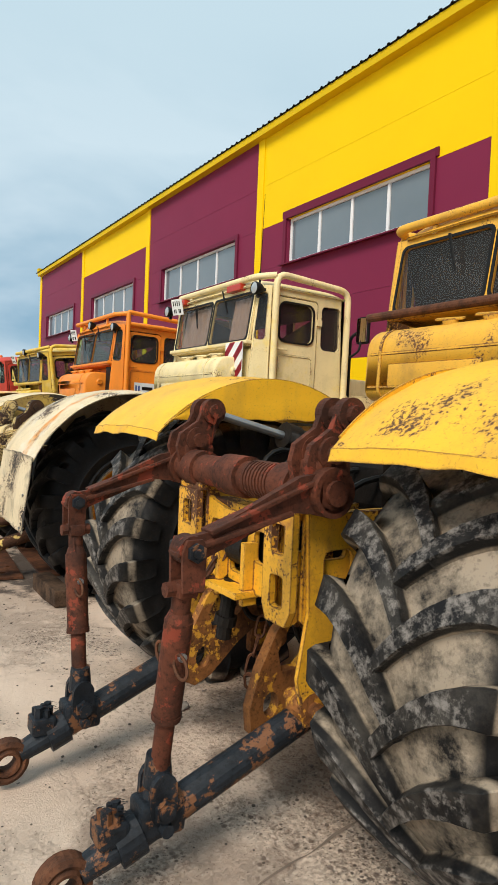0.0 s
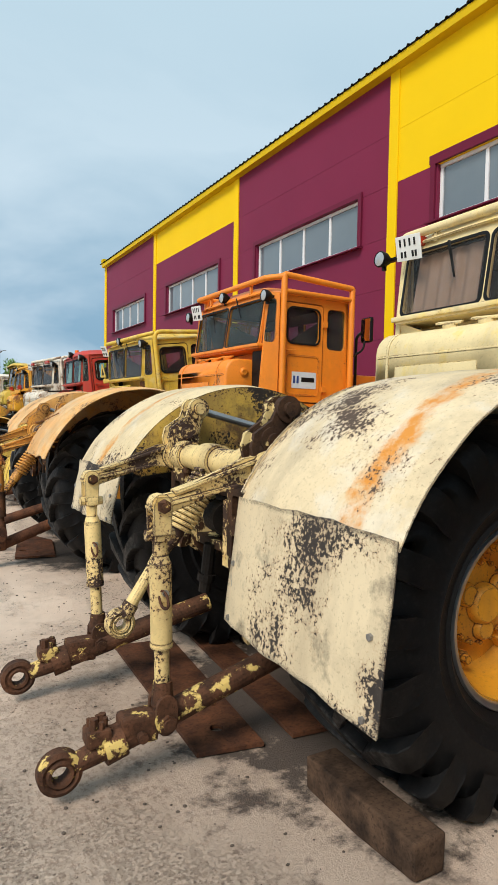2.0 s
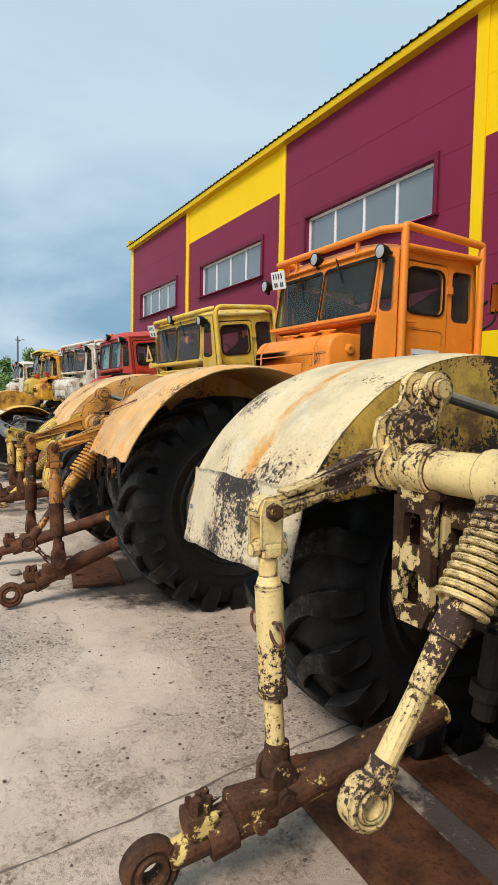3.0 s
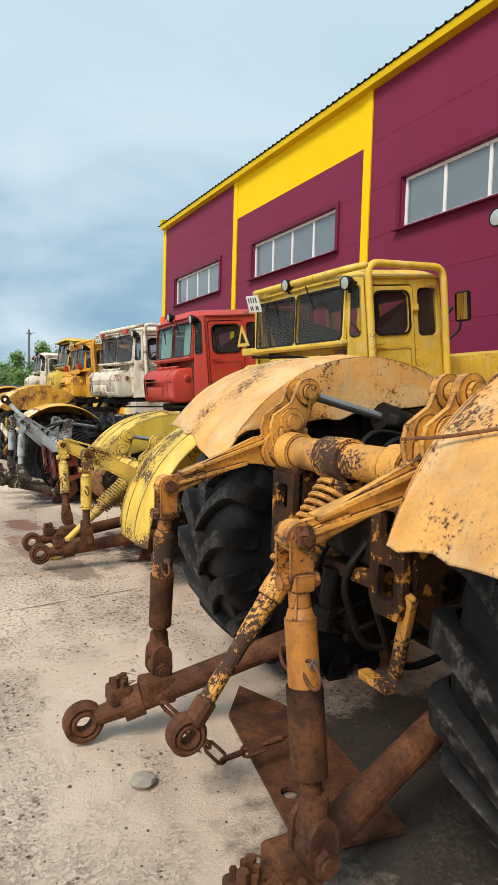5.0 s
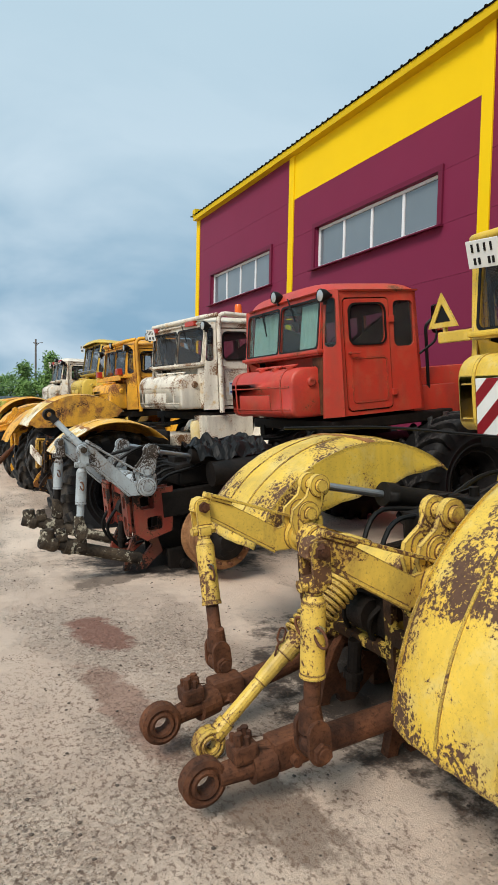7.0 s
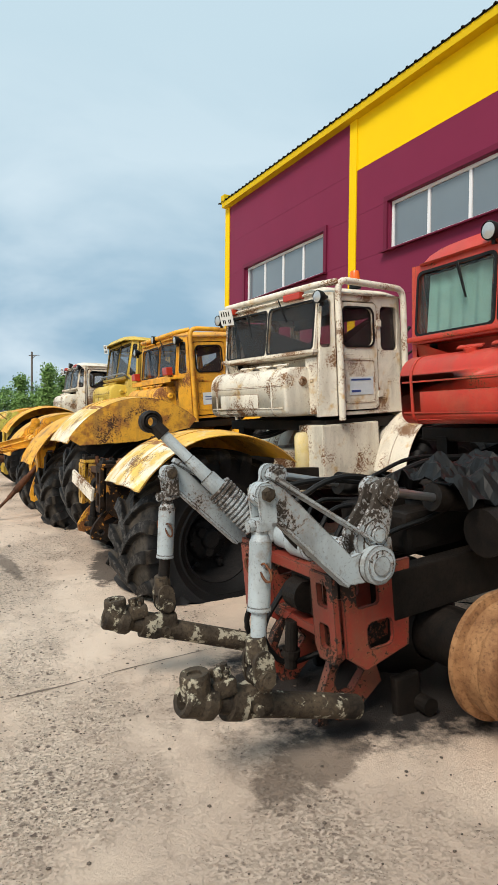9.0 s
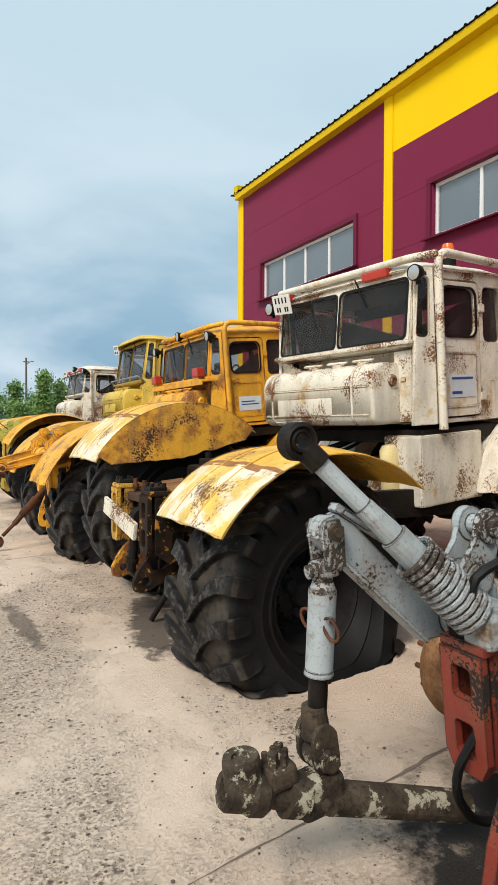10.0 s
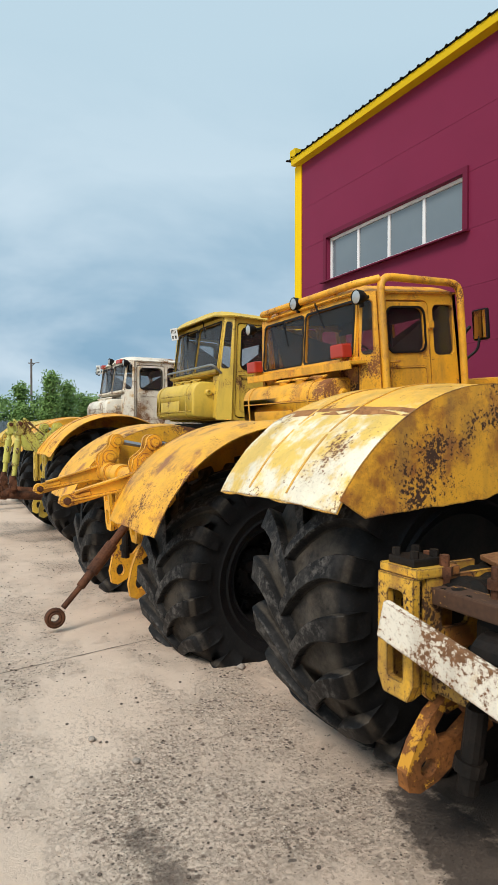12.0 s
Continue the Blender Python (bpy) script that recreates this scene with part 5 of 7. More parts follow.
    for b2 in seals:
        part("window_rubber", b2, M_BLACK, sh)
    # roof, crowned, with a rain lip
    bm = B()

    def roof(u, v):
        x = x0 + lean - 0.04 + (xf - 0.10 - x0 - lean + 0.10) * u
        y = (2 * v - 1) * (ys + 0.03 + visor * 0.4)
        x -= visor * (1 - u)
        k = 1 - max(0, 1 - u / 0.16) * 0.20
        h = 0.125 * (1 - (2 * v - 1) ** 6) * (1 - (2 * u - 1) ** 8) ** 0.5
        return Vector((x, y * k, zt + h + 0.004 * noise.noise((4 * u, 4 * v, 1))))
    sheet(bm, roof, 14, 14, 0.02)
    rf = part("roof", bm, mat, t, smooth=True)
    if tank:
        bm = B()
        tm = tank_mat or mat
        yt0, yt1 = tank_y
        zb, zt_ = z0 + 0.02, z0 + 0.56
        prof = []
        for cx, cz, rr_, a_ in ((x0 - 0.22, zb + 0.09, 0.09, 180), (x0 + 0.19, zb + 0.09, 0.09, 270), (x0 + 0.17, zt_ - 0.11, 0.11, 0), (x0 - 0.14, zt_ - 0.17, 0.17, 90)):
            for i in range(6):
                w_ = radians(a_ + 18 * i)
                prof.append((cx + rr_ * math.cos(w_), cz + rr_ * math.sin(w_)))
        mx_, mz_ = sum(p[0] for p in prof) / len(prof), sum(p[1] for p in prof) / len(prof)
        ends = ((yt0, 0.90), (yt0 + 0.012, 0.97), (yt0 + 0.035, 1.0), (yt1 - 0.035, 1.0), (yt1 - 0.012, 0.97), (yt1, 0.90))
        rings_ = [[bm.verts.new((mx_ + (px - mx_) * k_, yy, mz_ + (pz - mz_) * k_)) for px, pz in prof] for yy, k_ in ends]
        for u_, v_ in zip(rings_, rings_[1:]):
            for i in range(len(prof)):
                bm.faces.new((u_[i], u_[(i + 1) % len(prof)], v_[(i + 1) % len(prof)], v_[i]))
        bm.faces.new(rings_[0])
        bm.faces.new(rings_[-1])
        bmesh.ops.recalc_face_normals(bm, faces=bm.faces)
        box(bm, (x0 - 0.312, (yt0 + yt1) / 2 + 0.12, z0 + 0.20), (0.012, 0.80, 0.16), bevel=0.005)
        for zz in (z0 + 0.36, z0 + 0.115):
            box(bm, (x0 - 0.310, (yt0 + yt1) / 2, zz), (0.012, yt1 - yt0 - 0.10, 0.014), bevel=0.004)
        knit(bm)
        tk = part("fuel_tank", bm, tm, t, smooth=True)
        for yy in (yt0 + 0.22, yt0 + 0.55, yt0 + 0.88):
            b2 = B()
            tube(b2, (x0 - 0.15, yy, z0 + 0.50), (x0 - 0.175, yy, z0 + 0.585), 0.055, seg=16)
            box(b2, (x0 - 0.178, yy, z0 + 0.588), (0.05, 0.20, 0.016), Euler((0, radians(-20), 0.3)).to_matrix(), bevel=0.005)
            part("filler_cap", b2, tm, tk)
        b2 = B()
        for dy in (yt0 + 0.24, yt1 - 0.16):
            for (ax_, az_), (bx_, bz_) in zip(prof, prof[1:] + prof[:1]):
                box(b2, ((ax_ + bx_) / 2, dy, (az_ + bz_) / 2), (math.hypot(bx_ - ax_, bz_ - az_) + 0.004, 0.03, 0.012), frame_xyz((0, 0, 0), (bx_ - ax_, 0, bz_ - az_), (0, 1, 0)).to_3x3())
        part("strap", knit(b2), tm, tk)
        b2 = B()
        lathe(b2, [(0.02, -0.03), (0.035, -0.03), (0.05, -0.02), (0.055, 0.01)], 18, 'Y', (x0 - 0.06, yt0, z0 + 0.40))
        tube(b2, (x0 - 0.06, yt0 - 0.022, z0 + 0.40), (x0 - 0.06, yt0, z0 + 0.40), 0.022, seg=10)
        part("boss", b2, tm, tk)
    # waist sill under the rear panes
    bm = B()
    box(bm, (x0 + 0.01, 0, z0 + W + 0.015), (0.10, 2 * yr + 0.06, 0.045), bevel=0.015)
    if sill:
        tube(bm, (x0 - 0.06, -yr - 0.16, z0 + W + 0.01), (x0 - 0.06, yr + 0.16, z0 + W + 0.01), 0.035, seg=12)
    part("sill", bm, sill or mat, t)
    if rail:
        bm = B()
        path_tube(bm, bend([(x0 + 0.05, -yr - 0.05, z0 + W - 0.02), (x0 - 0.10, -yr - 0.05, z0 + W + 0.09), (x0 - 0.10, yr, z0 + W + 0.09), (x0 + 0.05, yr, z0 + W - 0.02)], 0.06), 0.018, 8)
        part("hand_rail", bm, M_STEEL, t, "thin grey hand rail", smooth=True)
        bm = B()
        lathe(bm, [(0.001, -0.21), (0.06, -0.20), (0.09, -0.16), (0.09, 0.16), (0.06, 0.20), (0.001, 0.21)], 20, "Z", (x0 + 0.0, -0.58, z0 + 0.26))
        part("air_bottle", bm, mat, t, smooth=True)
    if cage:
        cm = cage_mat or mat
        cz, cr = zt + cage_up, 0.02 if square else 0.13
        for s in (-1, 1):
            bm = B()
            path_tube(bm, bend([(x0 + 0.25, s * (ys + 0.06), z0 - 0.05), (x0 + 0.25, s * (ys + 0.06), cz), (x0 + 1.27, s * (ys + 0.06), cz - 0.05), (x0 + 1.27, s * (ys + 0.06), z0 + 0.05)], cr), 0.038, 12)
            part("guard_pipe", bm, cm, t, smooth=True)
            if square:
                bm = B()
                path_tube(bm, [(x0 + 0.25, s * (ys + 0.06), zt + 0.02), (x0 + 1.27, s * (ys + 0.06), zt + 0.02)], 0.03, 10)
                part("guard_pipe", bm, cm, t, smooth=True)
            for hz in (0.30, 1.05):
                bm = B()
                box(bm, (x0 + 0.25, s * (ys + 0.03), z0 + hz), (0.04, 0.08, 0.05), bevel=0.006)
                part("guard_clamp", bm, cm, t)
        bm = B()
        path_tube(bm, bend([(x0 + 0.25, -ys - 0.05, cz - 0.02), (x0 + 0.06, -yr - 0.02, cz - 0.05), (x0 + 0.06, yr + 0.02, cz - 0.05), (x0 + 0.25, ys + 0.05, cz - 0.02)], cr), 0.036, 12)
        for yy in (-0.55, 0.55):
            box(bm, (x0 + 0.08, yy, zt + 0.5 * cage_up - 0.02), (0.03, 0.04, cage_up))
        part("guard_pipe", bm, cm, t, smooth=True)
    if lamps:
        for yy in lamps if isinstance(lamps, tuple) else (-ys - 0.01, ys + 0.16) if lamps == 2 else (-ys - 0.01, 0.1, ys + 0.16):
            c = Vector((x0 + (0.03 if abs(yy) < 0.5 else 0.02), yy, zt - 0.06 + (0.13 if abs(yy) < 0.5 else 0)))
            bm = B()
            lathe(bm, [(0.001, 0.09), (0.03, 0.085), (0.062, 0.035), (0.072, -0.02), (0.066, -0.034)], 20, "X", c)
            box(bm, c + Vector((0.03, 0, -0.07)), (0.03, 0.03, 0.05))
            if abs(yy) > 0.5:
                box(bm, c + Vector((0.09, -0.07 if yy > 0 else 0.04, 0.0)), (0.05, 0.20 if yy > 0 else 0.12, 0.03), bevel=0.004)
            lo = part("work_lamp", bm, M_BLACK, t, "round black work lamp", smooth=True)
            bm = B()
            lathe(bm, [(0.001, -0.046), (0.03, -0.042), (0.060, -0.030)], 20, "X", c)
            part("lens", bm, M_LAMP_GLASS, lo, smooth=True)
    if plate_on:
        yy = 0.60
        rot = Euler((radians(4), radians(-14), 0)).to_matrix()
        c = Vector((x0 - 0.06, yy + 0.12, zt - 0.06))
        bm = B()
        box(bm, c, (0.012, 0.28, 0.20), rot, bevel=0.004)
        po = part("number_plate", bm, M_WHITE, t, "white number plate with plain dark bars")
        for k in range(4):
            bm = B()
            box(bm, c + rot @ Vector((-0.008, 0.085 - 0.055 * k, 0.045)), (0.005, 0.017, 0.06), rot)
            part("plate_bar", bm, M_BLACK, po)
        for k, ww in ((0.075, 0.02), (0.035, 0.02), (-0.05, 0.02), (-0.085, 0.02)):
            bm = B()
            box(bm, c + rot @ Vector((-0.008, k, -0.05)), (0.005, ww, 0.05), rot)
            part("plate_bar", bm, M_BLACK, po)
    if roof_lights:
        for yy in (-0.52, 0.78):
            bm = B()
            box(bm, (x0 + 0.06, yy, zt + 0.01), (0.09, 0.30 if yy < 0 else 0.2, 0.075), bevel=0.012)
            part("tail_light", bm, M_LAMP_RED, t, "faded red tail light bar")
    if marker:
        yc_, zc_ = marker
        c = Vector((x0 - 0.335 if yc_ > -0.2 else x0 - 0.055, yc_, zc_))
        bm = B()
        box(bm, c, (0.008, 0.36, 0.40), bevel=0.003)
        mo = part("marker_board", bm, M_WHITE, t, "red and white diagonally striped marker board")
        for k in range(-2, 3):
            bm = B()
            pts = []
            a = k * 0.16
            # stripe clipped to the board
            poly = []
            for yy, zz in clip_stripe(a, 0.075, 0.18, 0.20):
                poly.append(bm.verts.new((c.x - 0.0065, c.y + yy, c.z + zz)))
            if len(poly) >= 3:
                bm.faces.new(poly)
                bmesh.ops.solidify(bm, geom=list(bm.faces), thickness=0.002)
                part("stripe", bm, M_RED, mo)
            else:
                bm.free()
    for yy, tilt in ((0.38, 0.5), (-0.25, 0.9)):
        bm = B()
        za = zt - 0.06
        p = Vector((xr(za) - 0.03, yy, za))
        q = p + Vector((-0.04, -0.18 * tilt, -0.34 * (1.2 - tilt)))
        tube(bm, p, q, 0.006, seg=6)
        box(bm, (p + q * 2) / 3 + Vector((-0.012, 0, 0)), (0.012, 0.012, 0.30), Euler((radians(-30 * tilt), 0, 0)).to_matrix())
        part("wiper", bm, M_BLACK, t)
    if interior:
        for s in (-1, 1) if interior == 2 else (1,):
            bm = B()
            box(bm, (x0 + 0.75, s * 0.42, z0 + 0.36), (0.46, 0.48, 0.14), bevel=0.04)
            box(bm, (x0 + 0.50, s * 0.42, z0 + 0.60), (0.13, 0.46, 0.46), Euler((0, radians(-8), 0)).to_matrix(), bevel=0.05)
            part("seat", bm, M_SEAT, t, "worn brown vinyl seat", smooth=True)
        bm = B()
        box(bm, (xf - 0.35, 0, z0 + 0.45), (0.30, 1.8, 0.35), bevel=0.04)
        part("dashboard", bm, M_INTERIOR, t)
        bm = B()
        lathe(bm, [(0.19, -0.012), (0.205, 0), (0.19, 0.012), (0.178, 0)], 24, "X", (x0 + 1.15, 0.45, z0 + 0.78), closed=True)
        part("steering_wheel", bm, M_BLACK, t, smooth=True)
    if curtain:
        for a, b in ((-0.78, -0.40), (0.12, 0.78)):
            bm = B()

            def cur(u, v):
                return Vector((xr(zw0 + (zw1 - zw0) * v) + 0.07 + 0.02 * math.sin(u * 30) * (1 - 0.5 * v), a + (b - a) * u, zw0 - 0.03 + (zw1 - zw0) * v))
            sheet(bm, cur, 40, 4, 0.003)
            part("curtain", bm, M_CURTAIN if curtain is True else curtain, t, "faded cab curtain", smooth=True)
    if hood:
        bm = B()
        box(bm, (xf + 1.15, 0, z0 + 0.16), (2.3, 1.25, 0.62), bevel=0.06)
        box(bm, (xf + 0.35, 0, z0 + 0.05), (0.7, 1.6, 0.40), bevel=0.04)
        part("bonnet", bm, mat, t, smooth=True)
        bm = B()
        path_tube(bm, bend([(xf + 0.25, -0.78, z0 + 0.2), (xf + 0.25, -0.78, z0 + 0.95), (xf + 0.33, -0.80, z0 + 1.02)], 0.05), 0.02, 8)
        box(bm, (xf + 0.16, -1.10, z0 + 1.0), (0.05, 0.20, 0.32), bevel=0.03)
        path_tube(bm, bend([(xf - 0.05, -1.0, z0 + 0.62), (xf + 0.12, -1.08, z0 + 0.75), (xf + 0.16, -1.10, z0 + 1.0)], 0.05), 0.014, 7)
        mo = part("mirror", bm, M_BLACK, t)
        bm = B()
        box(bm, (xf + 0.132, -1.10, z0 + 1.0), (0.006, 0.17, 0.28), bevel=0.002)
        part("mirror_glass", bm, M_MIRROR, mo)


def clip_stripe(off, half, hy, hz):
    """A diagonal band cut to a rectangle (Sutherland-Hodgman)."""
    poly = [(-hy, -hz), (hy, -hz), (hy, hz), (-hy, hz)]
    s = math.sqrt(0.5)
    for nx, nz, d in ((s, s, off + half / 2), (-s, -s, -(off - half / 2))):
        out = []
        for (a, b), (c, e) in zip(poly, poly[1:] + poly[:1]):
            u, v = a * nx + b * nz - d, c * nx + e * nz - d
            if u <= 0:
                out.append((a, b))
            if u * v < 0:
                k = u / (u - v)
                out.append((a + (c - a) * k, b + (e - b) * k))
        poly = out
        if not poly:
            break
    return poly


def front_half(t, mat, rim_mat, deck_mat=None, side_box=None, z=0.77, guards=True):
    """Front axle with wheels and guards, deck under the cab."""
    for s in (-1, 1):
        wheel(t, 3.1, s * 1.10, z, rim_mat, M_RUBBER, spin=33)
    for s in (-1, 1) if guards else ():
        fender(t, s, mat, 0.78, a0=12, a1=160, yin=0.74, yout=1.42, R=0.95, skirt=0.25, seed=5 + s, ax=3.1)
    bm = B()
    tube(bm, (3.1, -1.05, 0.77), (3.1, 1.05, 0.77), 0.15, seg=16)
    lathe(bm, [(0.16, -0.3), (0.3, -0.1), (0.3, 0.1), (0.16, 0.3)], 20, centre=(3.1, 0, 0.77))
    part("front_axle", bm, M_OILY, t)
    bm = B()
    box(bm, (2.6, 0, 1.0), (3.4, 0.85, 0.5), bevel=0.02)
    part("front_frame", bm, deck_mat or mat, t)
    bm = B()
    box(bm, (2.35, 0, 1.54), (1.7, 1.9, 0.12), bevel=0.02)
    for yy in (-0.7, 0.7):
        box(bm, (1.55, yy, 1.42), (0.12, 0.12, 0.2))
    part("cab_mount", bm, M_OILY, t)
    bm = B()
    for dy, rr in ((-0.15, 0.018), (0.05, 0.022), (0.2, 0.015)):
        path_tube(bm, bend([(0.3, dy, 1.35), (0.8, dy * 1.5, 1.46), (1.3, dy, 1.40), (1.7, dy * 0.5, 1.5)], 0.2), rr, 7)
    part("hose", bm, M_BLACK, t, "black hydraulic hoses")
    if side_box:
        bm = B()
        box(bm, (1.85, -0.78, 1.24), (0.85, 0.42, 0.62), bevel=0.02)
        part("side_box", bm, side_box, t)


# ---- the row of tractors ----
P = paint
Y_A = P("yellow_a", (0.82, 0.44, 0.015), 0.36, dirt=0.35)
Y_A2 = P("yellow_a_cab", (0.72, 0.38, 0.03), 0.38, under=(0.12, 0.05, 0.02))
RED_RUST = rust_mat("red_brown_arm", (0.04, 0.016, 0.010), (0.14, 0.042, 0.021), (0.20, 0.042, 0.022), 0.22)
CREAM = P("cream_paint", (0.68, 0.54, 0.31), 0.38, blotch=(0.70, 0.61, 0.44), blotches=0.26, under=(0.05, 0.03, 0.02), stain=(1.05, 0.05, (0.60, 0.26, 0.03)))
B_SKIRT = P("yellow_black_skirt", (0.52, 0.34, 0.06), 0.66, blotch=(0.10, 0.06, 0.025), blotches=0.30, under=(0.02, 0.014, 0.01), dirt=0.9)
CREAM_STAINED = P("cream_stained", (0.68, 0.55, 0.34), 0.39, blotch=(0.70, 0.61, 0.45), blotches=0.35, under=(0.07, 0.045, 0.03), stain=(-1.38, 0.075, (0.62, 0.24, 0.02)))
CREAM_FLAP = P("cream_flap", (0.66, 0.55, 0.36), 0.55, blotch=(0.22, 0.19, 0.13), blotches=0.24, under=(0.03, 0.024, 0.02), fine=62, edge=0.03)
SEAM = rust_mat("seam_rust", (0.22, 0.09, 0.035), (0.44, 0.21, 0.07))
CREAM_CAB = P("cream_cab", (0.78, 0.64, 0.34), 0.14, blotch=(0.80, 0.62, 0.22), blotches=0.24, dirt=0.25)
CREAM_ARM = P("cream_arm", (0.74, 0.56, 0.24), 0.58, blotch=(0.55, 0.33, 0.07), blotches=0.20, dirt=0.55, under=(0.04, 0.02, 0.013))
ORANGE_CAB = P("orange_cab", (0.80, 0.24, 0.012), 0.10, dirt=0.2)
ORANGE_ARM = P("orange_arm", (0.70, 0.33, 0.05), 0.50, blotch=(0.24, 0.085, 0.02), blotches=0.26, under=(0.05, 0.022, 0.012), dirt=0.8)
ORANGE_FENDER = P("orange_fender", (0.74, 0.38, 0.10), 0.40, blotch=(0.72, 0.46, 0.20), blotches=0.4)
YEL_D = P("yellow_d", (0.74, 0.50, 0.06), 0.54, edge=0.035, under=(0.09, 0.045, 0.025), blotch=(0.74, 0.55, 0.14), blotches=0.3)
YEL_D_CAB = P("yellow_d_cab", (0.70, 0.47, 0.05), 0.24, blotch=(0.70, 0.52, 0.15), blotches=0.3)
YEL_D_ARM = P("yellow_d_arm", (0.70, 0.48, 0.08), 0.50, blotch=(0.20, 0.085, 0.03), blotches=0.18, dirt=0.7)
RED_CAB = P("red_cab", (0.50, 0.035, 0.018), 0.14, blotch=(0.50, 0.06, 0.03), blotches=0.3)
RED_FRAME = P("red_frame", (0.22, 0.03, 0.018), 0.55, under=(0.02, 0.013, 0.01), dirt=0.9)
GREY_LINK = rust_mat("grey_black_link", (0.014, 0.011, 0.009), (0.10, 0.075, 0.05), (0.36, 0.33, 0.25), 0.24)
DRUM_RUST = rust_mat("drum_rust", (0.022, 0.011, 0.007), (0.12, 0.048, 0.020))
BURNT_LINK = P("burnt_orange_link", (0.46, 0.17, 0.02), 0.62, blotch=(0.16, 0.06, 0.02), blotches=0.34, under=(0.035, 0.016, 0.009), dirt=0.9)
GREY_ARM = P("grey_arm", (0.37, 0.42, 0.44), 0.42, under=(0.04, 0.03, 0.022), dirt=0.8, blotch=(0.16, 0.105, 0.06), blotches=0.17)
WHITE_CAB = P("white_cab", (0.74, 0.69, 0.58), 0.44, under=(0.16, 0.075, 0.03), blotch=(0.60, 0.40, 0.16), blotches=0.20, dirt=0.5)
YEL_F = P("yellow_f", (0.80, 0.44, 0.04), 0.26, blotch=(0.78, 0.62, 0.34), blotches=0.22, dirt=0.6, under=(0.20, 0.075, 0.02))
RUSTY_SKIRT = P("rusty_skirt", (0.72, 0.36, 0.03), 0.44, blotch=(0.34, 0.13, 0.025), blotches=0.34, under=(0.05, 0.022, 0.012), dirt=0.8)
PALE_PATCH = P("pale_patch", (0.74, 0.50, 0.10), 0.30, blotch=(0.80, 0.74, 0.58), blotches=0.42, dirt=0.35, under=(0.16, 0.07, 0.03))
YEL_G = P("yellow_g", (0.82, 0.40, 0.02), 0.34, blotch=(0.52, 0.20, 0.02), blotches=0.22, dirt=0.6, under=(0.22, 0.08, 0.025))
YEL_G_OLD = P("yellow_g_old", (0.68, 0.38, 0.03), 0.66, blotch=(0.26, 0.10, 0.025), blotches=0.40, under=(0.06, 0.028, 0.014), dirt=0.9)
G_FENDER = P("orange_rust_fender", (0.80, 0.40, 0.02), 0.50, blotch=(0.34, 0.12, 0.025), blotches=0.28, under=(0.12, 0.045, 0.02), dirt=0.6)
YEL_H = P("yellow_h", (0.66, 0.46, 0.06), 0.28)
GREEN_ARM = P("yellow_green_arm", (0.52, 0.50, 0.10), 0.30, dirt=0.6)
RIM_Y = P("rim_yellow", (0.74, 0.34, 0.02), 0.22)
Y_A_BR = P("yellow_bracket", (0.74, 0.38, 0.02), 0.50, blotch=(0.34, 0.13, 0.03), blotches=0.22, under=(0.09, 0.035, 0.015), dirt=0.8)
HOOK_RUST = rust_mat("rusty_casting", (0.07, 0.028, 0.012), (0.33, 0.13, 0.035), (0.55, 0.27, 0.03), 0.25)
GREASY = rust_mat("greasy_casting", (0.006, 0.004, 0.003), (0.040, 0.020, 0.010), (0.46, 0.20, 0.03), 0.10)
TAN_RUST = rust_mat("tan_rust", (0.15, 0.065, 0.028), (0.36, 0.19, 0.085))
DARK_C = rust_mat("dark_cream_bracket", (0.016, 0.010, 0.007), (0.075, 0.036, 0.018), (0.62, 0.48, 0.22), 0.34)
DARK_BR = rust_mat("dark_bracket", (0.010, 0.007, 0.005), (0.085, 0.035, 0.014), (0.46, 0.20, 0.03), 0.20)
DARK_Y = rust_mat("dark_yellow_bracket", (0.018, 0.011, 0.007), (0.085, 0.040, 0.018), (0.60, 0.42, 0.08), 0.36)
RIM_DARK = rust_mat("rim_dark", (0.006, 0.006, 0.007), (0.022, 0.019, 0.018))


def tractor(x, y, yaw, label, drop=0.0, nose_up=0.0):
    return thing("tractor", pose(x, y, -drop, 0, -nose_up, yaw), label, "tractor", "row of parked tractors")


HT = 1.08
YI, YO = 0.63, 1.60
# A: bright yellow, rusty red-brown linkage
a = tractor(2.12, -0.14, 0, "yellow articulated tractor with a rusty linkage, on concrete")
rear_frame(a, Y_A_BR, hook_mat=HOOK_RUST, web=True)
for s in (-1, 1):
    wheel(a, 0, 1.21 if s > 0 else -1.0, 0.77, RIM_Y, M_RUBBER_DUSTY, spin=7 * s)
    fender(a, s, Y_A, 0.80, a0=43, a1=132, R=1.0, seed=s + 2, ribs=False, lip=0.045, ragged=0.002, yin=0.66, yout=1.58, label="bright yellow mudguard with chipped edges")
hitch(a, (RED_RUST, Y_A), ribbed=True, low_mat=M_NAVY, ball_mat=M_RUST, tipx=-1.16, tipz=1.15, wid=0.55, linkx=-1.16, linkz=0.31, ball=(-1.46, 0.12), wid_low=0.39, lowy=0.42, lowz=0.50)
before = set(a.children)
cab(a, Y_A2, sill=M_RUST, marker=None, plate_on=False, lamps=0, roof_lights=False, shell_label="yellow cab with peeling paint")
front_half(a, Y_A, RIM_Y)
front_pose(a, before, 3.73, 0.42, 1.70)

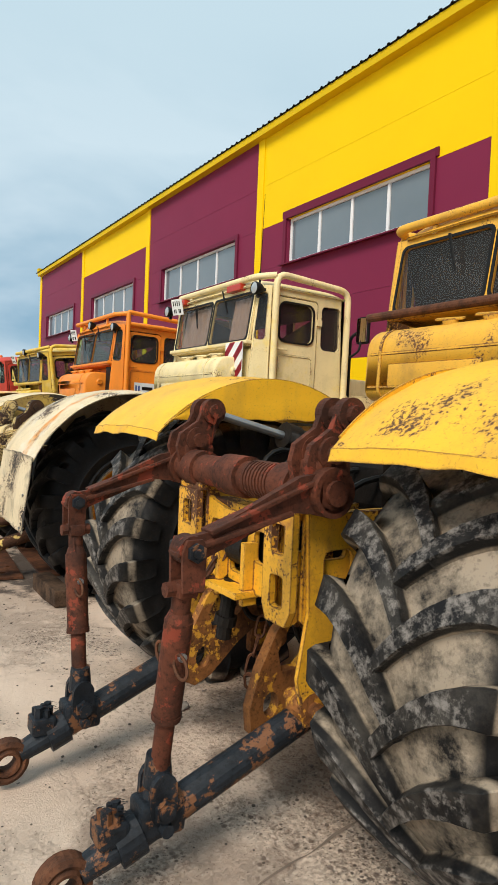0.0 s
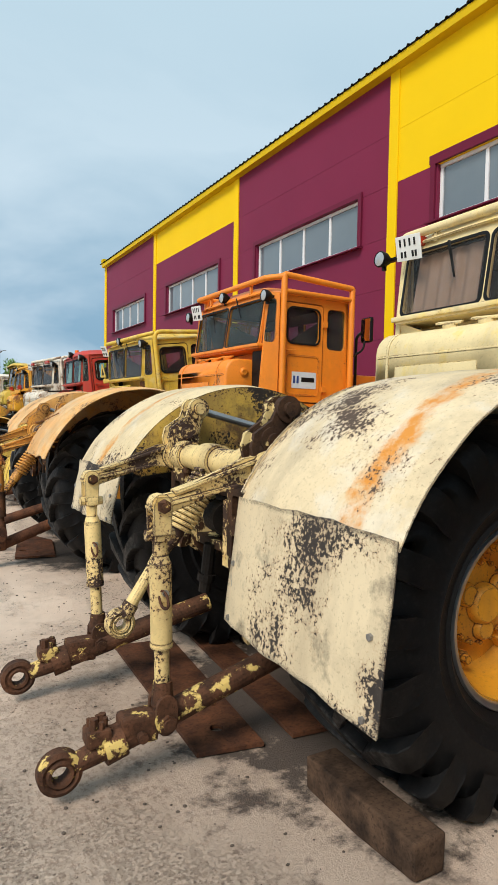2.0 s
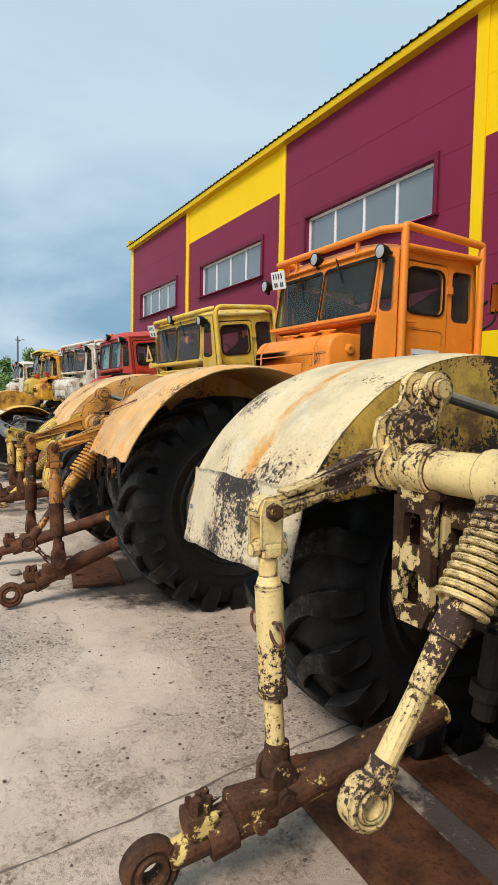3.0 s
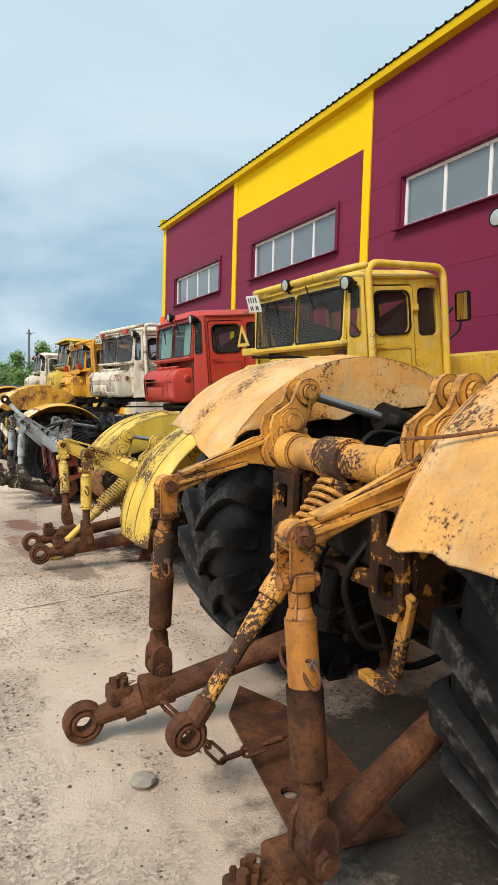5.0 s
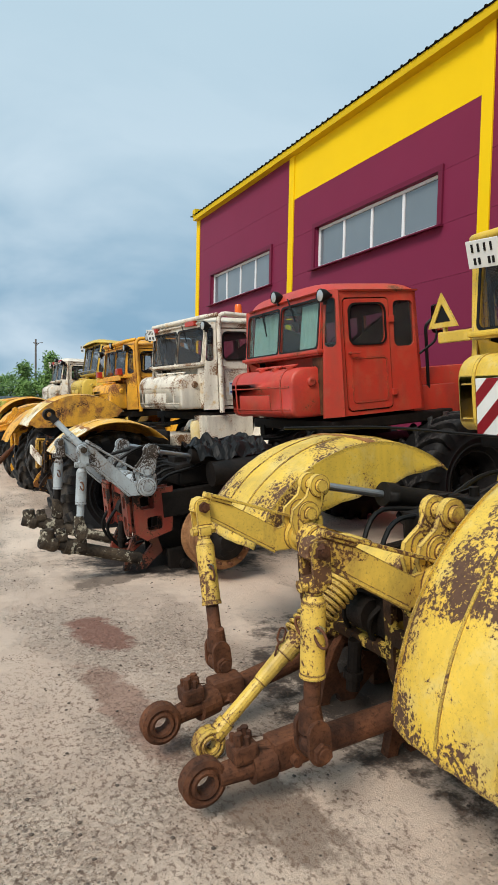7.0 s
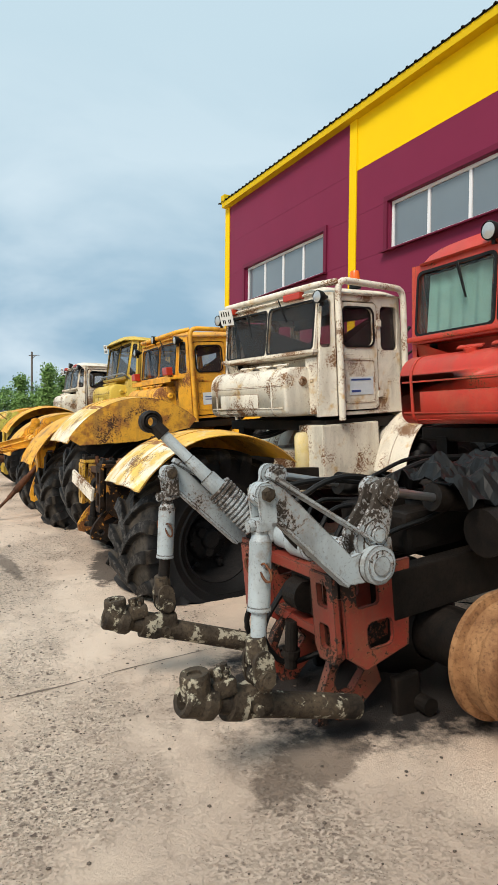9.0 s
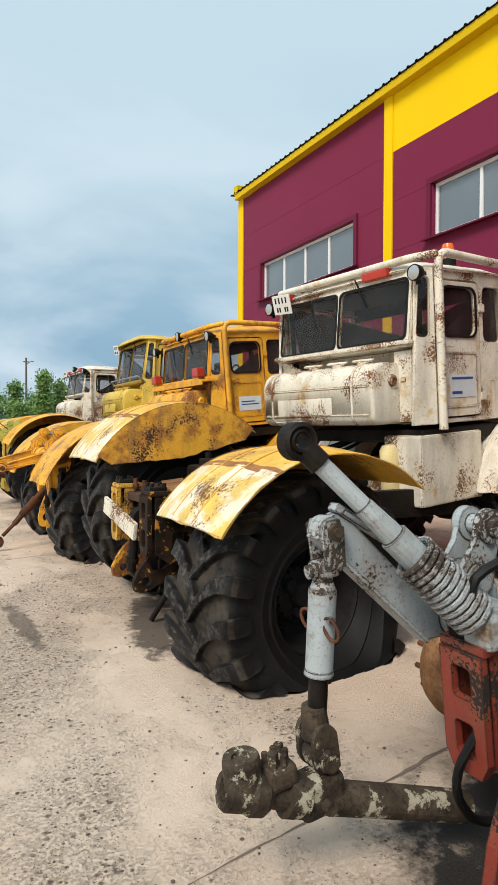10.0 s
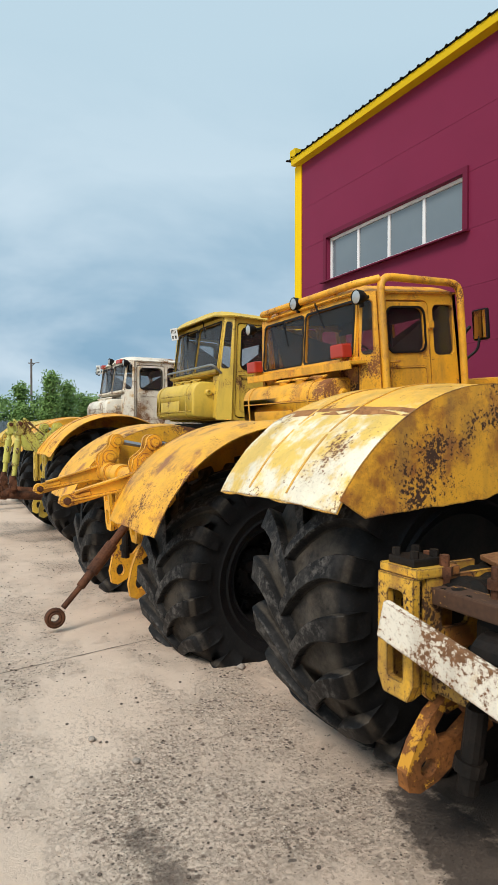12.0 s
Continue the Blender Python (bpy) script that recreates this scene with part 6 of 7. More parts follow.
# B: cream
b = tractor(2.09, 3.99, 0, "cream articulated tractor with flaking paint and striped marker, on concrete")
rear_frame(b, DARK_C, hook=False)
for s in (-1, 1):
    wheel(b, 0.10 if s < 0 else 0, s * 1.05, 0.77, RIM_Y, M_RUBBER, spin=11 * s)
    fender(b, s, CREAM_STAINED if s < 0 else CREAM, 0.78, a0=25, tail=0.51 if s < 0 else 0.30, lead=0.06, ax=0.03 if s < 0 else -0.08, tail_mat=CREAM_FLAP, seed=s + 7, ribs=False, skirt=0.42 if s < 0 else 0.5, deep=-0.02 if s < 0 else 0.12, skirt_mat=None if s < 0 else B_SKIRT, yin=YI, yout=1.61, label="cream mudguard with flaking paint and rust")
hitch(b, (CREAM_ARM, CREAM_ARM), near_horn=DARK_C, low_mat=M_CHIPPED_LINK, tipx=-1.14, tipz=1.18, wid=0.54, linkx=-1.10, linkz=0.28, ball=(-1.53, 0.14), wid_low=0.50, lowy=0.44, lowz=0.42, top=((-0.64, 0.0, 1.28), (-1.13, 0.01, 0.52), True))
before = set(b.children)
cab(b, CREAM_CAB, marker=(-0.72, 2.16), curtain=True, lamps=2)
front_half(b, CREAM_CAB, RIM_Y)
front_pose(b, before, 3.73, 4.28, 1.66)

# C: orange
c = tractor(2.03, 8.20, 0, "orange articulated tractor with a pale orange mudguard, on concrete")
rear_frame(c, DARK_BR, hook=False)
for s in (-1, 1):
    wheel(c, 0, HT if s > 0 else -1.0, 0.77, RIM_Y, M_RUBBER, spin=17 * s)
    fender(c, s, ORANGE_FENDER, 0.80, a0=20 if s < 0 else 32, R=1.0, seed=s + 17, ribs=False, ragged=0.012 if s < 0 else 0.03, skew=0 if s < 0 else 10, yin=YI, yout=1.56, label="faded orange mudguard, torn at the rear edge")
hitch(c, (ORANGE_ARM, ORANGE_ARM), tipx=-1.17, tipz=1.155, wid=0.54, linkx=-1.15, linkz=0.32, ball=(-1.49, 0.105), wid_low=0.66, lowy=0.44, lowz=0.44, link_mat=BURNT_LINK, rod_mat=DRUM_RUST, sleeve=DRUM_RUST, top=((-0.62, 0.0, 1.25), (-1.27, 0.0, 0.33), True, M_RUST), low_mat=M_RUST)
before = set(c.children)
cab(c, ORANGE_CAB, recess=M_OILY, glass=M_GREEN_GLASS, lamps=3, roof_lights=False, tank_y=(-0.66, 0.78), cage_up=0.21, square=True,
    door_sticker=[(0.22, 0.28, 0.03, 0.09, M_BLUE_TEXT), (0.27, 0.28, 0.03, 0.09, M_BLUE_TEXT), (0.34, 0.30, 0.19, 0.055, M_BLACK)])
front_half(c, ORANGE_CAB, RIM_Y)
front_pose(c, before, 3.72, 8.46, 1.66, 1)

# D: yellow, rear wheels off
d = tractor(2.50, 12.10, 0, "yellow articulated tractor, badly chipped, rear wheels missing, sunk on its axle", 0.38, 6.5)
rear_frame(d, DARK_Y, hook_mat=M_RUST)
for s in (-1, 1):
    brake_drum(d, s * 0.92, mat=DRUM_RUST)
    fender(d, s, YEL_D, 0.78, a0=6 if s < 0 else 28, a1=132, R=1.03 if s < 0 else 0.98, yin=0.68, yout=1.44, seed=s + 27, seams=(0.62,), label="yellow mudguard with heavy rust chipping")
hitch(d, (YEL_D_ARM, YEL_D_ARM), rod_mat=M_RUST, tipx=-1.19, tipz=1.56, wid=0.54, linkx=-1.26, linkz=0.86, ball=(-1.63, 0.73), lowz=0.72, low_c=-0.12, wid_low=0.42, ball_wid=0.24, lowy=0.40, top=((-0.66, 0.0, 1.22), (-1.45, 0.03, 0.62), True))
before = set(d.children)
cab(d, YEL_D_CAB, lamps=(-0.99, 0.1), marker=(0.42, 1.84), roof_lights=False, recess=M_RUST, tank_y=(-0.80, 0.80), door_sticker=[(0.24, 0.24, 0.14, 0.03, M_BLUE_TEXT)])
front_half(d, YEL_D_CAB, RIM_DARK)
front_pose(d, before, 3.70, 12.30, 1.43, 2)

# E: red, no rear wheels
e = tractor(2.31, 15.70, 0, "red articulated tractor without rear wheels, grey linkage, oil below", 0.38, 6.5)
rear_frame(e, RED_FRAME)
for s in (-1, 1):
    brake_drum(e, s * 0.92, mat=TAN_RUST)
hitch(e, (GREY_ARM, GREY_ARM), socket=True, far_rod=M_OILY, low_mat=GREY_LINK, tipx=-1.05, tipz=1.67, shaftx=-0.52, shaftz=1.27, linkx=-1.15, linkz=0.97, ball=(-1.42, 0.92), lowz=0.60, lowx=-0.62, lowy=0.46, wid=0.54, wid_low=0.56, top=((-0.62, 0.30, 1.30), (-1.12, 0.55, 1.965), True, M_OILY, 0.062))
before = set(e.children)
cab(e, RED_CAB, glass=M_GREEN_GLASS, plate_on=False, roof_lights=False, cage=False, lamps=(-1.0, 0.02), recess=M_RUST, curtain=M_TEAL, tank_y=(-0.80, 0.75))
front_half(e, RED_CAB, RIM_DARK, deck_mat=M_OILY, guards=False)
front_pose(e, before, 3.67, 16.22, 1.46, -1)

# F: white cab, yellow and white mudguards, flat tyre, steered at the hinge
f = tractor(2.07, 19.09, 0, "white articulated tractor with rust streaks, yellow mudguards and a flat tyre")
rear_frame(f, YEL_G_OLD, reach=0.62, hook_mat=HOOK_RUST, right_mat=GREASY, hoses=False)
shifted(f, (), -0.06, 0.06, -0.20)
wheel(f, 0.03, -1.02, 0.42, RIM_DARK, M_RUBBER_WORN, flat=0.42).matrix_basis = pose(0.03, -1.02, 0.42, 0, 0, 9)
wheel(f, 0, 1.08, 0.77, RIM_DARK, M_RUBBER_WORN, spin=9)
for s, z in ((-1, 0.44), (1, 0.74)):
    fender(f, s, YEL_F, z, a0=32 if s < 0 else 29, seed=s + 37, R=0.94 if s < 0 else 1.0, yin=YI, yout=1.61, ax=0.0, skirt=0.42 if s < 0 else 0.62, deep=-0.02 if s < 0 else 0.14, seams=(0.30,), skirt_mat=RUSTY_SKIRT, patch=(0.30, PALE_PATCH), label="yellow and white patched mudguard")
before = set(f.children)
cab(f, WHITE_CAB, lamps=(-0.99, 1.02), door_sticker=[(0.22, 0.25, 0.14, 0.025, M_BLUE_TEXT), (0.22, 0.38, 0.30, 0.02, M_BLUE_TEXT)])
front_half(f, WHITE_CAB, RIM_DARK, side_box=WHITE_CAB)
front_pose(f, before, 3.57, 19.58, 1.52, 7)

# G: orange-yellow
g = tractor(2.13, 22.97, 0, "orange-yellow articulated tractor with a pipe guard round the cab", 0.10, 4.5)
rear_frame(g, YEL_G)
wheel(g, 0, -1.0, 0.58, RIM_DARK, M_RUBBER_WORN, flat=0.48, spin=0).matrix_basis = pose(0, -1.0, 0.58, 0, 0, 9)
wheel(g, 0, HT, 0.58, RIM_DARK, M_RUBBER_WORN, flat=0.48, spin=0)
for s in (-1, 1):
    fender(g, s, G_FENDER, 0.64, a0=24, R=1.06, seed=s + 47, ribs=False, yin=YI, yout=1.58, label="orange-yellow mudguard")
hitch(g, (YEL_G, YEL_G), links=False, tipz=1.22, wid=0.54)
before = set(g.children)
cab(g, YEL_G, lamps=3, roof_lights=False, plate_on=False, tank_y=(-0.76, 0.86), door_sticker=[(0.24, 0.30, 0.28, 0.015, M_BLUE_TEXT), (0.24, 0.34, 0.22, 0.015, M_BLUE_TEXT)], recess=YEL_G_OLD)
# red lamps and shelf on the cab's sill
for yy in (-0.84, 0.86):
    bm = B()
    box(bm, (1.31, yy, 2.44), (0.11, 0.20, 0.13), bevel=0.015)
    part("tail_light", bm, M_LAMP_RED, g, "red plastic tail light on the cab sill")
    bm = B()
    box(bm, (1.36, yy, 2.36), (0.10, 0.05, 0.06), bevel=0.008)
    part("lamp_bracket", bm, YEL_G, g)
bm = B()
box(bm, (1.38, 0, 2.32), (0.20, 2.02, 0.035), bevel=0.01)
box(bm, (1.285, 0, 2.30), (0.02, 2.02, 0.08), bevel=0.006)
part("shelf", knit(bm), YEL_G, g)
front_half(g, YEL_G, RIM_DARK)
front_pose(g, before, 3.60, 23.53, 1.49)

# H, I
h = tractor(2.1, 27.05, 0, "dull yellow articulated tractor with a tall square cab")
rear_frame(h, YEL_H)
for s in (-1, 1):
    wheel(h, 0, s * HT, 0.77, RIM_DARK, M_RUBBER)
    fender(h, s, YEL_G, 0.78, seed=s + 57, yin=YI, yout=1.58)
hitch(h, (GREEN_ARM, GREEN_ARM), tipx=-1.0, tipz=1.62, linkx=-1.10, linkz=0.80, ball=(-1.40, 0.72), lowz=0.62)
before = set(h.children)
cab(h, YEL_H, cage=False, lamps=0, roof_lights=False, visor=0.12, rail=True, H=1.52)
front_half(h, YEL_H, RIM_DARK)
front_pose(h, before, 3.75, 27.10, 1.70)
i_ = tractor(2.2, 31.3, 0, "white articulated tractor at the end of the row")
rear_frame(i_, WHITE_CAB)
for s in (-1, 1):
    wheel(i_, 0, s * HT, 0.77, RIM_DARK, M_RUBBER)
    fender(i_, s, YEL_H, 0.78, seed=s + 67, yin=YI, yout=1.58)
hitch(i_, (YEL_H, YEL_H))
cab(i_, WHITE_CAB, cage=False)
front_half(i_, WHITE_CAB, RIM_DARK)

# ---- yard: joints, stains, loose pieces ----
for y0 in (-0.9, 4.85, 10.75, 16.35, 22.0, 27.6):
    bm = B()
    n = 220
    prev = None
    for i in range(n + 1):
        x = -7 + 16 * i / n
        y = y0 + 0.18 * (x - 0.2) + 0.02 * noise.noise((x * 4, y0, 0)) + 0.008 * noise.noise((x * 19, y0, 0))
        w = max(0.0015, 0.004 + 0.009 * noise.noise((x * 5, y0, 4)) + 0.006 * noise.noise((x * 23, y0, 9)))
        cur = (bm.verts.new((x, y - w, 0.003)), bm.verts.new((x, y + w, 0.003)))
        if prev:
            bm.faces.new((prev[0], cur[0], cur[1], prev[1]))
        prev = cur
    part("slab_joint", bm, M_JOINT, ground, "narrow dark joint between slabs")


def chock(x, y, rot, l=0.62):
    bm = B()
    box(bm, (0, 0, 0.075), (0.15, l, 0.14), bevel=0.012)
    bmesh.ops.subdivide_edges(bm, edges=bm.edges, cuts=1)
    for v in bm.verts:
        v.co += 0.010 * Vector((noise.noise(v.co * 6), 0.4 * noise.noise(v.co * 7 + Vector((3, 0, 0))), 0.5 * noise.noise(v.co * 5)))
        v.co.z = max(0, v.co.z)
    o = part("timber_block", bm, M_WOOD, None)
    o.matrix_basis = pose(x, y, 0.0, 0, 0, rot)
    tagged(o, "old split timber block chocking a tractor wheel", "timber block")


chock(1.57, 2.83, 1)


def ground_plate(pts, holes, label):
    bm = B()
    plate(bm, pts, [[(cx + r * math.cos(k * math.tau / 14), cy + r * math.sin(k * math.tau / 14)) for k in range(14)] for cx, cy, r in holes], 0.02, Matrix.Translation((0, 0, 0.008)))
    o = part("steel_plate", bm, M_RUST, None)
    tagged(o, label, "steel plate")
    return o


ground_plate([(1.18, 3.55), (1.50, 3.50), (1.62, 4.95), (1.24, 5.00)], [(1.36, 3.72, 0.035), (1.46, 3.95, 0.02)], "rusty steel plate lying under a tractor linkage")
ground_plate([(1.66, 3.50), (1.86, 3.48), (1.98, 4.95), (1.76, 4.98)], [], "rusty steel strip lying under a tractor linkage")
ground_plate([(1.05, 7.85), (1.45, 7.80), (1.58, 8.60), (1.40, 9.05), (1.22, 8.80)], [(1.18, 8.15, 0.04), (1.30, 8.02, 0.02)], "rusty brown steel plate with bolt holes on the concrete")

# crumbs and pebbles
rng = random.Random(4)
bm = B()
for k in range(2600):
    x, y = rng.uniform(0.05, 2.0), rng.uniform(-1.5, 27)
    r = rng.choice((0.003, 0.004, 0.004, 0.005, 0.006, 0.009))
    q = bmesh.ops.create_icosphere(bm, subdivisions=1, radius=r, matrix=Matrix.Translation((x, y, r * 0.5)) @ Matrix.Diagonal((1, rng.uniform(0.6, 1.2), 0.45, 1)))
crumbs = part("crumbs", bm, M_GRIT, None)
tagged(crumbs, "small crumbs of stone scattered on the concrete", "gravel", kind="stuff")
for x, y, r in ((0.69, 8.47, 0.05), (1.62, 0.55, 0.035), (0.62, 20.9, 0.02), (1.7, 21.4, 0.03), (0.75, 20.6, 0.02)):
    bm = B()
    bmesh.ops.create_icosphere(bm, subdivisions=2, radius=r)
    for v in bm.verts:
        v.co *= 1 + 0.35 * noise.noise(v.co * 30 + Vector((x, y, 0)))
        v.co.z *= 0.6
    o = part("stone", bm, M_STONE, None)
    o.matrix_basis = pose(x, y, r * 0.45, 0, 0, 40 * y)
    tagged(o, "broken lump of concrete lying on the yard", "stone", "loose stones")


# ---- small parts on the tractors ----
def chain(parent, pts, r=0.016, label="rusty hanging chain"):
    """Links along a polyline, each turned a quarter from the last."""
    pts = [Vector(p) for p in pts]
    for a, b in zip(pts, pts[1:]):
        n = max(1, int((b - a).length / (r * 3.2)))
        d = (b - a) / n
        for i in range(n):
            c = a + d * (i + 0.5)
            f = frame_xyz(c, d, d.orthogonal() if i % 2 else d.cross(d.orthogonal()))
            bm = B()
            loop = [f @ Vector((r * 1.15 * math.cos(t) + (r * 1.0 if math.cos(t) > 0 else -r * 1.0), r * 0.95 * math.sin(t), 0)) for t in [math.tau * k / 10 for k in range(10)]]
            path_tube(bm, loop + [loop[0]], r * 0.32, 5)
            part("chain_link", bm, M_RUST, parent, label)


chain(a, [(-0.62, 0.10, 1.02), (-0.72, 0.12, 0.86), (-0.60, 0.16, 0.80)], 0.028)
chain(a, [(-0.50, -0.02, 0.70), (-0.55, 0.0, 0.45), (-0.50, 0.05, 0.30)], 0.022)
chain(c, [(-1.25, 0.30, 0.30), (-1.05, 0.15, 0.10), (-0.80, 0.10, 0.16)], 0.024)
chain(d, [(-1.05, 0.0, 1.05), (-1.12, 0.02, 0.86)], 0.016)
# warning triangle on the fourth tractor
before = set(d.children)
bm = B()
tri = [(0.185 * math.cos(radians(90 + 120 * k)), 0.185 * math.sin(radians(90 + 120 * k))) for k in range(3)]
plate(bm, tri, [[(0.52 * x, 0.52 * y) for x, y in tri]], 0.012, frame_xyz((1.45, 1.22, 2.53), (0, -1, 0), (0, 0, 1)))
tr = part("warning_triangle", bm, YEL_D_CAB, d, "yellow warning triangle with a dark centre")
bm = B()
plate(bm, [(0.5 * x, 0.5 * y) for x, y in tri], [], 0.008, frame_xyz((1.454, 1.22, 2.53), (0, -1, 0), (0, 0, 1)))
part("centre", bm, M_BLACK, tr)
bm = B()
box(bm, (1.48, 1.12, 2.36), (0.06, 0.34, 0.09), bevel=0.012)
box(bm, (1.47, 1.22, 2.42), (0.03, 0.03, 0.12))
part("bracket", bm, YEL_D_CAB, d)
on_front(d, before)
# beacon on the white cab, air bottle below it
before = set(f.children)
bm = B()
lathe(bm, [(0.001, 0.15), (0.045, 0.145), (0.055, 0.12), (0.062, 0.03), (0.062, 0.0), (0.001, 0.0)], 20, "Z", (2.26, -0.70, 3.16))
part("beacon", bm, M_LAMP_ORANGE, f, "orange rotating beacon", smooth=True)
bm = B()
lathe(bm, [(0.001, 0.0), (0.07, 0.0), (0.07, 0.06), (0.055, 0.065)], 20, "Z", (2.26, -0.70, 3.10))
part("beacon_base", bm, M_BLACK, f, smooth=True)
bm = B()
lathe(bm, [(0.001, -0.24), (0.06, -0.23), (0.085, -0.18), (0.085, 0.18), (0.06, 0.23), (0.001, 0.24)], 20, "Z", (1.40, -0.65, 1.24))
part("air_bottle", bm, CREAM_CAB, f, "cream painted air bottle", smooth=True)
on_front(f, before)
# whip aerial on the cream cab
before = set(b.children)
bm = B()
tube(bm, (1.52, -0.93, 3.00), (1.52, -0.93, 3.12), 0.012, seg=8)
tube(bm, (1.52, -0.93, 3.10), (1.53, -0.93, 3.95), 0.005, 0.0025, seg=6)
part("aerial", knit(bm), M_BLACK, b, "thin black whip aerial", smooth=True)
on_front(b, before)
# greasy deck with loose plates, and pale boards, on the sixth tractor's rear
bm = B()
sheet(bm, lambda u, v: Vector((-0.66 + 0.95 * u, -0.46 + 0.98 * v, 0.98 + 0.10 * u + 0.05 * noise.noise((5 * u, 5 * v, 7.0)) + 0.025 * noise.noise((14 * u, 15 * v, 2.0)) - 0.10 * max(0.0, abs(2 * v - 1) - 0.8) * 5)), 30, 26, 0.02)
part("grease_crust", bm, M_OILY, f, "thick black crust of grease and dirt")
for px, py, pw, pl, pr in ((-0.40, -0.12, 0.26, 0.22, 14), (-0.30, 0.30, 0.18, 0.16, -20)):
    bm = B()
    box(bm, (px, py, 1.055), (pw, pl, 0.02), Euler((radians(4), radians(-8), radians(pr))).to_matrix(), bevel=0.005)
    part("loose_plate", bm, TAN_RUST, f, "dusty brown cover plate")
for py in (-0.26, -0.16, -0.06, 0.12, 0.34, 0.42):
    bm = B()
    tube(bm, (-0.60, py, 0.98), (-0.60, py, 1.09), 0.017, seg=8)
    tube(bm, (-0.60, py, 1.02), (-0.60, py, 1.05), 0.03, seg=6)
    part("stud", knit(bm), M_RUST, f)
bm = B()
tube(bm, (-0.25, -0.04, 0.62), (-0.37, 0.01, 0.35), 0.020, seg=10)
tube(bm, (-0.37, 0.01, 0.36), (-0.56, 0.08, 0.015), 0.028, 0.020, seg=10)
part("prop_bar", knit(bm), M_OILY, f, "oily bar propped on the ground")
bm = B()
box(bm, (-0.80, 0.10, 0.82), (0.03, 0.60, 0.13), Euler((radians(14), 0, radians(6))).to_matrix(), bevel=0.008)
part("cross_board", bm, WHITE_CAB, f, "pale painted steel board")
# loose drawbar of the seventh tractor
bm = B()
tube(bm, (-0.55, -0.05, 1.0), (-1.10, -0.22, 0.50), 0.035, seg=14)
tube(bm, (-0.80, -0.13, 0.77), (-1.0, -0.19, 0.59), 0.05, seg=14)
tube(bm, (-1.10, -0.22, 0.50), (-1.25, -0.27, 0.38), 0.022, seg=12)
eye_end(bm, Vector((-1.32, -0.29, 0.32)), 0.075, 0.05)
part("drawbar", bm, M_RUST, g, "rusty swinging drawbar with an eye")


# cables, hoses and wire
def cable(parent, pts, r, mat, name="cable", label=""):
    bm = B()
    path_tube(bm, bend(pts, 0.25, 6), r, 7)
    return part(name, bm, mat, parent, label, smooth=True)


cable(c, [(-0.30, 1.45, 1.80), (0.10, 1.50, 1.83), (0.9, 1.35, 1.66), (1.5, 1.1, 1.62)], 0.010, M_BLACK)
cable(c, [(-0.81, -0.55, 1.43), (-0.78, -0.70, 1.445), (-0.74, -0.92, 1.49), (-0.70, -1.10, 1.53)], 0.006, TAN_RUST, "wire", "rusty wire over the mudguard edge")
cable(d, [(-0.40, 1.0, 1.86), (0.3, 0.9, 1.80), (1.2, 0.2, 1.62), (1.7, -0.3, 1.70)], 0.010, M_BLACK)
for k in range(2):
    y0_ = -0.05 + 0.30 * k
    cable(e, [(-0.50, y0_, 1.15), (-0.72 - 0.05 * (k % 3), y0_ + 0.05, 1.42 + 0.06 * (k % 2)), (-0.35, y0_ * 0.8, 1.62 - 0.05 * (k % 3)), (0.25, y0_ * 0.6, 1.45)], 0.017, M_BLACK, "hose", "perished black hydraulic hose")
for k in range(4):
    y0_ = -0.30 + 0.2 * k
    if k > 1:
        cable(e, [(-0.60, y0_, 1.05), (-0.78, y0_ + 0.06, 0.80), (-0.62, y0_ + 0.1, 0.55), (-0.40, y0_, 0.62)], 0.016, M_BLACK, "hose", "perished black hydraulic hose")
    cable(c, [(-0.52, y0_, 1.05), (-0.66, y0_ + 0.05, 0.85), (-0.50, y0_ + 0.08, 0.50), (-0.25, y0_, 0.60)], 0.015, M_OILY, "hose", "oily hanging hose")
    cable(d, [(-0.50, y0_, 1.10), (-0.64, y0_ + 0.04, 1.0), (-0.50, y0_ + 0.08, 0.70), (-0.25, y0_, 0.80)], 0.014, M_OILY, "hose", "oily hanging hose")
    cable(a, [(-0.40, y0_, 1.10), (-0.56, y0_ + 0.05, 0.95), (-0.48, y0_ + 0.04, 0.62), (-0.25, y0_, 0.66)], 0.013, M_OILY, "hose", "oily hanging hose")
# crumpled black sheet on the fifth tractor's frame
bm = B()
sheet(bm, lambda u, v: Vector((0.0 + 0.75 * u, -0.62 + 0.62 * v, 1.56 + 0.12 * noise.noise((4 * u, 4 * v, 3.0)) + 0.06 * noise.noise((11 * u, 9 * v, 1.0)) - 0.25 * max(0, 0.25 - v) * 2)), 26, 22, 0.004)
part("sheet_cover", bm, M_BLACK, e, "crumpled black plastic sheet")
# orange drop bar inside the third tractor's linkage
bm = B()
box(bm, (-0.62, -0.38, 0.72), (0.03, 0.05, 0.40), Euler((radians(24), radians(-14), 0)).to_matrix(), bevel=0.008)
box(bm, (-0.66, -0.30, 0.54), (0.05, 0.16, 0.035), bevel=0.008)
part("drop_bar", knit(bm), ORANGE_ARM, c, "chipped orange drop bar")
bm = B()
box(bm, (-0.64, -0.36, 0.62), (0.035, 0.05, 0.42), Euler((radians(20), radians(-20), 0)).to_matrix(), bevel=0.008)
part("drop_bar", bm, CREAM_ARM, b, "chipped cream drop bar")
bm = B()
box(bm, (-0.62, -0.16, 0.95), (0.03, 0.10, 0.34), bevel=0.008)
part("post_plate", bm, CREAM_ARM, b)
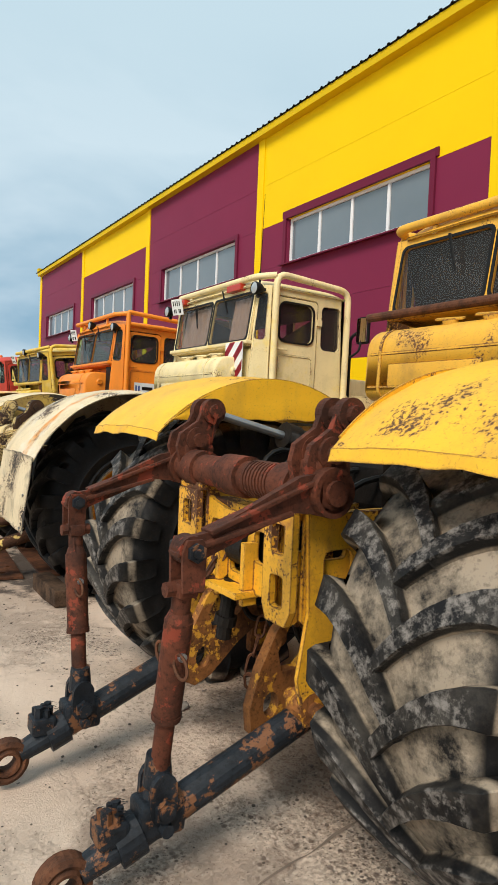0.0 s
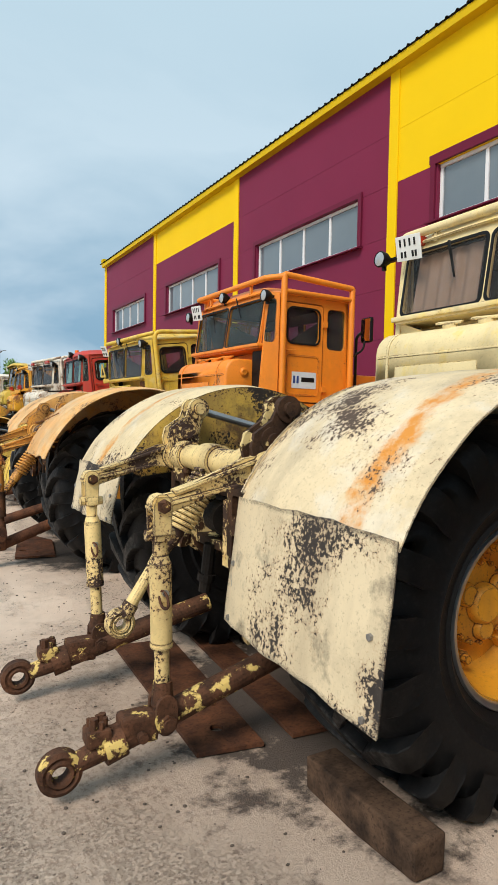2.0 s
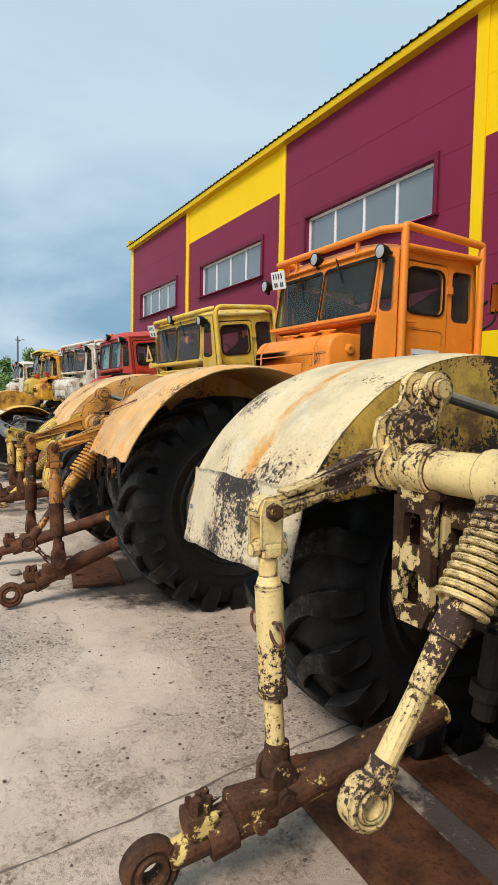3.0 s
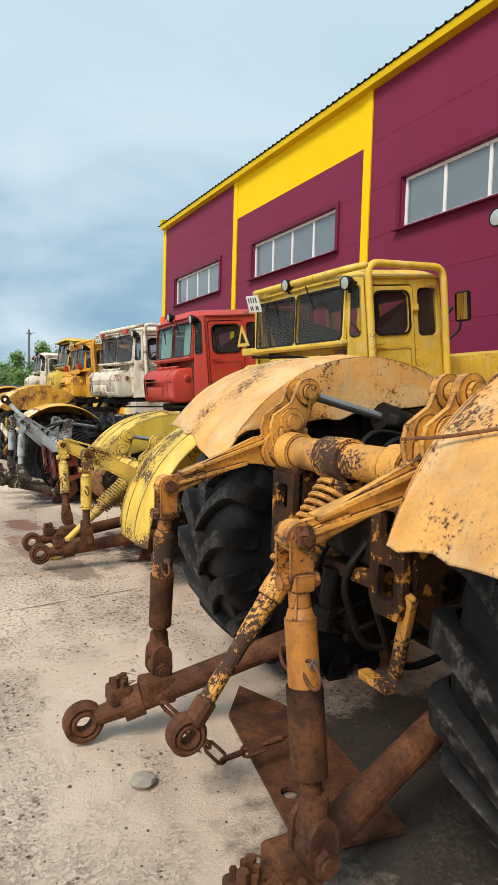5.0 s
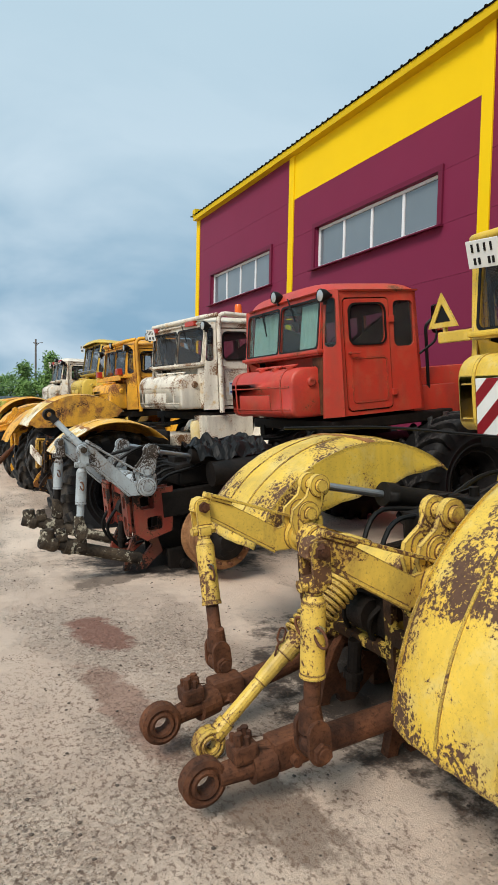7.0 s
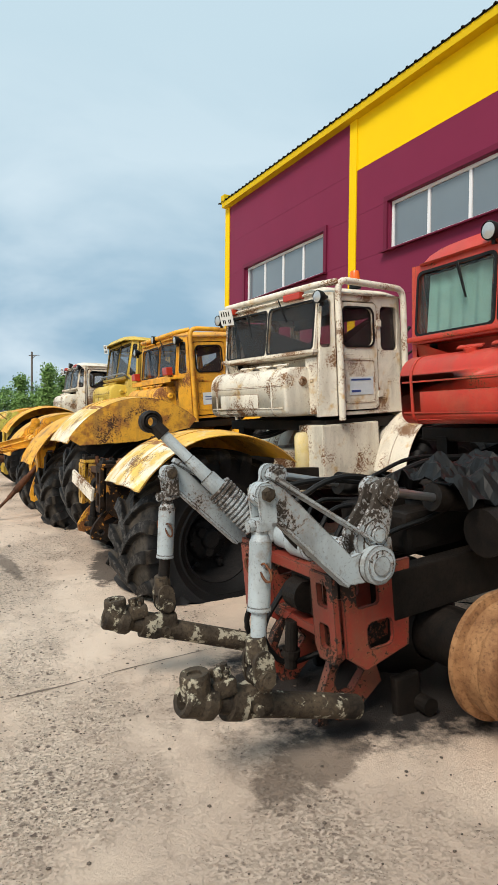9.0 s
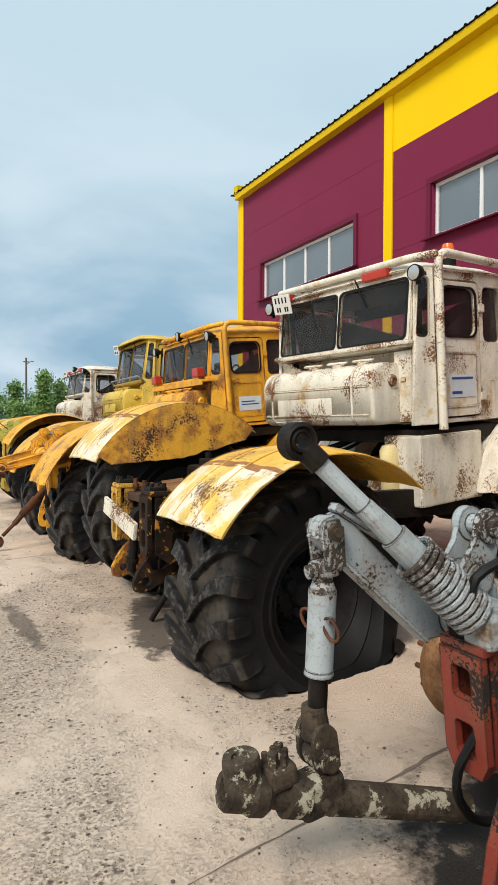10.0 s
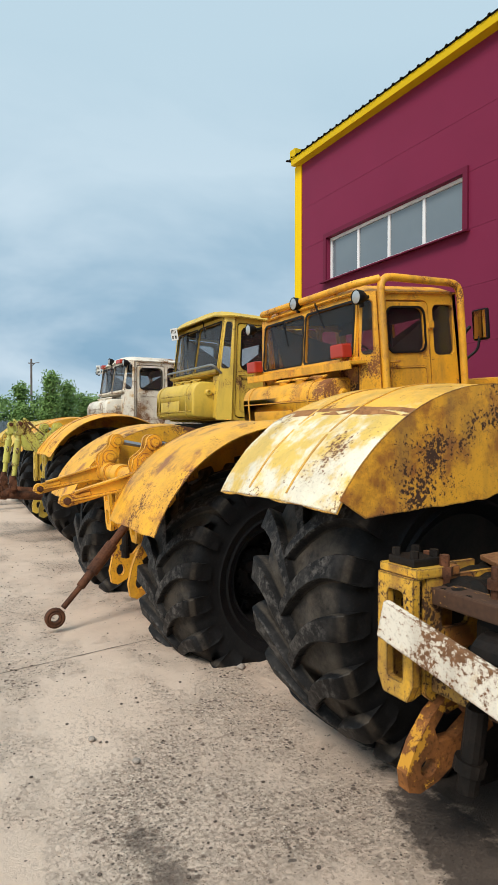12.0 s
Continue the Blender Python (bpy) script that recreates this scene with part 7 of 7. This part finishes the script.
# wire with a loop on the first tractor's linkage
loop = [(-1.72 + 0.02 * math.sin(k), 0.40 - 0.004 * k + 0.03 * math.cos(k * 0.9), 0.10 - 0.006 * k) for k in range(14)]
cable(a, [(-1.60, 0.40, 0.24), (-1.66, 0.42, 0.16)] + loop, 0.004, M_STEEL, "wire", "thin wire wound into a loop")

# ---- background ----
def tree(x, y, hgt, spread, seed, conifer=False):
    r = random.Random(seed)
    t = thing("tree", pose(x, y, 0), "green leafy tree behind the yard fence", "tree", "far trees")
    bm = B()
    tube(bm, (0, 0, 0), (0, 0, hgt * 0.55), 0.18, 0.09, seg=8)
    for k in range(7):
        a, z = r.uniform(0, math.tau), hgt * r.uniform(0.2, 0.6)
        tube(bm, (0, 0, z), (spread * 0.6 * math.cos(a), spread * 0.6 * math.sin(a), z + hgt * 0.22), 0.06, 0.02, seg=6)
    part("trunk", bm, M_BARK, t)
    vs, fs = [], []
    clumps = [(r.gauss(0, 0.45) * spread, r.gauss(0, 0.45) * spread, hgt * r.uniform(0.12, 0.92)) for _ in range(64)]
    for cx, cy, cz in clumps:
        if conifer:
            k = max(0.05, 1.05 - cz / hgt)
            cx, cy = cx * k, cy * k
        for _ in range(52):
            p = Vector((cx + r.gauss(0, 0.34), cy + r.gauss(0, 0.34), cz + r.gauss(0, 0.30)))
            u = Vector((r.gauss(0, 1), r.gauss(0, 1), r.gauss(0, 1))).normalized() * r.uniform(0.09, 0.2)
            w = u.orthogonal().normalized() * u.length * 0.6
            i0 = len(vs)
            vs += [p - u, p + w, p + u, p - w]
            fs.append((i0, i0 + 1, i0 + 2, i0 + 3))
    me = bpy.data.meshes.new("crown")
    me.from_pydata(vs, [], fs)
    me.materials.append(M_LEAF)
    o = new("crown", me)
    o.parent = t


rr = random.Random(11)
for k in range(16):
    tree(-9 + 1.9 * k + rr.uniform(-0.5, 0.5), 84 + rr.uniform(-5, 8), rr.uniform(3.8, 5.8), rr.uniform(1.6, 2.4), 100 + k)
for x, y, hh in ((11.5, 80, 7.6), (9.3, 84, 6.4), (13.4, 82, 6.8)):
    tree(x, y, hh, 1.1, int(x * 10), True)

fence = thing("fence", Matrix(), "blue-grey corrugated sheet fence along the yard's end", "fence")
for k in range(26):
    bm = B()
    x0 = -18 + 1.6 * k
    prof = [(x0 + 0.1 * i, 0.02 * (i % 2)) for i in range(17)]
    lo = [bm.verts.new((x, 70 + d_, 0.1)) for x, d_ in prof]
    hi = [bm.verts.new((x, 70 + d_, 2.35)) for x, d_ in prof]
    for i in range(16):
        bm.faces.new((lo[i], lo[i + 1], hi[i + 1], hi[i]))
    bmesh.ops.solidify(bm, geom=list(bm.faces), thickness=0.01)
    part("fence_panel", bm, M_FENCE, fence)
    bm = B()
    box(bm, (x0, 70.08, 1.2), (0.08, 0.08, 2.4))
    part("post", bm, M_FENCE, fence)

for x, y, hgt in ((12.2, 96, 10.2),):
    po = thing("utility_pole", pose(x, y, 0), "weathered wooden utility pole with a crossarm and lamp", "utility pole")
    bm = B()
    tube(bm, (0, 0, 0), (0, 0, hgt), 0.16, 0.11, seg=10)
    part("pole", bm, M_POLE, po)
    bm = B()
    box(bm, (0, 0, hgt - 0.5), (0.7, 0.1, 0.12))
    part("crossarm", bm, M_POLE, po)
    bm = B()
    path_tube(bm, bend([(0, 0, hgt - 0.9), (0.5, 0, hgt - 0.4), (0.9, 0, hgt - 0.4)], 0.2), 0.04, 6)
    part("lamp_arm", bm, M_POLE, po)
